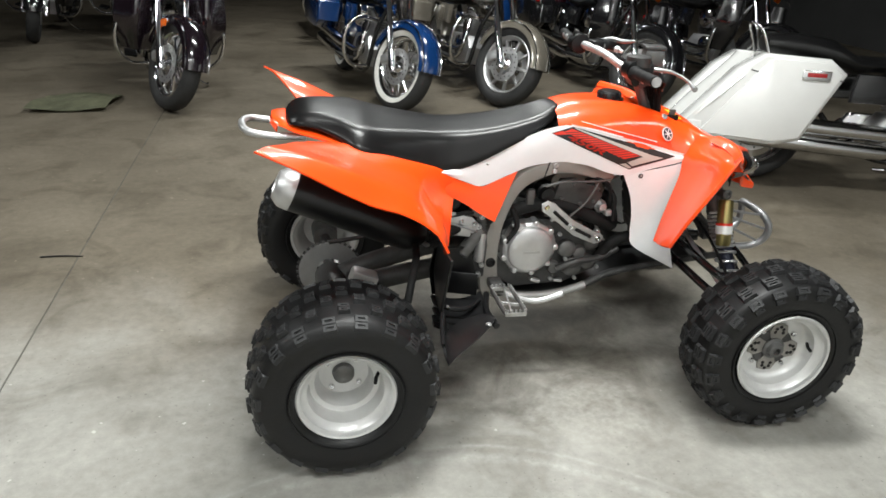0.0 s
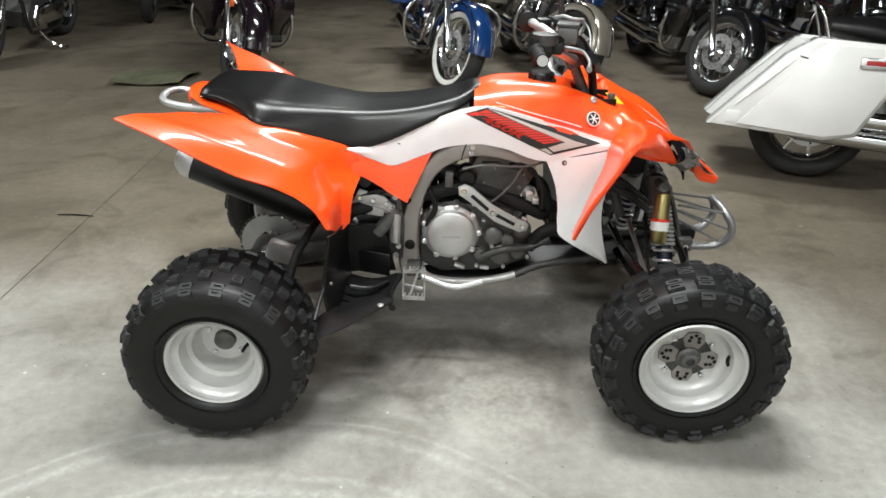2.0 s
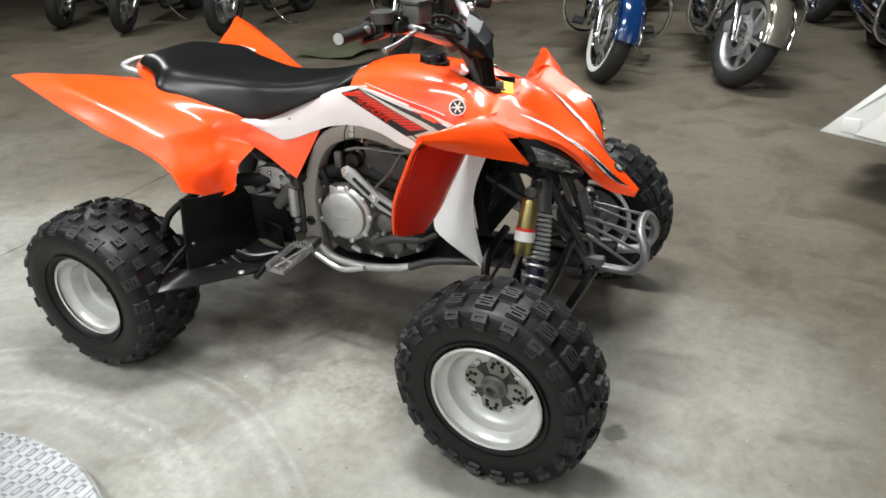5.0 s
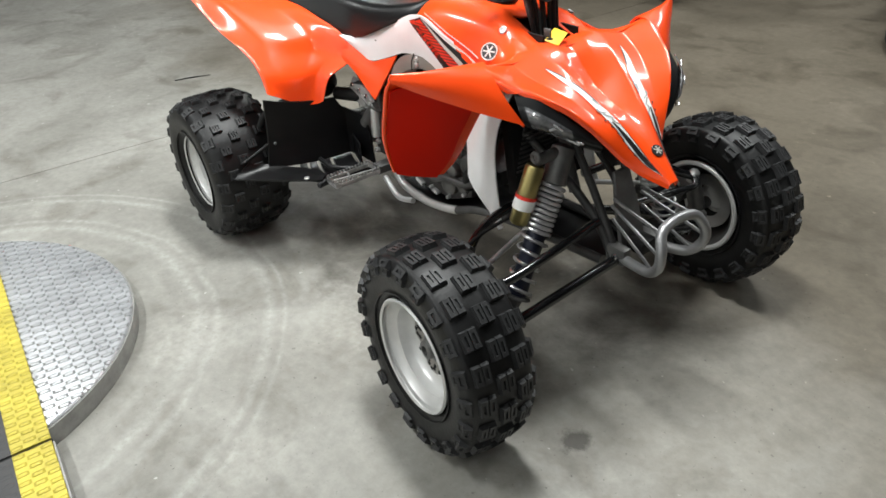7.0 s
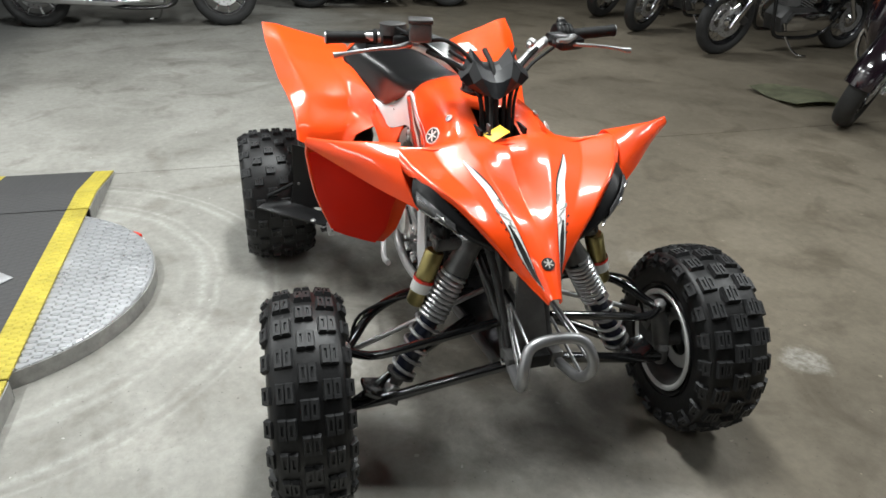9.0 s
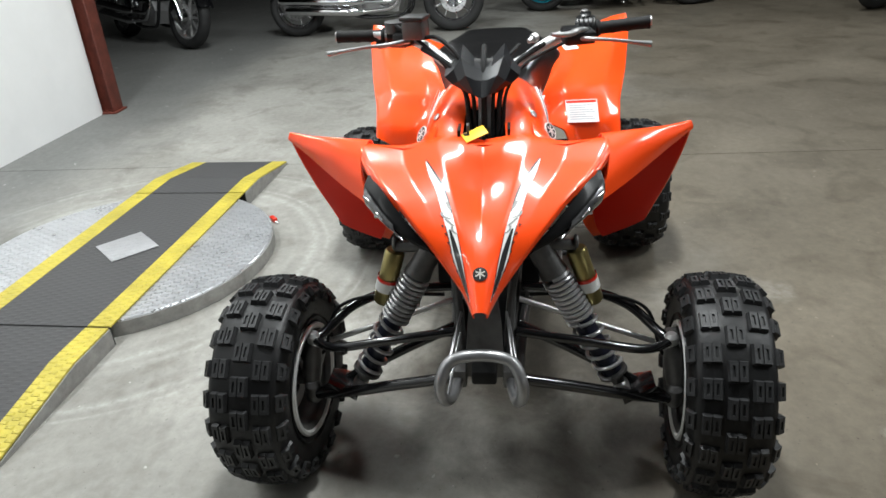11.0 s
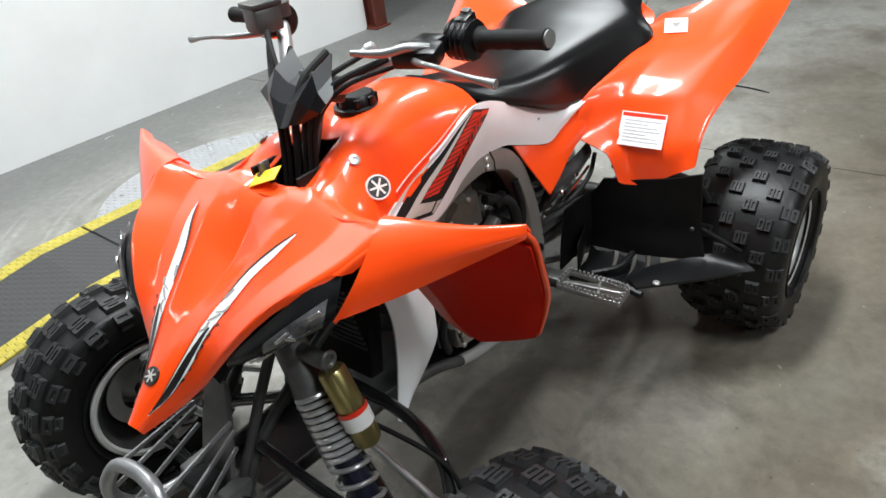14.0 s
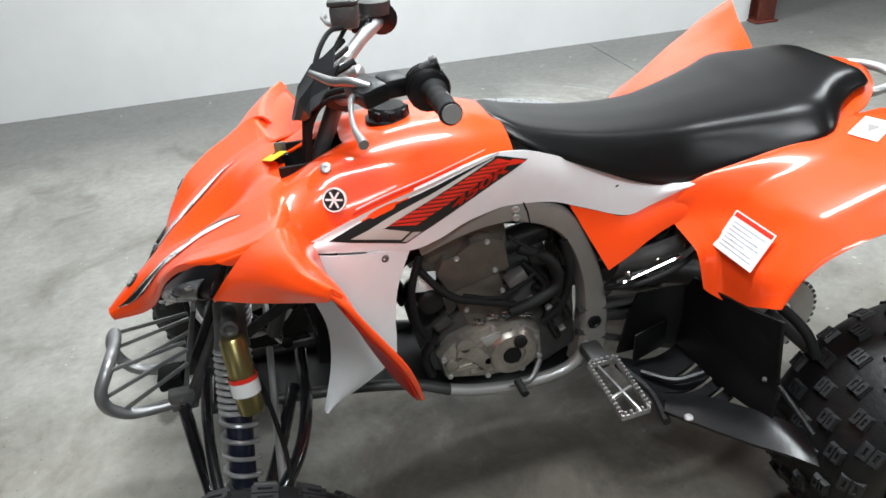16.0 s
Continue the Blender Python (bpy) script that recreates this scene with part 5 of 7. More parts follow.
# wiring, hoses and brackets in the engine bay
for k, pts in enumerate(([(-0.06, 0.125, 0.60), (-0.075, 0.13, 0.52), (-0.06, 0.125, 0.44), (-0.02, 0.12, 0.40)], [(0.24, 0.12, 0.63), (0.265, 0.13, 0.55), (0.255, 0.125, 0.46), (0.22, 0.12, 0.40)],
                         [(0.22, -0.115, 0.63), (0.262, -0.12, 0.58), (0.268, -0.12, 0.50)], [(-0.08, -0.125, 0.56), (-0.06, -0.13, 0.50), (-0.09, -0.125, 0.44)], [(0.05, 0.13, 0.47), (0.12, 0.14, 0.50), (0.19, 0.135, 0.53), (0.25, 0.11, 0.60)])):
    part("hose", tube(bmesh.new(), pts, 0.009 - 0.001 * (k % 3), 10, smooth=18), MATTBLACK, quad)
part("exhaust_header", tube(bmesh.new(), [(0.20, -0.02, 0.57), (0.27, -0.04, 0.55), (0.285, -0.08, 0.47), (0.22, -0.105, 0.50), (0.05, -0.10, 0.56), (-0.15, -0.11, 0.52), (-0.36, -0.18, 0.50)], 0.021, 14, smooth=50), MATTBLACK, quad, "heat-darkened exhaust header")
# radiator
part("radiator", box(bmesh.new(), (0.035, 0.26, 0.24), pose(0.43, 0, 0.54, 0, -10, 0), 0.006), MATTBLACK, quad, "black radiator behind the front frame")
bm = bmesh.new()
for k in range(16):
    box(bm, (0.004, 0.25, 0.005), pose(0.4495 - 0.0 + k * 0.00245, 0, 0.434 + k * 0.0142, 0, -10, 0))
tagged(part("radiator_core", bm, DARKGREY, quad), kind="stuff")
part("front_box", box(bmesh.new(), (0.12, 0.15, 0.08), pose(0.53, 0, 0.635), 0.02), MATTBLACK, quad)


# front suspension ---------------------------------------------------
def helix(a, b, r, turns, wire, n=14):
    a, b = Vector(a), Vector(b)
    m = aim(a, b)
    ln = (b - a).length
    pts = [m @ Vector((r * math.cos(t), ln * t / (2 * math.pi * turns), r * math.sin(t))) for t in (2 * math.pi * turns * k / (turns * n) for k in range(int(turns * n) + 1))]
    return tube(bmesh.new(), pts, wire, 7)


def suspension(s):
    la = node("lower_arm", quad, label="black tubular lower suspension arm")
    out_l = (0.665, s * 0.425, 0.222)
    part("arm_tube", tube(bmesh.new(), [(0.755, s * 0.065, 0.345), (0.725, s * 0.20, 0.300), (0.690, s * 0.34, 0.248), out_l], 0.0135, 12, smooth=18), GLOSSBLACK, la)
    part("arm_tube", tube(bmesh.new(), [(0.530, s * 0.075, 0.340), (0.580, s * 0.22, 0.295), (0.640, s * 0.36, 0.245), out_l], 0.0135, 12, smooth=18), GLOSSBLACK, la)
    part("arm_gusset", prism(bmesh.new(), [(-0.05, -0.03), (0.05, -0.03), (0.03, 0.05), (-0.03, 0.05)], 0.012, Matrix.Translation((0.655, s * 0.345, 0.248)) @ Matrix.Rotation(radians(-s * 68), 4, "X"), 0.002), GLOSSBLACK, la)
    part("ball_joint", lathe(bmesh.new(), [(-0.03, 0.012), (-0.02, 0.02), (0.02, 0.02), (0.03, 0.012)], 16, pose(0.655, s * 0.44, 0.222, 90), caps=True), GREY, la)
    ua = node("upper_arm", quad, label="black tubular upper suspension arm")
    out_u = (0.625, s * 0.425, 0.355)
    part("arm_tube", tube(bmesh.new(), [(0.690, s * 0.070, 0.425), (0.690, s * 0.22, 0.400), (0.672, s * 0.36, 0.366), out_u], 0.011, 12, smooth=18), GLOSSBLACK, ua)
    part("arm_tube", tube(bmesh.new(), [(0.500, s * 0.085, 0.435), (0.505, s * 0.24, 0.425), (0.535, s * 0.34, 0.400), (0.590, s * 0.40, 0.365), out_u], 0.012, 12, smooth=22), GLOSSBLACK, ua)
    part("ball_joint", lathe(bmesh.new(), [(-0.02, 0.010), (-0.014, 0.017), (0.014, 0.017), (0.022, 0.010)], 16, pose(0.620, s * 0.43, 0.352, 90), caps=True), ALU, ua)
    kn = node("steering_knuckle", quad, label="cast steering knuckle and brake caliper")
    part("upright", tube(bmesh.new(), [(0.620, s * 0.43, 0.352), (0.630, s * 0.44, 0.29), (0.640, s * 0.445, 0.25), (0.655, s * 0.44, 0.215)], [0.015, 0.024, 0.024, 0.015], 12, smooth=10), GREY, kn)
    part("caliper", box(bmesh.new(), (0.07, 0.055, 0.085), pose(0.570, s * 0.455, 0.30, 0, 20, 0), 0.010), GREY, kn)
    part("spindle", rod(bmesh.new(), (0.635, s * 0.43, ZF), (0.635, s * 0.50, ZF), 0.018), GREY, kn)
    part("tie_rod", rod(bmesh.new(), (0.56, s * 0.06, 0.44), (0.575, s * 0.43, 0.31), 0.007, 10), ALU, quad)
    part("brake_hose", tube(bmesh.new(), [(0.60, s * 0.10, 0.47), (0.565, s * 0.26, 0.45), (0.55, s * 0.38, 0.40), (0.585, s * 0.415, 0.30), (0.57, s * 0.44, 0.28)], 0.0045, 8, smooth=24), MATTBLACK, quad)
    # shock absorber
    sh = node("shock_absorber", quad, label="coil-over shock with a gold reservoir")
    top, low = Vector((0.608, s * 0.118, 0.605)), Vector((0.652, s * 0.318, 0.245))
    ax = (low - top).normalized()
    L = (low - top).length
    m = aim(top, low)
    part("shock_head", lathe(bmesh.new(), [(-0.015, 0.012), (-0.005, 0.028), (0.06, 0.030), (0.075, 0.033), (0.082, 0.033), (0.085, 0.020)], 20, m, caps=True), GREY, sh)
    part("damper", lathe(bmesh.new(), [(0.08, 0.021), (L * 0.45, 0.021), (L * 0.45, 0.024), (L * 0.88, 0.024), (L * 0.88, 0.01)], 18, m), BLUEBLACK, sh)
    part("spring", helix(top + ax * 0.085, top + ax * (0.085 + L * 0.30), 0.031, 10, 0.0052), SPRING, sh, "tightly wound upper spring")
    part("spring", helix(top + ax * (0.085 + L * 0.31), top + ax * (L * 0.89), 0.032, 5, 0.0046), SPRING, sh, "widely wound lower spring")
    part("spring_cup", lathe(bmesh.new(), [(L * 0.88, 0.014), (L * 0.885, 0.036), (L * 0.90, 0.036), (L * 0.91, 0.018), (L * 0.97, 0.014)], 18, m, caps=True), GREY, sh)
    part("lower_eye", lathe(bmesh.new(), [(-0.022, 0.010), (-0.022, 0.019), (0.022, 0.019), (0.022, 0.010)], 16, aim(low, low + Vector((1, 0, 0))), caps=True), ALU, sh)
    bolt(sh, low + Vector((0.024, 0, 0)), (1, 0, 0), 0.010, 0.010, CHROME)
    rt, rb = Vector((0.606, s * 0.205, 0.592)), Vector((0.600, s * 0.250, 0.452))
    rm = aim(rt, rb)
    rl = (rb - rt).length
    part("reservoir", lathe(bmesh.new(), [(0.0, 0.012), (0.0, 0.020), (0.006, 0.0235), (rl - 0.006, 0.0235), (rl, 0.020), (rl, 0.004)], 22, rm, caps=True), GOLD, sh, "gold anodised reservoir")
    part("reservoir_label", lathe(bmesh.new(), [(rl * 0.56, 0.0264), (rl * 0.74, 0.0264)], 22, rm), WHITEPRINT, sh, "white label with an orange band")
    part("label_band", lathe(bmesh.new(), [(rl * 0.50, 0.0265), (rl * 0.56, 0.0265)], 22, rm), RED, sh)
    part("reservoir_eye", tube(bmesh.new(), [rt + Vector((0.012 * math.cos(t), 0, 0.018 + 0.012 * math.sin(t))) for t in (2 * math.pi * k / 14 for k in range(14))], 0.005, 8, closed=True), GREY, sh)
    part("reservoir_bridge", rod(bmesh.new(), rt + Vector((0, 0, 0.01)), top + Vector((0, s * 0.01, 0.0)), 0.014), GREY, sh)


BLUEBLACK = material("shock_body", (0.012, 0.014, 0.03), 0.35, 0.3, vary=0.3, scale=20)
both(suspension)

# front bumper
bumper = node("front_bumper", quad, label="bare aluminium tubular front bumper")
part("bumper_loop", tube(bmesh.new(), [(0.745, -0.055, 0.352), (0.80, -0.062, 0.352), (0.856, -0.072, 0.362), (0.886, -0.082, 0.395), (0.888, -0.082, 0.435), (0.868, -0.060, 0.472), (0.860, 0, 0.480), (0.868, 0.060, 0.472), (0.888, 0.082, 0.435), (0.886, 0.082, 0.395), (0.856, 0.072, 0.362), (0.80, 0.062, 0.352), (0.745, 0.055, 0.352)], 0.0125, 14, smooth=70), BUMPER, bumper)
for s in (1, -1):
    for a, b in (((0.862, s * 0.063, 0.470), (0.715, s * 0.050, 0.492)), ((0.886, s * 0.080, 0.420), (0.715, s * 0.054, 0.476)), ((0.864, s * 0.074, 0.374), (0.722, s * 0.054, 0.442))):
        bm = bmesh.new()
        ln = (Vector(b) - Vector(a)).length
        box(bm, (0.005, ln, 0.009), aim(a, b) @ pose(0, ln / 2, 0), 0.002)
        part("bumper_strut", bm, BUMPER, bumper)
    part("bumper_mount", box(bmesh.new(), (0.055, 0.03, 0.045), pose(0.752, s * 0.055, 0.356), 0.005), GREY, bumper)
    bolt(bumper, (0.755, s * 0.07, 0.356), (0, s, 0), 0.009, 0.01, CHROME)
part("tow_block", box(bmesh.new(), (0.05, 0.055, 0.035), pose(0.775, 0, 0.375), 0.006), MATTBLACK, quad)

# steering ----------------------------------------------------------
part("steering_stem", tube(bmesh.new(), [(0.335, 0, 0.935), (0.40, 0, 0.80), (0.50, 0, 0.55), (0.55, 0, 0.43)], 0.016, 12), GREY, quad)
bars = node("handlebar", quad, Matrix.Translation((0.338, 0, 0)) @ Matrix.Rotation(radians(-3.2), 4, "Z") @ Matrix.Translation((-0.338, 0, 0)), label="bare aluminium handlebar with controls")
part("bar_tube", tube(bmesh.new(), [(0.210, 0.395, 1.014), (0.208, 0.28, 1.003), (0.228, 0.215, 1.000), (0.274, 0.15, 0.984), (0.325, 0.085, 0.950), (0.338, 0.04, 0.940), (0.338, -0.04, 0.940), (0.325, -0.085, 0.950), (0.274, -0.15, 0.984), (0.228, -0.215, 1.000), (0.212, -0.28, 1.003), (0.214, -0.395, 1.004)], 0.0135, 14, smooth=60), ALU, bars)
part("bar_clamp", box(bmesh.new(), (0.05, 0.11, 0.045), pose(0.338, 0, 0.938, 0, -25, 0), 0.008), DARKGREY, bars)
for s in (1, -1):
    g = part("grip", lathe(bmesh.new(), [(0.0, 0.020), (0.005, 0.021), (0.012, 0.0155), (0.03, 0.0148), (0.04, 0.016), (0.05, 0.0148), (0.065, 0.0148), (0.075, 0.016), (0.085, 0.0148), (0.118, 0.0152), (0.124, 0.0165), (0.128, 0.016), (0.129, 0.0004)], 20, aim((0.209, s * 0.264, 1.002), (0.211 if s > 0 else 0.214, s * 0.40, 1.014 if s > 0 else 1.004))), MATTBLACK, bars, "black rubber grip")
    part("perch", box(bmesh.new(), (0.045, 0.05, 0.032), pose(0.262, s * 0.205, 1.002, 0, 0, s * 12), 0.008), BLACK, bars)
    part("lever", tube(bmesh.new(), [(0.285, s * 0.190, 1.000), (0.326, s * 0.232, 1.000), (0.335, s * 0.285, 0.998), (0.337, s * 0.335, 0.992), (0.332, s * 0.368, 0.986), (0.330, s * 0.384, 0.984)], [0.007, 0.006, 0.0045, 0.004, 0.0045, 0.0075], 10, smooth=22), LEVER, bars, "bare metal hand lever")
part("throttle_housing", lathe(bmesh.new(), [(-0.02, 0.012), (-0.018, 0.030), (0.025, 0.032), (0.03, 0.02)], 18, pose(0.220, -0.235, 1.004), caps=True), BLACK, bars)
part("thumb_housing", lathe(bmesh.new(), [(-0.012, 0.010), (-0.010, 0.034), (0.016, 0.034), (0.018, 0.026), (0.019, 0.0005)], 20, pose(0.232, -0.225, 1.024, 90)), DARKGREY, bars, "round dark throttle housing")
part("brake_reservoir", box(bmesh.new(), (0.055, 0.055, 0.045), pose(0.297, -0.168, 1.030, 0, 0, -10), 0.007), GREY, bars, "grey square brake fluid reservoir")
part("reservoir_cap", box(bmesh.new(), (0.060, 0.060, 0.010), pose(0.297, -0.168, 1.057, 0, 0, -10), 0.003), DARKGREY, bars)
part("switch_block", lathe(bmesh.new(), [(-0.025, 0.014), (-0.022, 0.030), (0.022, 0.031), (0.026, 0.018)], 18, pose(0.214, 0.238, 1.002), caps=True), BLACK, bars, "black switch block")
part("switch_cap", box(bmesh.new(), (0.03, 0.026, 0.02), pose(0.208, 0.238, 1.030, 0, 20, 0), 0.005), BLACK, bars)
part("clutch_perch", box(bmesh.new(), (0.045, 0.075, 0.030), pose(0.305, 0.220, 1.002, 0, 10, 20), 0.007), BLACK, bars)
part("adjuster", lathe(bmesh.new(), [(0, 0.006), (0.004, 0.011), (0.016, 0.011), (0.018, 0.007), (0.030, 0.006)], 12, aim((0.300, 0.125, 1.005), (0.335, 0.09, 0.99)), caps=True), ALU, bars)
for k in range(4):
    part("housing_rib", lathe(bmesh.new(), [(0, 0.0315), (0.002, 0.0335), (0.004, 0.0315)], 18, pose(0.214, 0.220 + 0.011 * k, 1.002)), BLACK, bars)
part("switch_button", box(bmesh.new(), (0.012, 0.016, 0.008), pose(0.202, 0.236, 1.042, 0, 20, 0), 0.002), GREY, bars)
part("perch_clamp", lathe(bmesh.new(), [(-0.013, 0.015), (-0.012, 0.020), (0.012, 0.020), (0.013, 0.015)], 16, aim((0.262, -0.195, 1.004), (0.250, -0.22, 1.006)), caps=True), CHROME, bars)
part("thumb_throttle", tube(bmesh.new(), [(0.245, -0.245, 0.992), (0.225, -0.262, 0.982), (0.205, -0.285, 0.980)], [0.008, 0.008, 0.012], 10, smooth=10), BLACK, bars, "black thumb throttle")
part("brake_line", tube(bmesh.new(), [(0.305, -0.150, 1.010), (0.335, -0.110, 1.015), (0.365, -0.065, 0.985), (0.385, -0.03, 0.93)], 0.005, 8, smooth=18), MATTBLACK, bars)
part("throttle_cable", tube(bmesh.new(), [(0.262, -0.225, 1.035), (0.300, -0.165, 1.005), (0.345, -0.10, 0.960), (0.385, -0.045, 0.90)], 0.0045, 8, smooth=18), MATTBLACK, bars)
part("parking_lever", tube(bmesh.new(), [(0.300, 0.240, 1.014), (0.328, 0.222, 1.020), (0.354, 0.196, 1.016), (0.384, 0.158, 1.022)], [0.006, 0.0075, 0.007, 0.0045], 10, smooth=14), LEVER, bars, "flat silver parking lever")
# number plate cowl in faceted black plastic
PLATEBLACK = material("plate_black", (0.008, 0.0085, 0.010), 0.36, vary=0.2, scale=20, rough_vary=0.06)
PLATE = [
    [(0.340, 0, 0.958), (0.340, 0.022, 0.965), (0.332, 0.050, 0.996), (0.354, 0.066, 0.966), (0.374, 0.088, 0.946)],
    [(0.374, 0, 0.946), (0.378, 0.022, 0.952), (0.378, 0.049, 0.974), (0.388, 0.066, 0.950), (0.392, 0.087, 0.934)],
    [(0.404, 0, 0.926), (0.408, 0.016, 0.929), (0.408, 0.037, 0.940), (0.402, 0.054, 0.926), (0.394, 0.070, 0.918)],
    [(0.428, 0, 0.893), (0.427, 0.008, 0.894), (0.423, 0.016, 0.898), (0.414, 0.024, 0.899), (0.404, 0.032, 0.900)],
]
part("number_plate_cowl", grid(bmesh.new(), halves(PLATE)), PLATEBLACK, bars, "faceted black plastic plate before the handlebar", thick=0.004, angle=12)
for k, (y, r) in enumerate(((-0.036, 0.006), (-0.022, 0.005), (0.0, 0.007), (0.020, 0.005), (0.034, 0.006), (0.045, 0.004))):
    part("control_cable", tube(bmesh.new(), [(0.30, y * 4.2, 0.985), (0.365, y * 2.2, 0.955), (0.398, y * 1.2, 0.90), (0.412, y, 0.83), (0.43, y * 0.9, 0.76)], r, 8, smooth=22), MATTBLACK, quad)
cap = part("fuel_cap", lathe(bmesh.new(), [(0, 0.046), (0.008, 0.046), (0.010, 0.036), (0.026, 0.034), (0.030, 0.030), (0.030, 0.0005)], 30, pose(0.250, 0, 0.866, 90)), BLACK, quad, "black ribbed fuel cap")
for k in range(8):
    a = 2 * math.pi * k / 8
    part("cap_rib", box(bmesh.new(), (0.008, 0.012, 0.02), pose(0.250 + 0.035 * math.cos(a), 0.035 * math.sin(a), 0.882, 0, 0, 45 * k), 0.002), BLACK, cap)
part("ignition_lock", lathe(bmesh.new(), [(0, 0.016), (0.014, 0.015), (0.016, 0.008), (0.016, 0.0004)], 16, pose(0.462, -0.034, 0.806, 90)), BLACK, quad)
part("key_tag", box(bmesh.new(), (0.036, 0.056, 0.002), pose(0.474, -0.020, 0.822, 18, 14, 25), 0.0006), YELLOWTAG, quad, "yellow paper key tag")
part("key", box(bmesh.new(), (0.022, 0.006, 0.028), pose(0.460, -0.036, 0.828), 0.002), GREY, quad)

# rear end ----------------------------------------------------------
part("axle", rod(bmesh.new(), (-BASE, -0.46, ZR), (-BASE, 0.46, ZR), 0.019, 16), DARKGREY, quad, "steel rear axle")
for s in (1, -1):
    part("swingarm_leg", tube(bmesh.new(), [(-0.14, s * 0.075, 0.365), (-0.30, s * 0.080, 0.345), (-0.50, s * 0.065, 0.300), (-0.62, s * 0.055, 0.255)], [0.026, 0.032, 0.034, 0.036], 12, smooth=18), DARKGREY, quad, "dark cast swingarm leg")
part("axle_carrier", lathe(bmesh.new(), [(-0.085, 0.038), (-0.08, 0.052), (0.08, 0.052), (0.085, 0.038)], 24, pose(-BASE, 0, ZR), caps=True), DARKGREY, quad)
part("sprocket", lathe(bmesh.new(), [(0.118, 0.105), (0.124, 0.105), (0.124, 0.045), (0.118, 0.045), (0.118, 0.105)], 40, pose(-BASE, 0, ZR)), ALU, quad, "rear chain sprocket")
bm = bmesh.new()
for k in range(36):
    a = 2 * math.pi * k / 36
    box(bm, (0.010, 0.005, 0.010), pose(-BASE + 0.108 * math.cos(a), 0.121, ZR + 0.108 * math.sin(a), 0, -math.degrees(a), 0))
part("tooth_ring", bm, GREY, quad)
part("rear_brake_disc", lathe(bmesh.new(), [(-0.136, 0.098), (-0.132, 0.098), (-0.132, 0.05), (-0.136, 0.05), (-0.136, 0.098)], 40, pose(-BASE, 0, ZR)), CHROME, quad, "rear brake disc")
part("rear_caliper", box(bmesh.new(), (0.085, 0.06, 0.055), pose(-0.545, -0.135, 0.345, 0, 20, 0), 0.012), SILVER, quad)
for dz in (0.05, -0.05):
    part("chain", tube(bmesh.new(), [(-0.10, 0.121, 0.38 + dz * 0.6), (-0.35, 0.121, 0.315 + dz * 1.5), (-BASE, 0.121, ZR + dz * 2.1)], 0.008, 6, smooth=10), DARKGREY, quad)
part("rear_shock", lathe(bmesh.new(), [(0, 0.02), (0.03, 0.034), (0.2, 0.034), (0.26, 0.02)], 16, aim((-0.24, 0, 0.62), (-0.38, 0, 0.36)), caps=True), DARKGREY, quad)
part("rear_spring", helix((-0.25, 0, 0.60), (-0.36, 0, 0.40), 0.042, 6, 0.006), SPRING, quad)
for s in (1, -1):
    part("sub_frame", tube(bmesh.new(), [(-0.11, s * 0.10, 0.60), (-0.35, s * 0.11, 0.66), (-0.62, s * 0.09, 0.74)], 0.012, 10, smooth=12), DARKGREY, quad)
    part("sub_frame", tube(bmesh.new(), [(-0.15, s * 0.11, 0.42), (-0.32, s * 0.11, 0.56), (-0.55, s * 0.09, 0.715)], 0.012, 10, smooth=12), DARKGREY, quad)
# muffler on the right
muf = node("muffler", quad, label="black muffler can under the right rear fender")
ma, mb = Vector((-0.375, -0.205, 0.512)), Vector((-0.762, -0.200, 0.676))
part("can", lathe(bmesh.new(), [(0, 0.028), (0.02, 0.048), (0.05, 0.058), ((mb - ma).length - 0.02, 0.060), ((mb - ma).length - 0.006, 0.058)], 28, aim(ma, mb), caps=True), BLACK, muf)
ln = (mb - ma).length
part("end_cap", lathe(bmesh.new(), [(ln - 0.02, 0.0605), (ln + 0.008, 0.058), (ln + 0.03, 0.040), (ln + 0.032, 0.026), (ln + 0.018, 0.024), (ln + 0.018, 0.0005)], 28, aim(ma, mb)), ALU, muf, "cast silver end cap")
part("heat_shield", box(bmesh.new(), (0.10, 0.012, 0.035), pose(-0.265, -0.155, 0.505, 0, 8, 0), 0.004), SILVER, quad)
part("rear_reservoir", lathe(bmesh.new(), [(0, 0.018), (0.004, 0.022), (0.10, 0.022), (0.106, 0.016)], 18, aim((-0.175, -0.14, 0.50), (-0.24, -0.15, 0.42)), caps=True), GREY, quad)
part("battery_cover", box(bmesh.new(), (0.14, 0.10, 0.10), pose(-0.27, 0.08, 0.565, 0, 15, 0), 0.015), GLOSSBLACK, quad)
part("shield_plate", sheet(bmesh.new(), [[(-0.165, 0.150, 0.500), (-0.170, 0.158, 0.525), (-0.178, 0.150, 0.552)], [(-0.245, 0.166, 0.520), (-0.248, 0.176, 0.545), (-0.252, 0.164, 0.575)], [(-0.325, 0.168, 0.545), (-0.328, 0.176, 0.566), (-0.330, 0.166, 0.590)]], 14, 10), DARKGREY, quad, "dark bent shield plate", thick=0.004, angle=60)
for x, z in ((-0.185, 0.520), (-0.250, 0.538), (-0.312, 0.560)):
    bolt(quad, (x, 0.172, z), (0, 1, 0), 0.007, 0.008, CHROME)
part("brake_hose", tube(bmesh.new(), [(-0.15, 0.145, 0.47), (-0.21, 0.185, 0.495), (-0.29, 0.190, 0.520), (-0.36, 0.170, 0.545)], 0.006, 8, smooth=18), MATTBLACK, quad)
part("battery_strap", rod(bmesh.new(), (-0.175, 0.178, 0.500), (-0.300, 0.184, 0.540), 0.0035, 8), CHROME, quad)
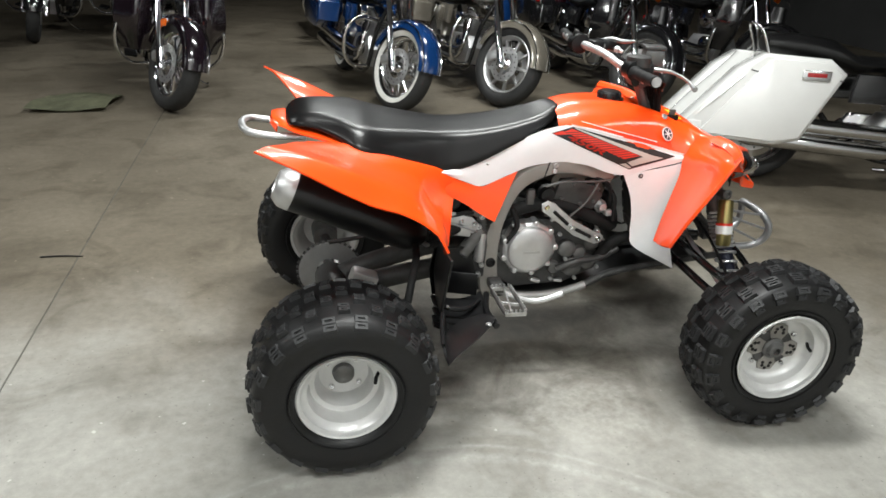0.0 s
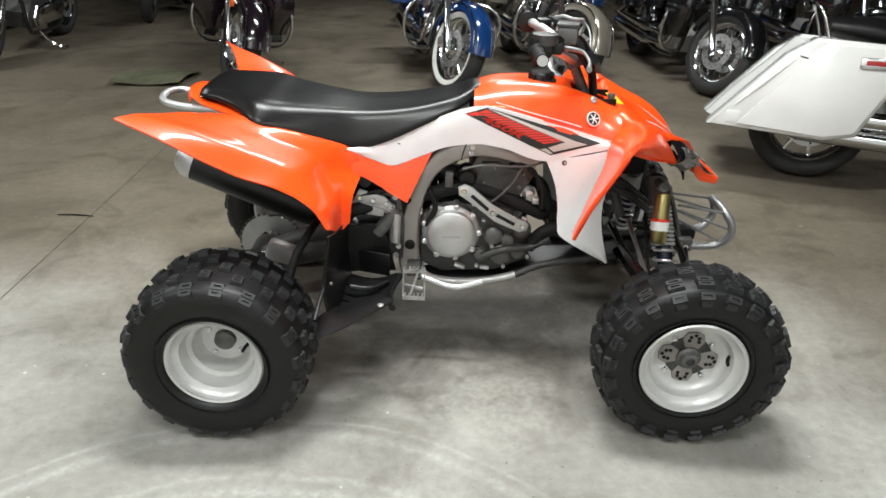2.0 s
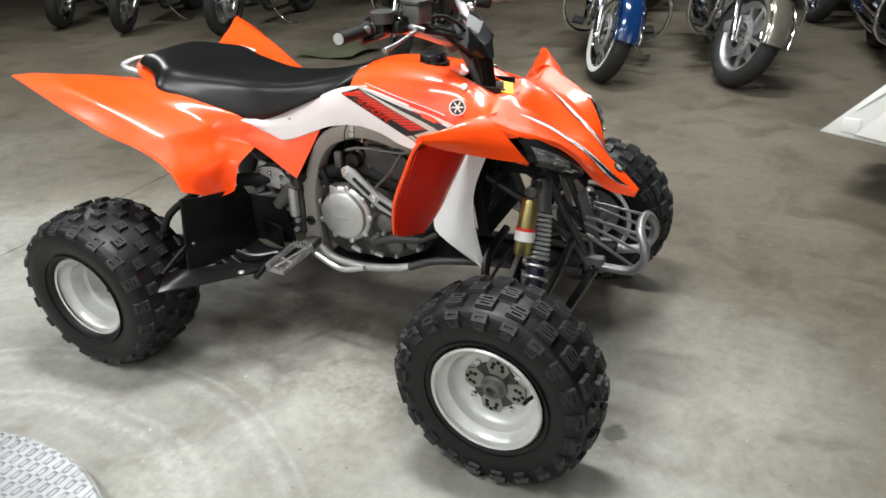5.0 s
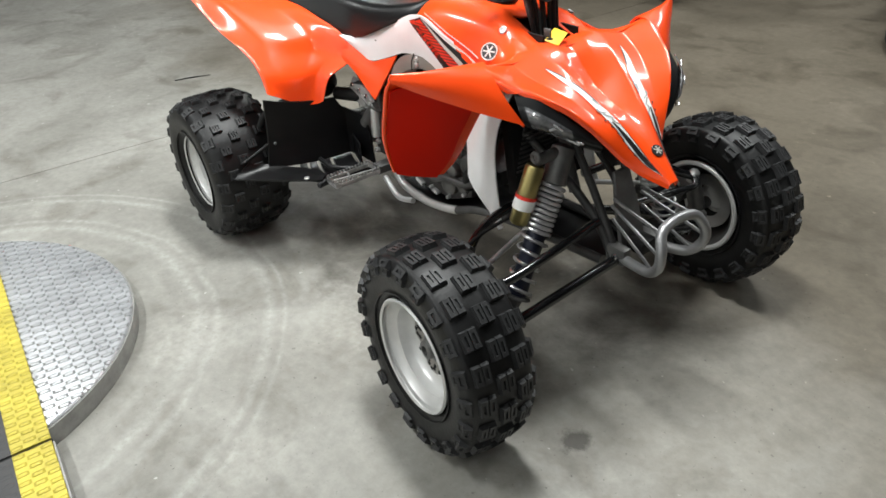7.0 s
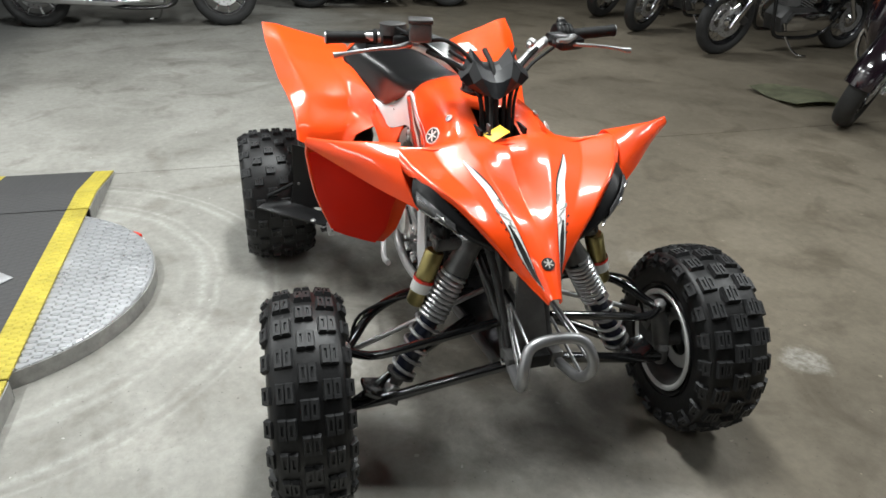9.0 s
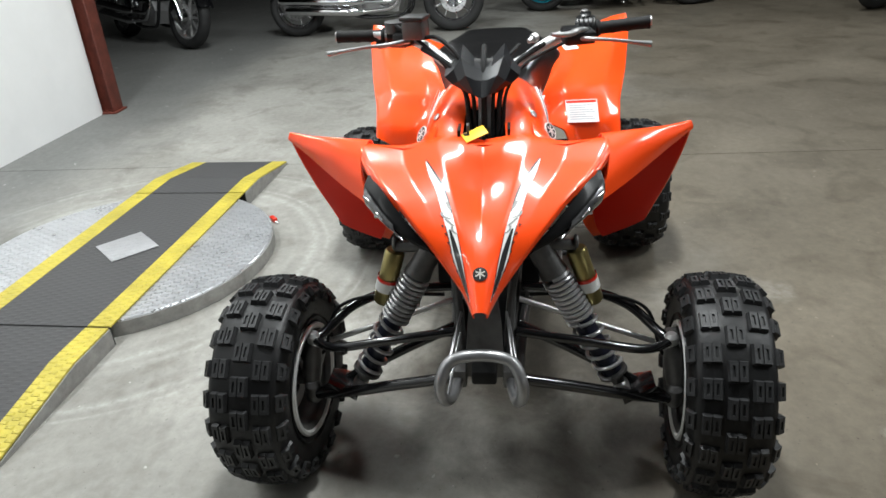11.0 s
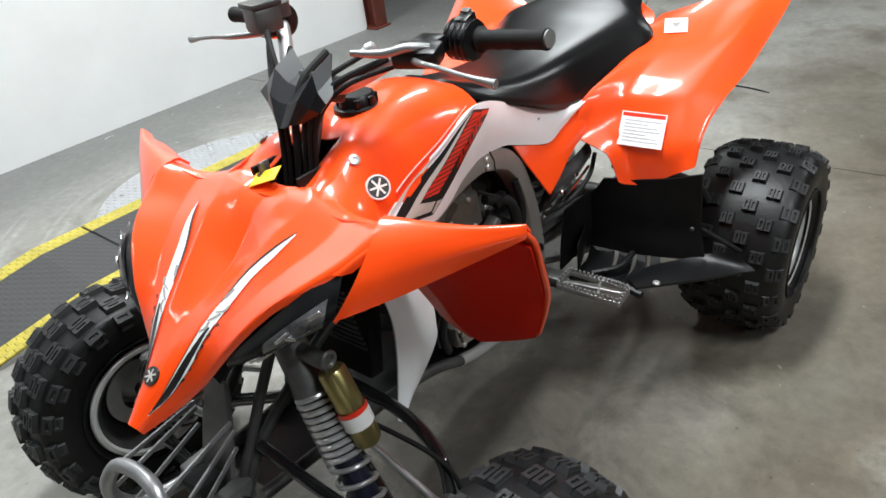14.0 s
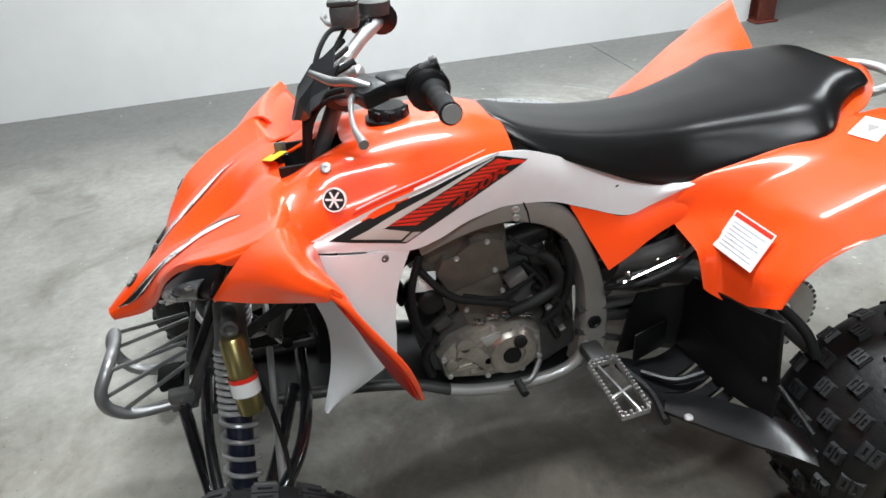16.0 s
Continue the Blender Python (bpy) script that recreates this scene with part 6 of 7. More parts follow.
for k in range(7):
    bolt(quad, (-0.182 + 0.010 * math.sin(k * 2.1), -0.145, 0.345 + 0.033 * k), (0, -1, 0), 0.009, 0.012, ALU, "linkage_nut")
part("linkage_plate", prism(bmesh.new(), [(-0.02, -0.11), (0.02, -0.11), (0.025, 0.0), (0.012, 0.12), (-0.015, 0.12), (-0.025, 0.0)], 0.02, pose(-0.18, -0.128, 0.44), 0.004), DARKGREY, quad)
part("master_cylinder", lathe(bmesh.new(), [(-0.05, 0.010), (-0.046, 0.016), (0.05, 0.016), (0.055, 0.010)], 14, aim((-0.182, -0.148, 0.44), (-0.178, -0.148, 0.6)), caps=True), ALU, quad)


# what shows through the gap between side panel and rear fender
def gap_parts(s):
    part("breather_cap", lathe(bmesh.new(), [(0, 0.030), (0.020, 0.030), (0.030, 0.022), (0.032, 0.0005)], 20, aim((-0.275, s * 0.105, 0.585), (-0.262, s * 0.30, 0.62))), BLACK, quad, "round black cap")
    part("cap_band", lathe(bmesh.new(), [(0.004, 0.0305), (0.004, 0.032), (0.009, 0.032), (0.009, 0.0305)], 20, aim((-0.275, s * 0.105, 0.585), (-0.262, s * 0.30, 0.62))), GREY, quad)
    part("mount_plate", prism(bmesh.new(), [(-0.06, -0.022), (0.05, -0.030), (0.062, 0.0), (0.03, 0.022), (-0.05, 0.026)], 0.012, pose(-0.248, s * 0.150, 0.530, 0, 14, 0), 0.004), SILVER, quad, "cast silver mounting plate")
    for dx, dz in ((-0.04, 0.012), (0.0, 0.004), (0.04, -0.006)):
        bolt(quad, (-0.248 + dx, s * 0.156, 0.530 + dz), (0, s, 0), 0.0075, 0.007, CHROME)
    part("link_rod", tube(bmesh.new(), [(-0.175, s * 0.150, 0.484), (-0.225, s * 0.160, 0.510), (-0.285, s * 0.160, 0.530)], 0.0035, 8, smooth=10), LEVER, quad, "bright link rod")
    part("clamp_block", box(bmesh.new(), (0.038, 0.03, 0.034), pose(-0.200, s * 0.135, 0.560, 0, 20, 0), 0.006), GREY, quad)
    part("hose", tube(bmesh.new(), [(-0.19, s * 0.13, 0.545), (-0.225, s * 0.150, 0.560), (-0.285, s * 0.150, 0.548)], 0.007, 8, smooth=12), MATTBLACK, quad)


both(gap_parts)


# foot pegs and heel guards
PEG = material("peg_metal", (0.5, 0.495, 0.49), 0.36, 0.8, vary=0.35, scale=40, rough_vary=0.12)


def foot(s):
    peg = node("foot_peg", quad, label="toothed bare metal foot peg")
    out = [(-0.155, 0.205), (-0.090, 0.205), (-0.088, 0.366), (-0.150, 0.363)]
    for a, b in zip(out, out[1:] + out[:1]):
        bm = bmesh.new()
        ln = math.hypot(b[0] - a[0], b[1] - a[1])
        box(bm, (0.0035, ln, 0.013), aim((a[0], s * a[1], 0.318), (b[0], s * b[1], 0.318)) @ pose(0, ln / 2, 0), 0.001)
        n = int(ln / 0.011)
        for k in range(n):
            box(bm, (0.005, 0.005, 0.008), aim((a[0], s * a[1], 0.318), (b[0], s * b[1], 0.318)) @ pose(0, ln * (k + 0.5) / n, 0.012))
        part("peg_side", bm, PEG, peg)
    part("peg_bridge", box(bmesh.new(), (0.006, 0.155, 0.010), pose(-0.121, s * 0.288, 0.318, 0, 0, s * 8), 0.002), PEG, peg)
    part("peg_bridge", box(bmesh.new(), (0.058, 0.007, 0.010), pose(-0.121, s * 0.300, 0.318, 0, 0, s * 20), 0.002), PEG, peg)
    part("peg_mount", box(bmesh.new(), (0.045, 0.07, 0.030), pose(-0.125, s * 0.168, 0.312), 0.008), DARKGREY, peg)
    hg = node("heel_guard", quad, label="black plastic heel guard ahead of the rear wheel")
    net = [
        [(-0.180, 0.366, 0.306), (-0.192, 0.350, 0.308), (-0.207, 0.334, 0.306)],
        [(-0.222, 0.420, 0.308), (-0.250, 0.390, 0.311), (-0.275, 0.358, 0.309)],
        [(-0.285, 0.492, 0.308), (-0.310, 0.455, 0.313), (-0.332, 0.415, 0.313)],
        [(-0.342, 0.548, 0.308), (-0.358, 0.515, 0.318), (-0.364, 0.478, 0.332)],
        [(-0.366, 0.580, 0.310), (-0.372, 0.556, 0.324), (-0.374, 0.525, 0.345)],
    ]
    part("foot_tray", sheet(bmesh.new(), flip(net, s), 18, 10, 0.2), BLACK, hg, thick=0.007)
    wall = [
        [(-0.322, 0.175, 0.300), (-0.330, 0.280, 0.298), (-0.336, 0.400, 0.312), (-0.352, 0.462, 0.322)],
        [(-0.330, 0.175, 0.380), (-0.340, 0.280, 0.385), (-0.352, 0.400, 0.390), (-0.362, 0.446, 0.392)],
        [(-0.325, 0.180, 0.450), (-0.334, 0.280, 0.460), (-0.344, 0.380, 0.470), (-0.352, 0.445, 0.470)],
        [(-0.318, 0.215, 0.505), (-0.326, 0.280, 0.510), (-0.336, 0.380, 0.528), (-0.342, 0.445, 0.548)],
    ]
    part("guard_wall", sheet(bmesh.new(), flip(wall, s), 16, 16, 0.6), BLACK, hg, thick=0.006)
    part("wall_edge", tube(bmesh.new(), [(x, s * y, z) for x, y, z in ((-0.352, 0.462, 0.322), (-0.362, 0.446, 0.392), (-0.352, 0.445, 0.470), (-0.342, 0.445, 0.548))], 0.004, 8, smooth=14), BLACK, hg)
    part("tray_stay", tube(bmesh.new(), [(-0.362, s * 0.450, 0.394), (-0.370, s * 0.490, 0.372), (-0.376, s * 0.540, 0.348)], 0.006, 8, smooth=10), BLACK, hg)
    inner = [
        [(-0.180, 0.165, 0.300), (-0.26, 0.165, 0.300), (-0.335, 0.178, 0.300)],
        [(-0.200, 0.160, 0.380), (-0.27, 0.162, 0.380), (-0.345, 0.178, 0.380)],
        [(-0.220, 0.160, 0.450), (-0.28, 0.162, 0.450), (-0.335, 0.180, 0.460)],
    ]
    part("inner_wall", sheet(bmesh.new(), flip(inner, s), 8, 8), BLACK, hg, thick=0.006)
    # footwell floor, a dished dark pan with curved slots
    for ya, yb, x0 in ((0.168, 0.238, -0.175), (0.246, 0.284, -0.185), (0.292, 0.318, -0.195), (0.326, 0.352, -0.20)):
        pan = [[(x0 - 0.150 * k / 5 - 0.012 * (k / 5) ** 2, y + 0.022 * math.sin(math.pi * k / 5), 0.290 - 0.010 * math.sin(math.pi * k / 5)) for y in (ya, (ya + yb) / 2, yb)] for k in range(6)]
        part("tray_floor", sheet(bmesh.new(), flip(pan, s), 12, 6), BLACK, hg, thick=0.008)
    part("tray_lip", tube(bmesh.new(), [(-0.20, s * 0.24, 0.30), (-0.25, s * 0.29, 0.304), (-0.31, s * 0.30, 0.315)], 0.008, 8, smooth=10), BLACK, hg)
    part("well_panel", box(bmesh.new(), (0.10, 0.006, 0.075), pose(-0.245, s * 0.190, 0.338, 0, 0, s * 18), 0.003), BLACK, hg)
    part("tray_rail", tube(bmesh.new(), [(-0.165, s * 0.20, 0.300), (-0.19, s * 0.30, 0.298), (-0.18, s * 0.38, 0.292)], 0.010, 8, smooth=10), BLACK, hg)
    bolt(hg, (-0.212, s * 0.402, 0.313), (0, 0, 1), 0.009, 0.005, ALU)
    bolt(hg, (-0.346, s * 0.432, 0.400), (1, 0, 0), 0.005, 0.006, GREY)
    part("guard_tube", tube(bmesh.new(), [(-0.40, s * 0.20, 0.505), (-0.415, s * 0.32, 0.500), (-0.44, s * 0.40, 0.470), (-0.455, s * 0.43, 0.42)], 0.011, 10, smooth=16), MATTBLACK, hg)


both(foot)
part("shift_lever", tube(bmesh.new(), [(0.0, 0.155, 0.325), (0.03, 0.180, 0.300), (0.062, 0.190, 0.302)], 0.006, 8, smooth=10), GREY, quad)
part("shift_toe", rod(bmesh.new(), (0.062, 0.180, 0.302), (0.060, 0.222, 0.300), 0.009, 10), MATTBLACK, quad)
part("brake_pedal", tube(bmesh.new(), [(-0.10, -0.18, 0.285), (0.0, -0.20, 0.262), (0.09, -0.205, 0.285)], 0.009, 8, smooth=12), ALU, quad)


# graphics, thin films on the panels -------------------------------
def film(name, outline, s, mat, up=0.0045, parent=None, label="", cuts=10):
    """A flat print of that outline laid on the side panel's skin."""
    bm = bmesh.new()
    n = len(outline)
    if n == 4:
        a, b, c, d = [np.array(p) for p in outline]
        rows = []
        for i in range(cuts + 1):
            t = i / cuts
            row = []
            for j in range(5):
                u = j / 4
                q = (a * (1 - t) + b * t) * (1 - u) + (d * (1 - t) + c * t) * u
                row.append((q[0], s * (skin(q[0], q[1]) + up + over_panel(q[0], q[1])), q[1]))
            rows.append(row)
        grid(bm, rows)
    else:
        bm.faces.new([bm.verts.new((x, s * (skin(x, z) + up + over_panel(x, z)), z)) for x, z in outline])
    return part(name, bm, mat, parent or quad, label)


def over_panel(x, z):
    """How far prints stand off the skin: the panel's bulge, and the tank cover above its edge."""
    tops, lows = np.array(WT)[::-1], np.array(WB)[::-1]
    zt, zb = np.interp(x, tops[:, 0], tops[:, 1]), np.interp(x, lows[:, 0], lows[:, 1])
    t = (zt - z) / max(zt - zb, 1e-4)
    return max(0.006 * math.sin(math.pi * t) if 0 < t < 1 else 0.0, min(1.0, max(0.0, (0.012 - (zt - z)) / 0.016)) * 0.0045)


def decals(s):
    tip, low, far, top = (0.410, 0.735), (0.272, 0.689), (0.020, 0.798), (0.083, 0.819)
    d = film("decal_field", [tip, top, far, low], s, BLACKPRINT, 0.0062, label="black, grey and red printed side decal", cuts=24)

    def spot(u, v):
        """A place of the field: u from its tip to the far end, v from its upper to its lower edge."""
        a = [tip[k] * (1 - u) + top[k] * u for k in (0, 1)]
        b = [low[k] * (1 - u) + far[k] * u for k in (0, 1)]
        return tuple(a[k] * (1 - v) + b[k] * v for k in (0, 1))

    def patch(name, corners, mat, up, cuts=10):
        return film(name, [spot(*c) for c in corners], s, mat, up, d, cuts=cuts)

    patch("decal_patch", [(0.035, 0.20), (0.158, 0.25), (0.140, 0.80), (0.045, 0.86)], PALEPRINT, 0.0070)
    patch("decal_band", [(0.10, 0.24), (0.985, 0.02), (0.96, 0.10), (0.159, 0.40)], PALEPRINT, 0.0070, 24)
    patch("decal_foot", [(0.022, 0.91), (0.135, 0.85), (0.145, 0.965), (0.022, 0.975)], PALEPRINT, 0.0070)
    # red ground broken by fine black slashes, with the model number along its foot
    patch("decal_ground", [(0.185, 0.40), (0.972, 0.17), (0.965, 0.58), (0.215, 0.74)], RED, 0.0070, 24)
    patch("decal_ground", [(0.90, 0.62), (0.985, 0.55), (0.99, 0.97), (0.955, 0.97)], RED, 0.0070, 6)
    for k in range(13):
        u = 0.195 + 0.056 * k
        patch("decal_slash", [(u, 0.40 - 0.016 * k), (u + 0.070, 0.745 - 0.011 * k), (u + 0.085, 0.745 - 0.011 * k), (u + 0.015, 0.395 - 0.016 * k)], BLACKPRINT, 0.0075, 6)
    film("white_stripe", [(0.440, 0.7415), (0.076, 0.8270), (0.083, 0.8205), (0.418, 0.7360)], s, WHITEPRINT, 0.0060, cuts=24)
    film("pinstripe", [(0.352, 0.7760), (0.105, 0.8370), (0.108, 0.8340), (0.354, 0.7730)], s, WHITEPRINT, 0.0062, cuts=20)
    film("pinstripe", [(0.360, 0.7690), (0.150, 0.8200), (0.152, 0.8165), (0.360, 0.7650)], s, RED, 0.0062, cuts=20)
    # model number in the built-in letters
    cu = bpy.data.curves.new("model_number", "FONT")
    cu.body, cu.size, cu.align_x, cu.align_y, cu.extrude, cu.offset, cu.shear = "450R", 0.0225, "CENTER", "CENTER", 0.0004, 0.0007, 0.3
    tmp = bpy.data.objects.new("model_number", cu)
    scene.collection.objects.link(tmp)
    me = bpy.data.meshes.new_from_object(tmp.evaluated_get(bpy.context.evaluated_depsgraph_get()))
    bpy.data.objects.remove(tmp)
    slope = math.atan2(-0.109, 0.252)
    ux = -1 if s > 0 else 1
    cx, cz = spot(0.655, 0.80)
    for v in me.vertices:
        a, b = v.co.x * 2.65 * ux, v.co.y
        x, z = cx + a * math.cos(slope) - b * math.sin(slope), cz + a * math.sin(slope) + b * math.cos(slope)
        v.co = (x, s * (skin(x, z) + 0.0082 + over_panel(x, z)), z)
    me.materials.clear()
    me.materials.append(RED)
    ob = new("model_number", me)
    ob.parent = d
    tagged(ob, "red model number")
    # round emblem: dark disc, pale rim and three crossed bars
    e = Vector((0.386, s * 0.1545, 0.796))
    em = aim(e, e + Vector((0.35, s * 0.8, 0.48)))
    badge = part("badge", lathe(bmesh.new(), [(0, 0.022), (0.003, 0.0215), (0.0035, 0.0195), (0.0028, 0.0185), (0.0028, 0.0004)], 30, em), WHITEPRINT, quad, "round black and silver badge")
    part("badge_face", lathe(bmesh.new(), [(0.0030, 0.0185), (0.0034, 0.018), (0.0034, 0.0004)], 30, em), BLACKPRINT, badge)
    for k in range(3):
        part("badge_bar", box(bmesh.new(), (0.0035, 0.001, 0.031), em @ pose(0, 0.0040, 0) @ Matrix.Rotation(radians(60 * k + 30), 4, "Y")), WHITEPRINT, badge)


both(decals)
# nose badge and cowl decals
em = aim(Vector((0.783, 0, 0.6245)), Vector((0.783, 0, 0.6245)) + Vector((0.62, 0, 0.78)))
badge = part("badge", lathe(bmesh.new(), [(0, 0.0155), (0.003, 0.015), (0.0035, 0.0004)], 26, em), BLACKPRINT, quad, "round black badge on the nose")
for k in range(3):
    part("badge_bar", box(bmesh.new(), (0.0028, 0.001, 0.022), em @ pose(0, 0.0042, 0) @ Matrix.Rotation(radians(60 * k), 4, "Y")), PALEPRINT, badge)
COWL_NET = net_of(COWL[:9], 40, 23, 0.85, 0.25)


def on_cowl(u, v, up=0.004):
    """A place on the cowl: u from nose to rear, v from middle to edge, both 0 to 1."""
    i, k = min(u * 39, 38.999), min(v * 22, 21.999)
    a, b = int(i), int(k)
    f, g = i - a, k - b
    p = [Vector(COWL_NET[a + da][b + db]) for da in (0, 1) for db in (0, 1)]
    q = (p[0] * (1 - g) + p[1] * g) * (1 - f) + (p[2] * (1 - g) + p[3] * g) * f
    n = (p[2] - p[0]).cross(p[1] - p[0]).normalized()
    if n.z < 0:
        n = -n
    return q + n * up


def cowl_print(name, pts, s, mat, up, parent, label=""):
    """A strip along the cowl given by (u, v from, v to)."""
    bm = bmesh.new()
    rows = []
    for u, va, vb in [tuple(p) for p in spline(pts, 26)]:
        rows.append([(q.x, s * q.y, q.z) for q in (on_cowl(u, va + (vb - va) * k / 3, up) for k in range(4))])
    grid(bm, rows)
    return part(name, bm, mat, parent, label)


def nose_decals(s):
    d = cowl_print("nose_decal", [(0.06, 0.445, 0.465), (0.11, 0.42, 0.52), (0.19, 0.41, 0.585), (0.30, 0.41, 0.60), (0.42, 0.42, 0.575), (0.53, 0.42, 0.55), (0.65, 0.425, 0.525), (0.75, 0.45, 0.52), (0.86, 0.485, 0.495)], s, WHITEPRINT, 0.0040, quad, "white and black striped nose decal")
    cowl_print("decal_core", [(0.065, 0.445, 0.465), (0.12, 0.425, 0.51), (0.19, 0.435, 0.56), (0.29, 0.45, 0.565), (0.36, 0.48, 0.56), (0.43, 0.515, 0.54)], s, BLACKPRINT, 0.0046, d)
    cowl_print("decal_line", [(0.52, 0.415, 0.43), (0.65, 0.42, 0.44), (0.75, 0.445, 0.465), (0.87, 0.482, 0.49)], s, BLACKPRINT, 0.0046, d)
    cowl_print("decal_line", [(0.09, 0.425, 0.435), (0.19, 0.405, 0.42), (0.30, 0.405, 0.42), (0.40, 0.415, 0.425)], s, BLACKPRINT, 0.0046, d)
    cowl_print("decal_line", [(0.12, 0.52, 0.53), (0.19, 0.578, 0.59), (0.30, 0.594, 0.606), (0.45, 0.565, 0.573)], s, BLACKPRINT, 0.0046, d)
    for u, va, vb, e in ((0.40, 0.41, 0.49, 0.02), (0.445, 0.43, 0.55, -0.015), (0.485, 0.45, 0.57, 0.02), (0.54, 0.42, 0.47, -0.02)):
        cowl_print("decal_bar", [(u, va, va + 0.03), (u + 0.02, (va + vb) / 2 + e, (va + vb) / 2 + e + 0.035), (u + 0.045, vb - 0.03, vb)], s, GREYPRINT, 0.0048, d)
    for k in range(6):
        u = 0.22 + 0.045 * k
        cowl_print("decal_tooth", [(u, 0.598, 0.606), (u + 0.012, 0.595, 0.63), (u + 0.016, 0.594, 0.606)], s, BLACKPRINT, 0.0046, d)


both(nose_decals)


REAR_NET = [[Vector(p) for p in r] for r in net_of(REAR, 61, 41, 0.45)]


def on_rear(x, y, z):
    """The place of the fender's front face nearest to a point, and its normal."""
    best = min(((REAR_NET[i][k] - Vector((x, y, z))).length, i, k) for i in range(1, 40) for k in range(1, 39))
    i, k = best[1:]
    n = (REAR_NET[i + 1][k] - REAR_NET[i - 1][k]).cross(REAR_NET[i][k + 1] - REAR_NET[i][k - 1]).normalized()
    return REAR_NET[i][k], n if n.x > 0 else -n


def sticker(s):
    """Warning label on the front face of the rear fender: paper, red header and rows of print."""
    a, b, c = Vector((-0.383, 0.237, 0.656)), Vector((-0.390, 0.345, 0.655)), Vector((-0.336, 0.243, 0.590))
    n = (c - a).cross(b - a).normalized()
    n = n if n.x > 0 else -n
    lift0 = max(n.dot(on_rear(*(a + (b - a) * u + (c - a) * v))[0] - a) for u in (0, 0.5, 1) for v in (0, 0.5, 1))

    def put(name, u0, u1, v0, v1, up, mat, parent, label=""):
        rows = []
        for lift in (up - 0.0006, up):
            rows.append([(p.x, s * p.y, p.z) for p in (a + (b - a) * u + (c - a) * v + n * (lift0 + 0.0035 + lift) for u, v in ((u0, v0), (u1, v0), (u1, v1), (u0, v1)))])
        return part(name, grid(bmesh.new(), rows, closed=True, caps=True), mat, parent, label)

    p = put("warning_label", 0, 1, 0, 1, 0, WHITEPRINT, quad, "white warning label with a red header")
    put("label_header", 0.03, 0.97, 0.03, 0.14, 0.0006, RED, p)
    for k in range(7):
        put("label_line", 0.10, (0.90, 0.62, 0.84)[k % 3], 0.235 + 0.1 * k, 0.268 + 0.1 * k, 0.0006, LABELPRINT, p)


sticker(1)
best = min(((REAR_NET[i][k] - Vector((-0.612, 0.262, 0.81))).length, i, k) for i in range(30, 58) for k in range(2, 30))
i, k = best[1:]
n = (REAR_NET[i + 1][k] - REAR_NET[i - 1][k]).cross(REAR_NET[i][k + 1] - REAR_NET[i][k - 1]).normalized()
n = n if n.z > 0 else -n
lm = Matrix.Translation(REAR_NET[i][k] + n * 0.005) @ n.to_track_quat("Z", "Y").to_matrix().to_4x4()
st = part("tail_label", box(bmesh.new(), (0.055, 0.060, 0.0015), lm), WHITEPRINT, quad, "small white label with a grey mark")
part("label_mark", prism(bmesh.new(), [(-0.012, -0.010), (0.012, -0.010), (0, 0.012)], 0.001, lm @ pose(0, 0, 0.0014, 90)), GREYPRINT, st)

# ---- motorcycles parked round the quad: local x ahead, front axle over the origin ----
PAINTS = {
    "black": material("bike_black", (0.008, 0.008, 0.009), 0.12, coat=1.0, vary=0.2, scale=6),
    "blue": material("bike_blue", (0.006, 0.035, 0.13), 0.14, coat=1.0, vary=0.2, scale=6),
    "champagne": material("bike_champagne", (0.22, 0.20, 0.165), 0.2, 0.4, coat=1.0, vary=0.12, scale=8),
    "maroon": material("bike_maroon", (0.05, 0.006, 0.010), 0.14, coat=1.0, vary=0.2, scale=6),
    "white": material("bike_white", (0.78, 0.78, 0.76), 0.18, coat=1.0, vary=0.04, scale=6),
    "purple": material("bike_purple", (0.010, 0.006, 0.009), 0.14, coat=1.0, vary=0.2, scale=6),
    "teal": material("bike_teal", (0.02, 0.22, 0.30), 0.25, coat=0.6, vary=0.1, scale=6),
}
WHITEWALL = material("whitewall", (0.72, 0.71, 0.67), 0.55, vary=0.08, scale=20)
AMBER = material("amber_lens", (0.85, 0.16, 0.01), 0.2, coat=0.5)
REDLENS = material("red_lens", (0.35, 0.01, 0.01), 0.2, coat=0.5)
BIKETYRE = material("bike_tyre", (0.022, 0.022, 0.022), 0.7, vary=0.3, scale=20, bump=0.3, bump_scale=120)


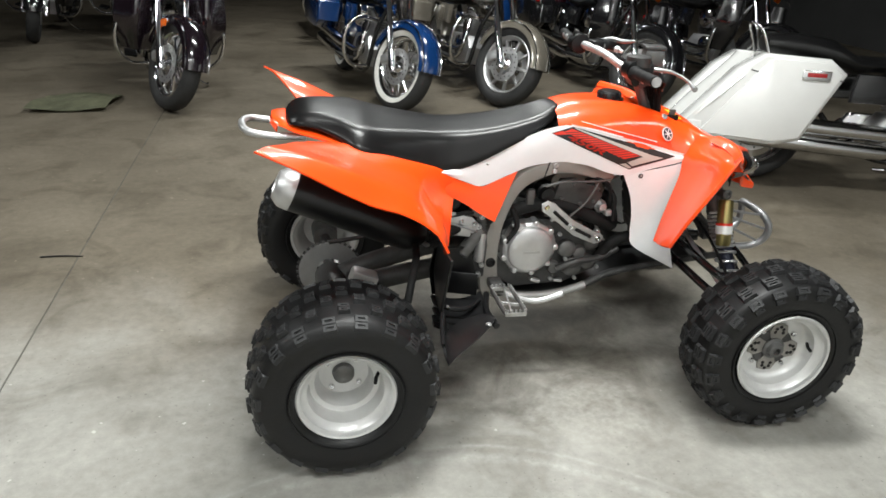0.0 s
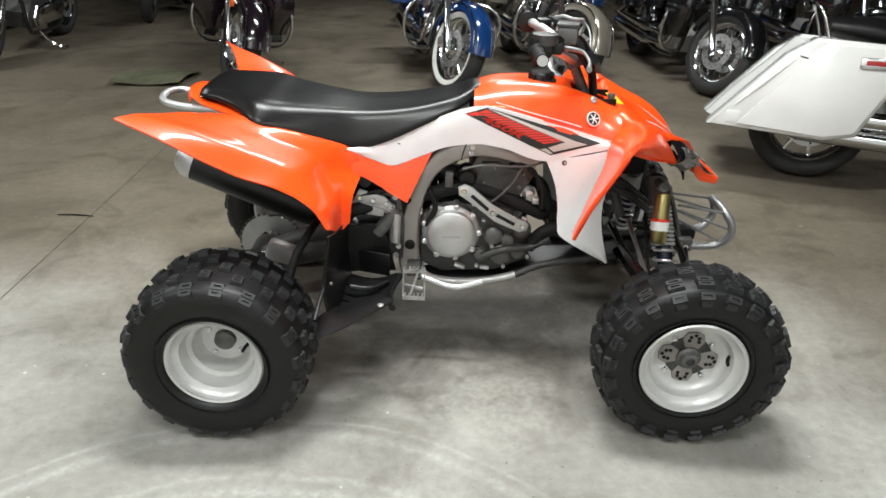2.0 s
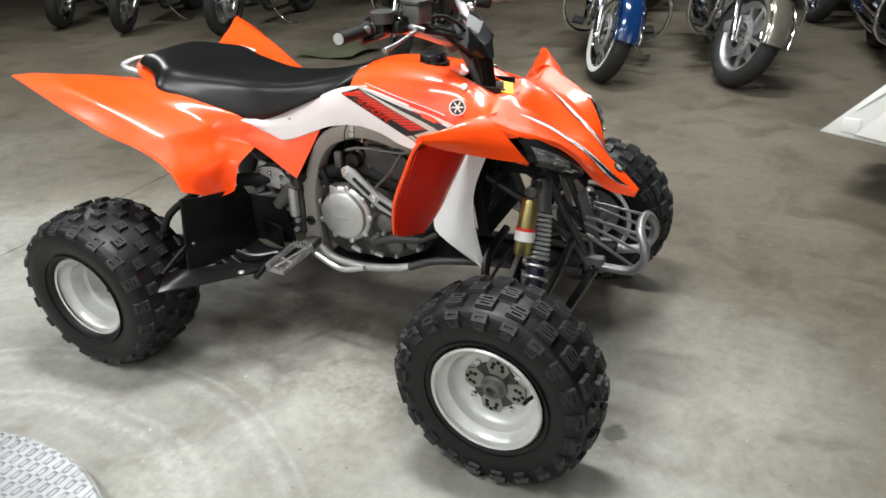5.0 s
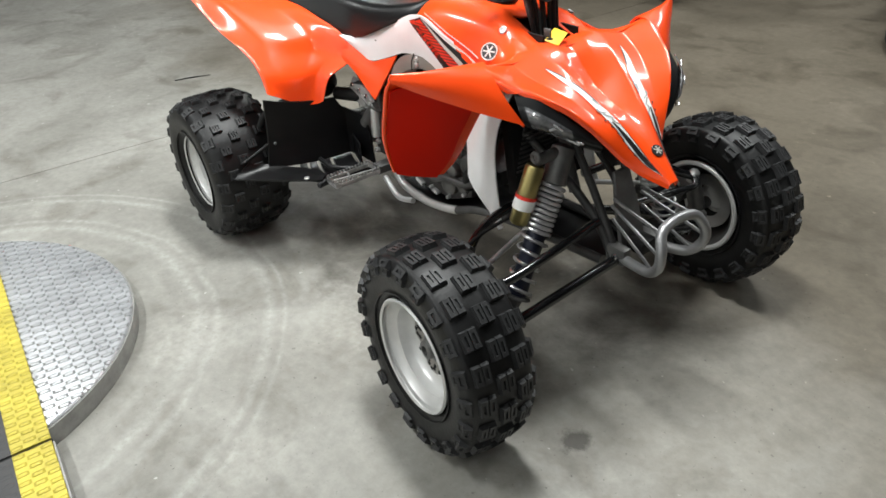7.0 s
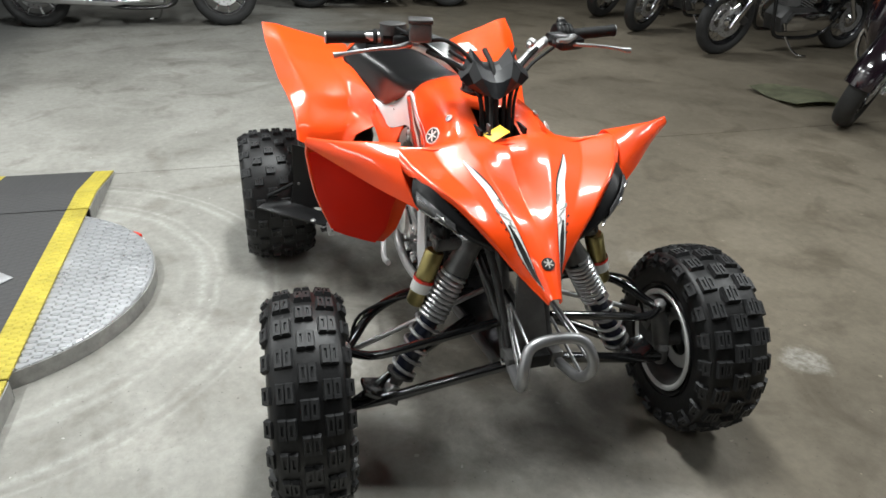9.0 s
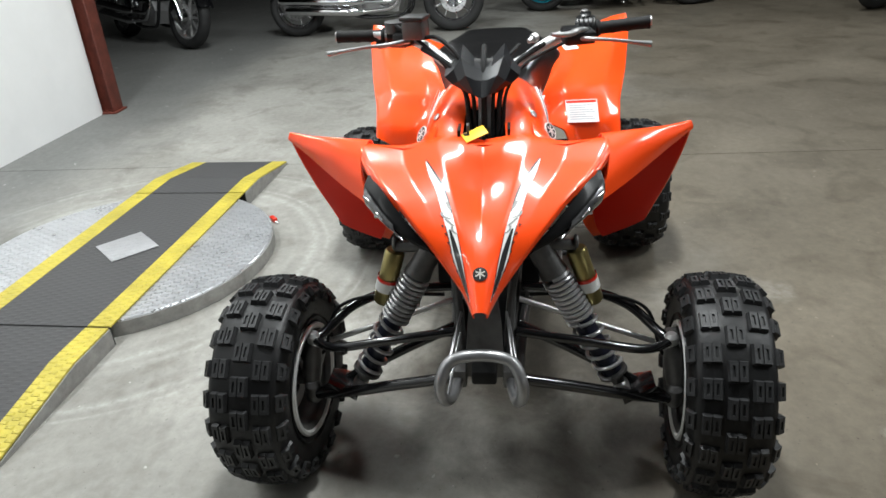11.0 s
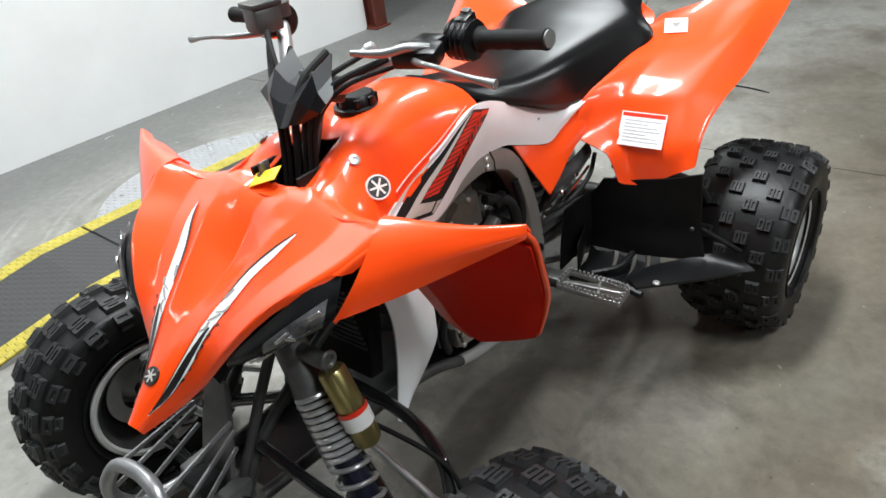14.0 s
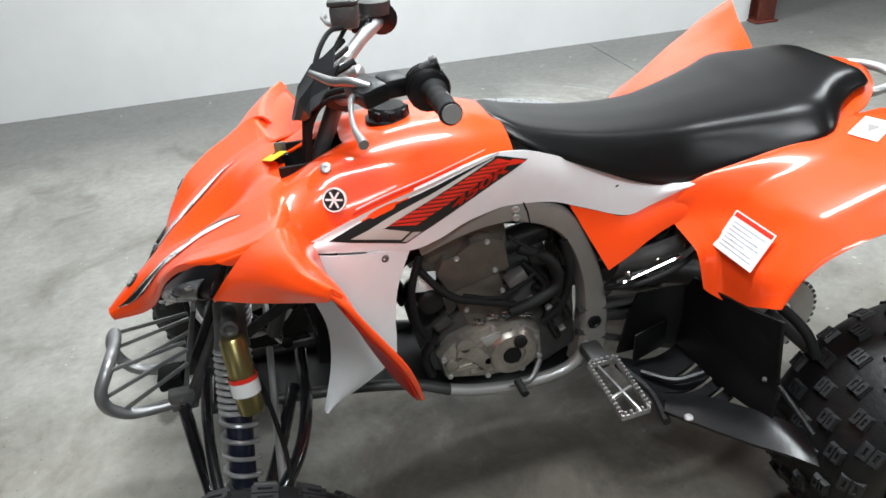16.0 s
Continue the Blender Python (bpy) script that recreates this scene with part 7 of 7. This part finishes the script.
def bike_wheel(parent, x, r, w, spokes, rim_mat, m, whitewall=False, discs=True):
    wh = node("wheel", parent, m @ pose(x, 0, r))
    h = w / 2
    ri = r * 0.70
    prof = spline([(-h * 0.62, ri), (-h * 0.92, ri + 0.02), (-h, (ri + r) / 2), (-h * 0.80, r - 0.018), (-h * 0.4, r - 0.004), (0, r), (h * 0.4, r - 0.004), (h * 0.80, r - 0.018), (h, (ri + r) / 2), (h * 0.92, ri + 0.02), (h * 0.62, ri)], 25)
    part("tyre", lathe(bmesh.new(), [tuple(p) for p in prof], 44), BIKETYRE, wh, "black road tyre")
    if whitewall:
        for s in (-1, 1):
            part("whitewall_band", lathe(bmesh.new(), [(s * h * 0.80, ri + 0.004), (s * (h * 0.955), ri + 0.018), (s * (h * 1.02), ri + 0.040), (s * (h * 0.985), ri + 0.044)], 44), WHITEWALL, wh, "white sidewall band")
    part("rim", lathe(bmesh.new(), [(-h * 0.62, ri + 0.004), (-h * 0.70, ri - 0.004), (-h * 0.55, ri - 0.018), (0, ri - 0.030), (h * 0.55, ri - 0.018), (h * 0.70, ri - 0.004), (h * 0.62, ri + 0.004)], 44), rim_mat, wh)
    bm = bmesh.new()
    if spokes == "wire":
        for k in range(28):
            a = 2 * math.pi * k / 28
            sy = 0.035 if k % 2 else -0.035
            b = a + (0.28 if k % 4 < 2 else -0.28)
            tube(bm, [(0.035 * math.cos(b), sy, 0.035 * math.sin(b)), ((ri - 0.02) * math.cos(a), 0, (ri - 0.02) * math.sin(a))], 0.0028, 5)
        tagged(part("spoke_set", bm, CHROME, wh), kind="stuff")
    else:
        n = 9 if spokes == "mag" else 5
        for k in range(n):
            a = 2 * math.pi * k / n
            mm = Matrix.Rotation(a, 4, "Y")
            prism(bm, [(0.03, -0.016), (ri - 0.02, -0.010), (ri - 0.02, 0.010), (0.03, 0.016)], 0.026, mm, 0.003)
        tagged(part("spoke_set", bm, rim_mat, wh), kind="stuff")
    part("hub", lathe(bmesh.new(), [(-0.07, 0.0005), (-0.07, 0.022), (-0.05, 0.045), (-0.03, 0.034), (0.03, 0.034), (0.05, 0.045), (0.07, 0.022), (0.07, 0.0005)], 20), CHROME, wh)
    if discs:
        for s in (-1, 1):
            part("brake_disc", lathe(bmesh.new(), [(s * 0.058, 0.135), (s * 0.063, 0.135), (s * 0.063, 0.085), (s * 0.058, 0.085), (s * 0.058, 0.135)], 32), ALU, wh)
            bmh = bmesh.new()
            for k in range(18):
                a = 2 * math.pi * k / 18
                q = 0.102 if k % 2 else 0.118
                lathe(bmh, [(s * 0.0636, 0.006), (s * 0.0640, 0.0005)], 6, pose(q * math.cos(a), 0, q * math.sin(a)))
            tagged(part("disc_hole_ring", bmh, MATTBLACK, wh), kind="stuff")
    return wh


def motorcycle(label, x, y, heading, steer=20, lean=7, paint="black", style="touring", front="wire", whitewall=False, rim="chrome", base=1.60, rear_at=None, bags=None, fairing=False, group="motorcycles parked in the shop"):
    P = PAINTS[paint]
    RM = {"chrome": CHROME, "black": GLOSSBLACK, "teal": PAINTS["teal"], "alu": ALU}[rim]
    thin = style == "standard"
    rf, rr = (0.325, 0.31) if not thin else (0.32, 0.315)
    wf, wr = (0.125, 0.15) if not thin else (0.10, 0.13)
    m = pose(x, y, 0, 0, 0, heading)
    if rear_at:
        m = pose(rear_at[0], rear_at[1], 0, 0, 0, heading) @ pose(base, 0, 0)
    b = thing("motorcycle", label, "motorcycle", m @ pose(0, 0, 0, -lean, 0, 0), group=group)
    rake = radians(30)
    top = (-0.36, 0, 0.96)
    axis = Vector((-math.sin(rake), 0, math.cos(rake)))
    # the front end turns about the steering head
    piv = Vector((-0.30, 0, 0.85))
    S = Matrix.Translation(piv) @ Matrix.Rotation(radians(steer), 4, axis) @ Matrix.Translation(-piv)
    bike_wheel(b, 0, rf, wf, front, RM, S, whitewall)
    fork = node("fork", b, S, "chrome telescopic front fork")
    for s in (-1, 1):
        lo, mid, hi = Vector((0.0, s * 0.105, rf)), Vector((-0.19, s * 0.105, rf + 0.32)), Vector((-0.42, s * 0.105, rf + 0.72))
        part("slider", tube(bmesh.new(), [lo + Vector((0.02, 0, -0.04)), lo, mid], [0.022, 0.030, 0.029], 14), CHROME, fork)
        part("stanchion", tube(bmesh.new(), [mid, hi], 0.021, 12), CHROME, fork)
        part("caliper", box(bmesh.new(), (0.10, 0.045, 0.07), pose(-0.115, s * 0.088, rf + 0.03, 0, -30, 0), 0.012), DARKGREY if thin else ALU, fork)
    # front fender
    if not thin:
        rows = []
        span = (0.12, 2.85) if style == "touring" else (0.35, 2.3)
        for k in range(21):
            a = span[0] + (span[1] - span[0]) * k / 20
            R = rf + 0.030
            sk = 0.075 if style == "touring" else 0.05
            rows.append([((R - d) * math.cos(a), u, rf + (R - d) * math.sin(a)) for u, d in ((-0.085, sk), (-0.082, sk * 0.4), (-0.06, 0.012), (-0.03, 0.002), (0, 0), (0.03, 0.002), (0.06, 0.012), (0.082, sk * 0.4), (0.085, sk))])
        part("front_fender", grid(bmesh.new(), rows), P, fork, "painted steel front fender", thick=0.004, angle=60)
        if style == "touring":
            part("fender_trim", tube(bmesh.new(), [(rf * 1.02 * math.cos(t), 0.088, rf + rf * 1.02 * math.sin(t)) for t in (0.12 + 2.6 * k / 14 for k in range(15))], 0.005, 6), CHROME, fork)
            part("fender_trim", tube(bmesh.new(), [(rf * 1.02 * math.cos(t), -0.088, rf + rf * 1.02 * math.sin(t)) for t in (0.12 + 2.6 * k / 14 for k in range(15))], 0.005, 6), CHROME, fork)
            if paint == "purple":
                for s in (-1, 1):
                    part("side_reflector", box(bmesh.new(), (0.075, 0.004, 0.05), pose(-0.10, s * 0.094, rf + 0.265, 0, -15, 0), 0.001), AMBER, fork, "amber side reflector")
    else:
        rows = []
        for k in range(13):
            a = 0.5 + 1.6 * k / 12
            R = rf + 0.035
            rows.append([((R - d) * math.cos(a), u, rf + (R - d) * math.sin(a)) for u, d in ((-0.065, 0.03), (-0.04, 0.004), (0, 0), (0.04, 0.004), (0.065, 0.03))])
        part("front_fender", grid(bmesh.new(), rows), P, fork, thick=0.004, angle=60)
    part("headlight", lathe(bmesh.new(), [(-0.10, 0.0005), (-0.10, 0.05), (-0.05, 0.085), (0.02, 0.092), (0.03, 0.085)], 24, S @ aim((-0.30, 0, 0.98), (0.7, 0, 0.94))), CHROME, fork, "chrome headlight")
    part("headlight_glass", lathe(bmesh.new(), [(0.026, 0.084), (0.034, 0.06), (0.038, 0.0005)], 24, S @ aim((-0.30, 0, 0.98), (0.7, 0, 0.94))), LENSGREY, fork)
    for s in (-1, 1):
        part("turn_signal", lathe(bmesh.new(), [(-0.04, 0.0005), (-0.03, 0.03), (0.0, 0.038), (0.008, 0.03), (0.014, 0.0005)], 16, aim((-0.27, s * 0.20, 0.90), (0.7, s * 0.20, 0.90))), AMBER, fork, "amber turn signal")
        part("handlebar", tube(bmesh.new(), [(-0.40, s * 0.02, 1.06), (-0.38, s * 0.14, 1.12), (-0.44, s * 0.30, 1.16), (-0.60, s * 0.40, 1.12)], 0.014, 10, smooth=18), CHROME, fork)
        part("grip", rod(bmesh.new(), (-0.58, s * 0.385, 1.125), (-0.70, s * 0.45, 1.09), 0.018, 12), MATTBLACK, fork)
        part("lever", tube(bmesh.new(), [(-0.50, s * 0.35, 1.15), (-0.54, s * 0.44, 1.13), (-0.63, s * 0.50, 1.09)], 0.007, 8, smooth=8), CHROME, fork)
    rb = base
    # rear wheel and fender
    bike_wheel(b, -rb, rr, wr, front if style != "touring" else "mag", RM, Matrix(), whitewall, discs=True)
    rows = []
    for k in range(19):
        a = 0.15 + 2.65 * k / 18
        R = rr + 0.04
        rows.append([(-rb + (R - d) * math.cos(a), u, rr + (R - d) * math.sin(a)) for u, d in ((-0.105, 0.10), (-0.10, 0.04), (-0.07, 0.008), (0, 0), (0.07, 0.008), (0.10, 0.04), (0.105, 0.10))])
    part("rear_fender", grid(bmesh.new(), rows), P, b, thick=0.004, angle=60)
    part("tail_lamp", box(bmesh.new(), (0.05, 0.11, 0.06), pose(-rb - rr - 0.03, 0, rr + 0.15, 0, -20, 0), 0.012), REDLENS, b)
    # frame, engine and primary drive
    part("frame_tube", tube(bmesh.new(), [(-0.36, 0, 0.82), (-0.42, 0.10, 0.55), (-0.48, 0.13, 0.24), (-0.65, 0.14, 0.18), (-1.05, 0.14, 0.20), (-1.25, 0.13, 0.40)], 0.018, 10, smooth=26), GLOSSBLACK, b)
    part("frame_tube", tube(bmesh.new(), [(-0.36, 0, 0.82), (-0.42, -0.10, 0.55), (-0.48, -0.13, 0.24), (-0.65, -0.14, 0.18), (-1.05, -0.14, 0.20), (-1.25, -0.13, 0.40)], 0.018, 10, smooth=26), GLOSSBLACK, b)
    eng = node("engine", b, Matrix(), "air-cooled twin engine with finned cylinders")
    part("crankcase", prism(bmesh.new(), [(-0.58, 0.22), (-0.95, 0.22), (-1.02, 0.34), (-0.95, 0.44), (-0.62, 0.46), (-0.54, 0.36)], 0.24, Matrix(), 0.02), ALU if not thin else DARKGREY, eng)
    for tilt, cx in ((22, -0.70), (-22, -0.84)):
        mm = pose(cx, 0, 0.43, 0, tilt, 0)
        part("cylinder", lathe(bmesh.new(), [(0.0, 0.06), (0.22, 0.06)], 18, mm @ pose(0, 0, 0, 90), caps=True), DARKGREY, eng)
        bm = bmesh.new()
        for k in range(9):
            box(bm, (0.15, 0.17, 0.006), mm @ pose(0, 0, 0.02 + k * 0.022), 0.0)
        tagged(part("fin_block", bm, ALU if paint != "black" or thin else DARKGREY, eng), kind="stuff")
        part("rocker_cover", box(bmesh.new(), (0.14, 0.16, 0.05), mm @ pose(0, 0, 0.235), 0.015), CHROME, eng)
    part("air_cleaner", lathe(bmesh.new(), [(0.0, 0.09), (0.05, 0.088), (0.065, 0.07), (0.068, 0.0005)], 26, pose(-0.76, -0.12, 0.60, 0, 0, 180)), CHROME, eng)
    part("timer_cover", lathe(bmesh.new(), [(0.0, 0.085), (0.03, 0.08), (0.045, 0.05), (0.047, 0.0005)], 24, pose(-0.72, -0.12, 0.36, 0, 0, 180)), CHROME, eng)
    part("primary_cover", prism(bmesh.new(), [(-0.56, 0.32), (-0.60, 0.25), (-1.05, 0.25), (-1.14, 0.33), (-1.08, 0.42), (-0.62, 0.42)], 0.07, pose(0, 0.155, 0), 0.02), CHROME, eng)
    # tank, seat, side cover
    rows = []
    for xx, hw, zt, zb in ((-0.34, 0.04, 0.90, 0.82), (-0.42, 0.11, 0.96, 0.76), (-0.56, 0.155, 0.985, 0.72), (-0.74, 0.150, 0.955, 0.71), (-0.90, 0.10, 0.88, 0.72), (-0.95, 0.05, 0.84, 0.74)):
        rows.append([(xx, hw * math.cos(t), (zt + zb) / 2 + (zt - zb) / 2 * math.sin(t)) for t in (2 * math.pi * k / 16 for k in range(16))])
    rows = [[tuple(p) for p in r] for r in rows]
    part("tank", grid(bmesh.new(), rows, closed=True, caps=True), P, b, "painted fuel tank", angle=60)
    rows = []
    for xx, hw, zt, zb in ((-0.90, 0.09, 0.80, 0.72), (-1.02, 0.15, 0.755, 0.66), (-1.20, 0.17, 0.76, 0.65), (-1.33, 0.15, 0.84, 0.68), (-1.52, 0.14, 0.86, 0.72), (-1.70, 0.10, 0.85, 0.75)):
        rows.append([(xx, hw * math.cos(t), (zt + zb) / 2 + (zt - zb) / 2 * math.sin(t)) for t in (2 * math.pi * k / 14 for k in range(14))])
    part("seat", grid(bmesh.new(), rows, closed=True, caps=True), SEAT, b, "black stitched saddle", angle=60)
    for s in (-1, 1):
        part("side_cover", prism(bmesh.new(), [(-1.02, 0.50), (-1.22, 0.50), (-1.20, 0.66), (-1.00, 0.66)], 0.05, pose(0, s * 0.14, 0), 0.015), GLOSSBLACK if paint == "white" else P, b)
        part("shock", tube(bmesh.new(), [(-rb + 0.04, s * 0.13, rr + 0.02), (-rb + 0.22, s * 0.13, rr + 0.32)], 0.026, 12), CHROME, b)
    # exhausts on the right
    for dz, ln in ((0.0, 0.0), (0.10, -0.06)):
        part("exhaust_pipe", tube(bmesh.new(), [(-0.60 - dz, -0.12, 0.58), (-0.55, -0.17, 0.45 - dz * 0.3), (-0.62, -0.19, 0.28 + dz * 0.6), (-0.95, -0.20, 0.235 + dz)], 0.023, 12, smooth=24), CHROME, b)
        part("muffler", tube(bmesh.new(), [(-0.93, -0.20, 0.235 + dz), (-1.02, -0.205, 0.238 + dz), (-1.75 + ln, -0.215, 0.275 + dz), (-1.80 + ln, -0.215, 0.278 + dz)], [0.026, 0.046, 0.048, 0.036], 16), CHROME, b, "chrome muffler")
    part("side_stand", tube(bmesh.new(), [(-0.62, 0.16, 0.20), (-0.66, 0.24, 0.10), (-0.70, 0.315, 0.06), (-0.78, 0.33, 0.055)], 0.011, 8, smooth=10), CHROME, b, "chrome side stand")
    if style == "touring":
        for s in (-1, 1):
            part("crash_bar", tube(bmesh.new(), [(-0.44, s * 0.10, 0.60), (-0.38, s * 0.26, 0.62), (-0.34, s * 0.37, 0.54), (-0.36, s * 0.37, 0.36), (-0.42, s * 0.28, 0.25), (-0.48, s * 0.13, 0.24)], 0.015, 10, smooth=28), CHROME, b, "chrome crash bar")
            part("floorboard", box(bmesh.new(), (0.26, 0.09, 0.018), pose(-0.70, s * 0.27, 0.27, s * 6, 0, 0), 0.006), MATTBLACK, b)
    if fairing:
        for s in (-1, 1):
            net = [[(-0.30, s * 0.16, 0.80), (-0.24, s * 0.24, 0.80), (-0.33, s * 0.37, 0.78)], [(-0.30, s * 0.14, 0.58), (-0.22, s * 0.25, 0.58), (-0.34, s * 0.39, 0.56)], [(-0.40, s * 0.14, 0.36), (-0.33, s * 0.24, 0.36), (-0.42, s * 0.34, 0.36)]]
            part("leg_shield", sheet(bmesh.new(), net, 12, 12), P, b, "glossy lower leg shield", thick=0.008, angle=60)
        rows = []
        for z0 in (0.88, 1.0, 1.12, 1.22):
            k = (z0 - 0.88) / 0.34
            rows.append([(-0.12 - 0.12 * k - 0.9 * (u * 0.36) ** 2, u * (0.36 - 0.06 * k), z0) for u in (-1, -0.6, -0.3, 0, 0.3, 0.6, 1)])
        part("bat_wing_fairing", sheet(bmesh.new(), [[tuple((S @ Vector(p))) for p in r] for r in rows], 14, 20), P, b, "glossy handlebar fairing", thick=0.006, angle=60)
    if bags:
        for s in (-1, 1):
            if bags == "stretched":
                out = [(-rb - 0.54, 0.285), (-rb + 0.02, 0.255), (-rb + 0.16, 0.29), (-rb + 0.34, 0.66), (-rb + 0.24, 0.735), (-rb - 0.10, 0.745), (-rb - 0.22, 0.66)]
            else:
                out = [(-rb - 0.30, 0.40), (-rb + 0.10, 0.38), (-rb + 0.24, 0.46), (-rb + 0.24, 0.62), (-rb + 0.10, 0.70), (-rb - 0.28, 0.70), (-rb - 0.36, 0.58)]
            bag = part("saddlebag", prism(bmesh.new(), out, 0.20, pose(0, s * 0.265, 0), 0.022), P, b, "hard painted saddlebag", angle=50)
            part("lid_seam", tube(bmesh.new(), [(out[6][0] + 0.05, s * 0.3655, 0.655), (-rb - 0.1, s * 0.3662, 0.640), (out[3][0] - 0.02, s * 0.3655, 0.625)], 0.004, 6), GREY, bag)
            if bags == "stretched":
                panel = [(-rb - 0.40, 0.300), (-rb + 0.01, 0.275), (-rb + 0.145, 0.305), (-rb + 0.31, 0.655), (-rb + 0.23, 0.715), (-rb - 0.06, 0.722), (-rb - 0.12, 0.66)]
                part("side_panel", prism(bmesh.new(), panel, 0.016, pose(0, s * 0.366, 0), 0.005), P, bag, "raised side panel", angle=50)
                part("side_flute", tube(bmesh.new(), [(-rb - 0.415, s * 0.366, 0.40), (-rb - 0.30, s * 0.367, 0.52), (-rb - 0.19, s * 0.366, 0.635)], [0.003, 0.008, 0.003], 8, smooth=8), P, bag)
            part("latch", box(bmesh.new(), (0.15, 0.014, 0.055), pose(-rb + 0.17, s * 0.378, 0.645), 0.006), CHROME, bag, "chrome latch")
            part("latch_mark", box(bmesh.new(), (0.10, 0.004, 0.022), pose(-rb + 0.17, s * 0.3865, 0.648), 0.001), REDLENS, bag)
        if bags == "stretched":
            rows = []
            for z0, w0, x0 in ((0.735, 0.17, -0.16), (0.60, 0.18, -0.28), (0.45, 0.18, -0.42), (0.30, 0.17, -0.54)):
                rows.append([(-rb + x0 + 0.04 * abs(u), u * w0, z0) for u in (-1, -0.5, 0, 0.5, 1)])
            part("rear_skirt", sheet(bmesh.new(), rows, 10, 10), P, b, thick=0.008)
            for s in (-1, 1):
                part("side_marker", box(bmesh.new(), (0.07, 0.006, 0.06), pose(-rb - 0.42, s * 0.368, 0.335), 0.003), WHITEPRINT, b)
                part("sissy_bar", tube(bmesh.new(), [(-rb - 0.02, s * 0.13, 0.74), (-rb - 0.07, s * 0.12, 0.86), (-rb - 0.10, s * 0.06, 0.90), (-rb - 0.10, 0, 0.905)], 0.009, 10, smooth=18), CHROME, b)
    return b


motorcycle("black touring motorcycle with dark leg shields and chrome fork", -1.57, 3.32, -78, 22, paint="purple", fairing=True, bags="short", front="mag")
motorcycle("blue touring motorcycle with whitewall tyres and spoked wheels", 0.075, 3.25, -80, 20, paint="blue", front="wire", whitewall=True, bags="short")
motorcycle("champagne-coloured touring motorcycle with cast wheels", 0.95, 3.38, -80, 24, paint="champagne", front="mag", rim="alu", bags="short")
motorcycle("black touring motorcycle with chrome spoked wheels", 2.10, 3.35, -84, 20, paint="black", front="wire", fairing=True, bags="short")
motorcycle("white custom motorcycle with stretched saddlebags", 0, 0, -19, 14, paint="white", front="mag", bags="stretched", rear_at=(1.98, 1.58), base=1.68)
motorcycle("dark standard motorcycle with a slim front wheel", -3.80, 3.86, -86, 4, paint="black", style="standard", rim="black", base=1.5)
motorcycle("dark maroon standard motorcycle with chrome spokes", -4.95, 3.70, -74, 10, paint="maroon", style="standard", base=1.52)
motorcycle("black cruiser with chrome spoked wheels", -5.93, 3.75, -70, 10, paint="black", style="cruiser", base=1.6)
motorcycle("low black cruiser with long chrome exhausts", 0, 0, 88, 6, paint="black", style="cruiser", front="mag", rear_at=(-5.85, -2.35), base=1.74)
motorcycle("custom cruiser with teal-rimmed wheels", 0, 0, 90, 6, paint="teal", style="cruiser", rim="teal", front="mag", rear_at=(-6.85, 0.37), base=1.72)
motorcycle("black cruiser with a chrome front disc", -5.40, -3.43, 51, 8, paint="black", style="cruiser", front="mag", rim="alu")
motorcycle("black touring motorcycle in the second row", -3.30, 6.18, -86, 10, paint="black", front="mag", rim="black", fairing=True)
motorcycle("maroon touring motorcycle in the second row", -2.41, 6.08, -84, 10, paint="maroon", front="mag", rim="black")
motorcycle("black touring motorcycle with pale side panels in the second row", -0.19, 5.93, -86, 12, paint="black", front="wire", fairing=True, whitewall=True)
motorcycle("dark blue touring motorcycle in the second row", 1.5, 6.0, -84, 14, paint="blue", front="mag", fairing=True)
motorcycle("black touring motorcycle behind the white one", 3.35, 3.5, -84, 18, paint="black", front="mag", fairing=True)
motorcycle("maroon touring motorcycle in the second row", 3.0, 6.0, -84, 14, paint="maroon", front="mag", fairing=True)
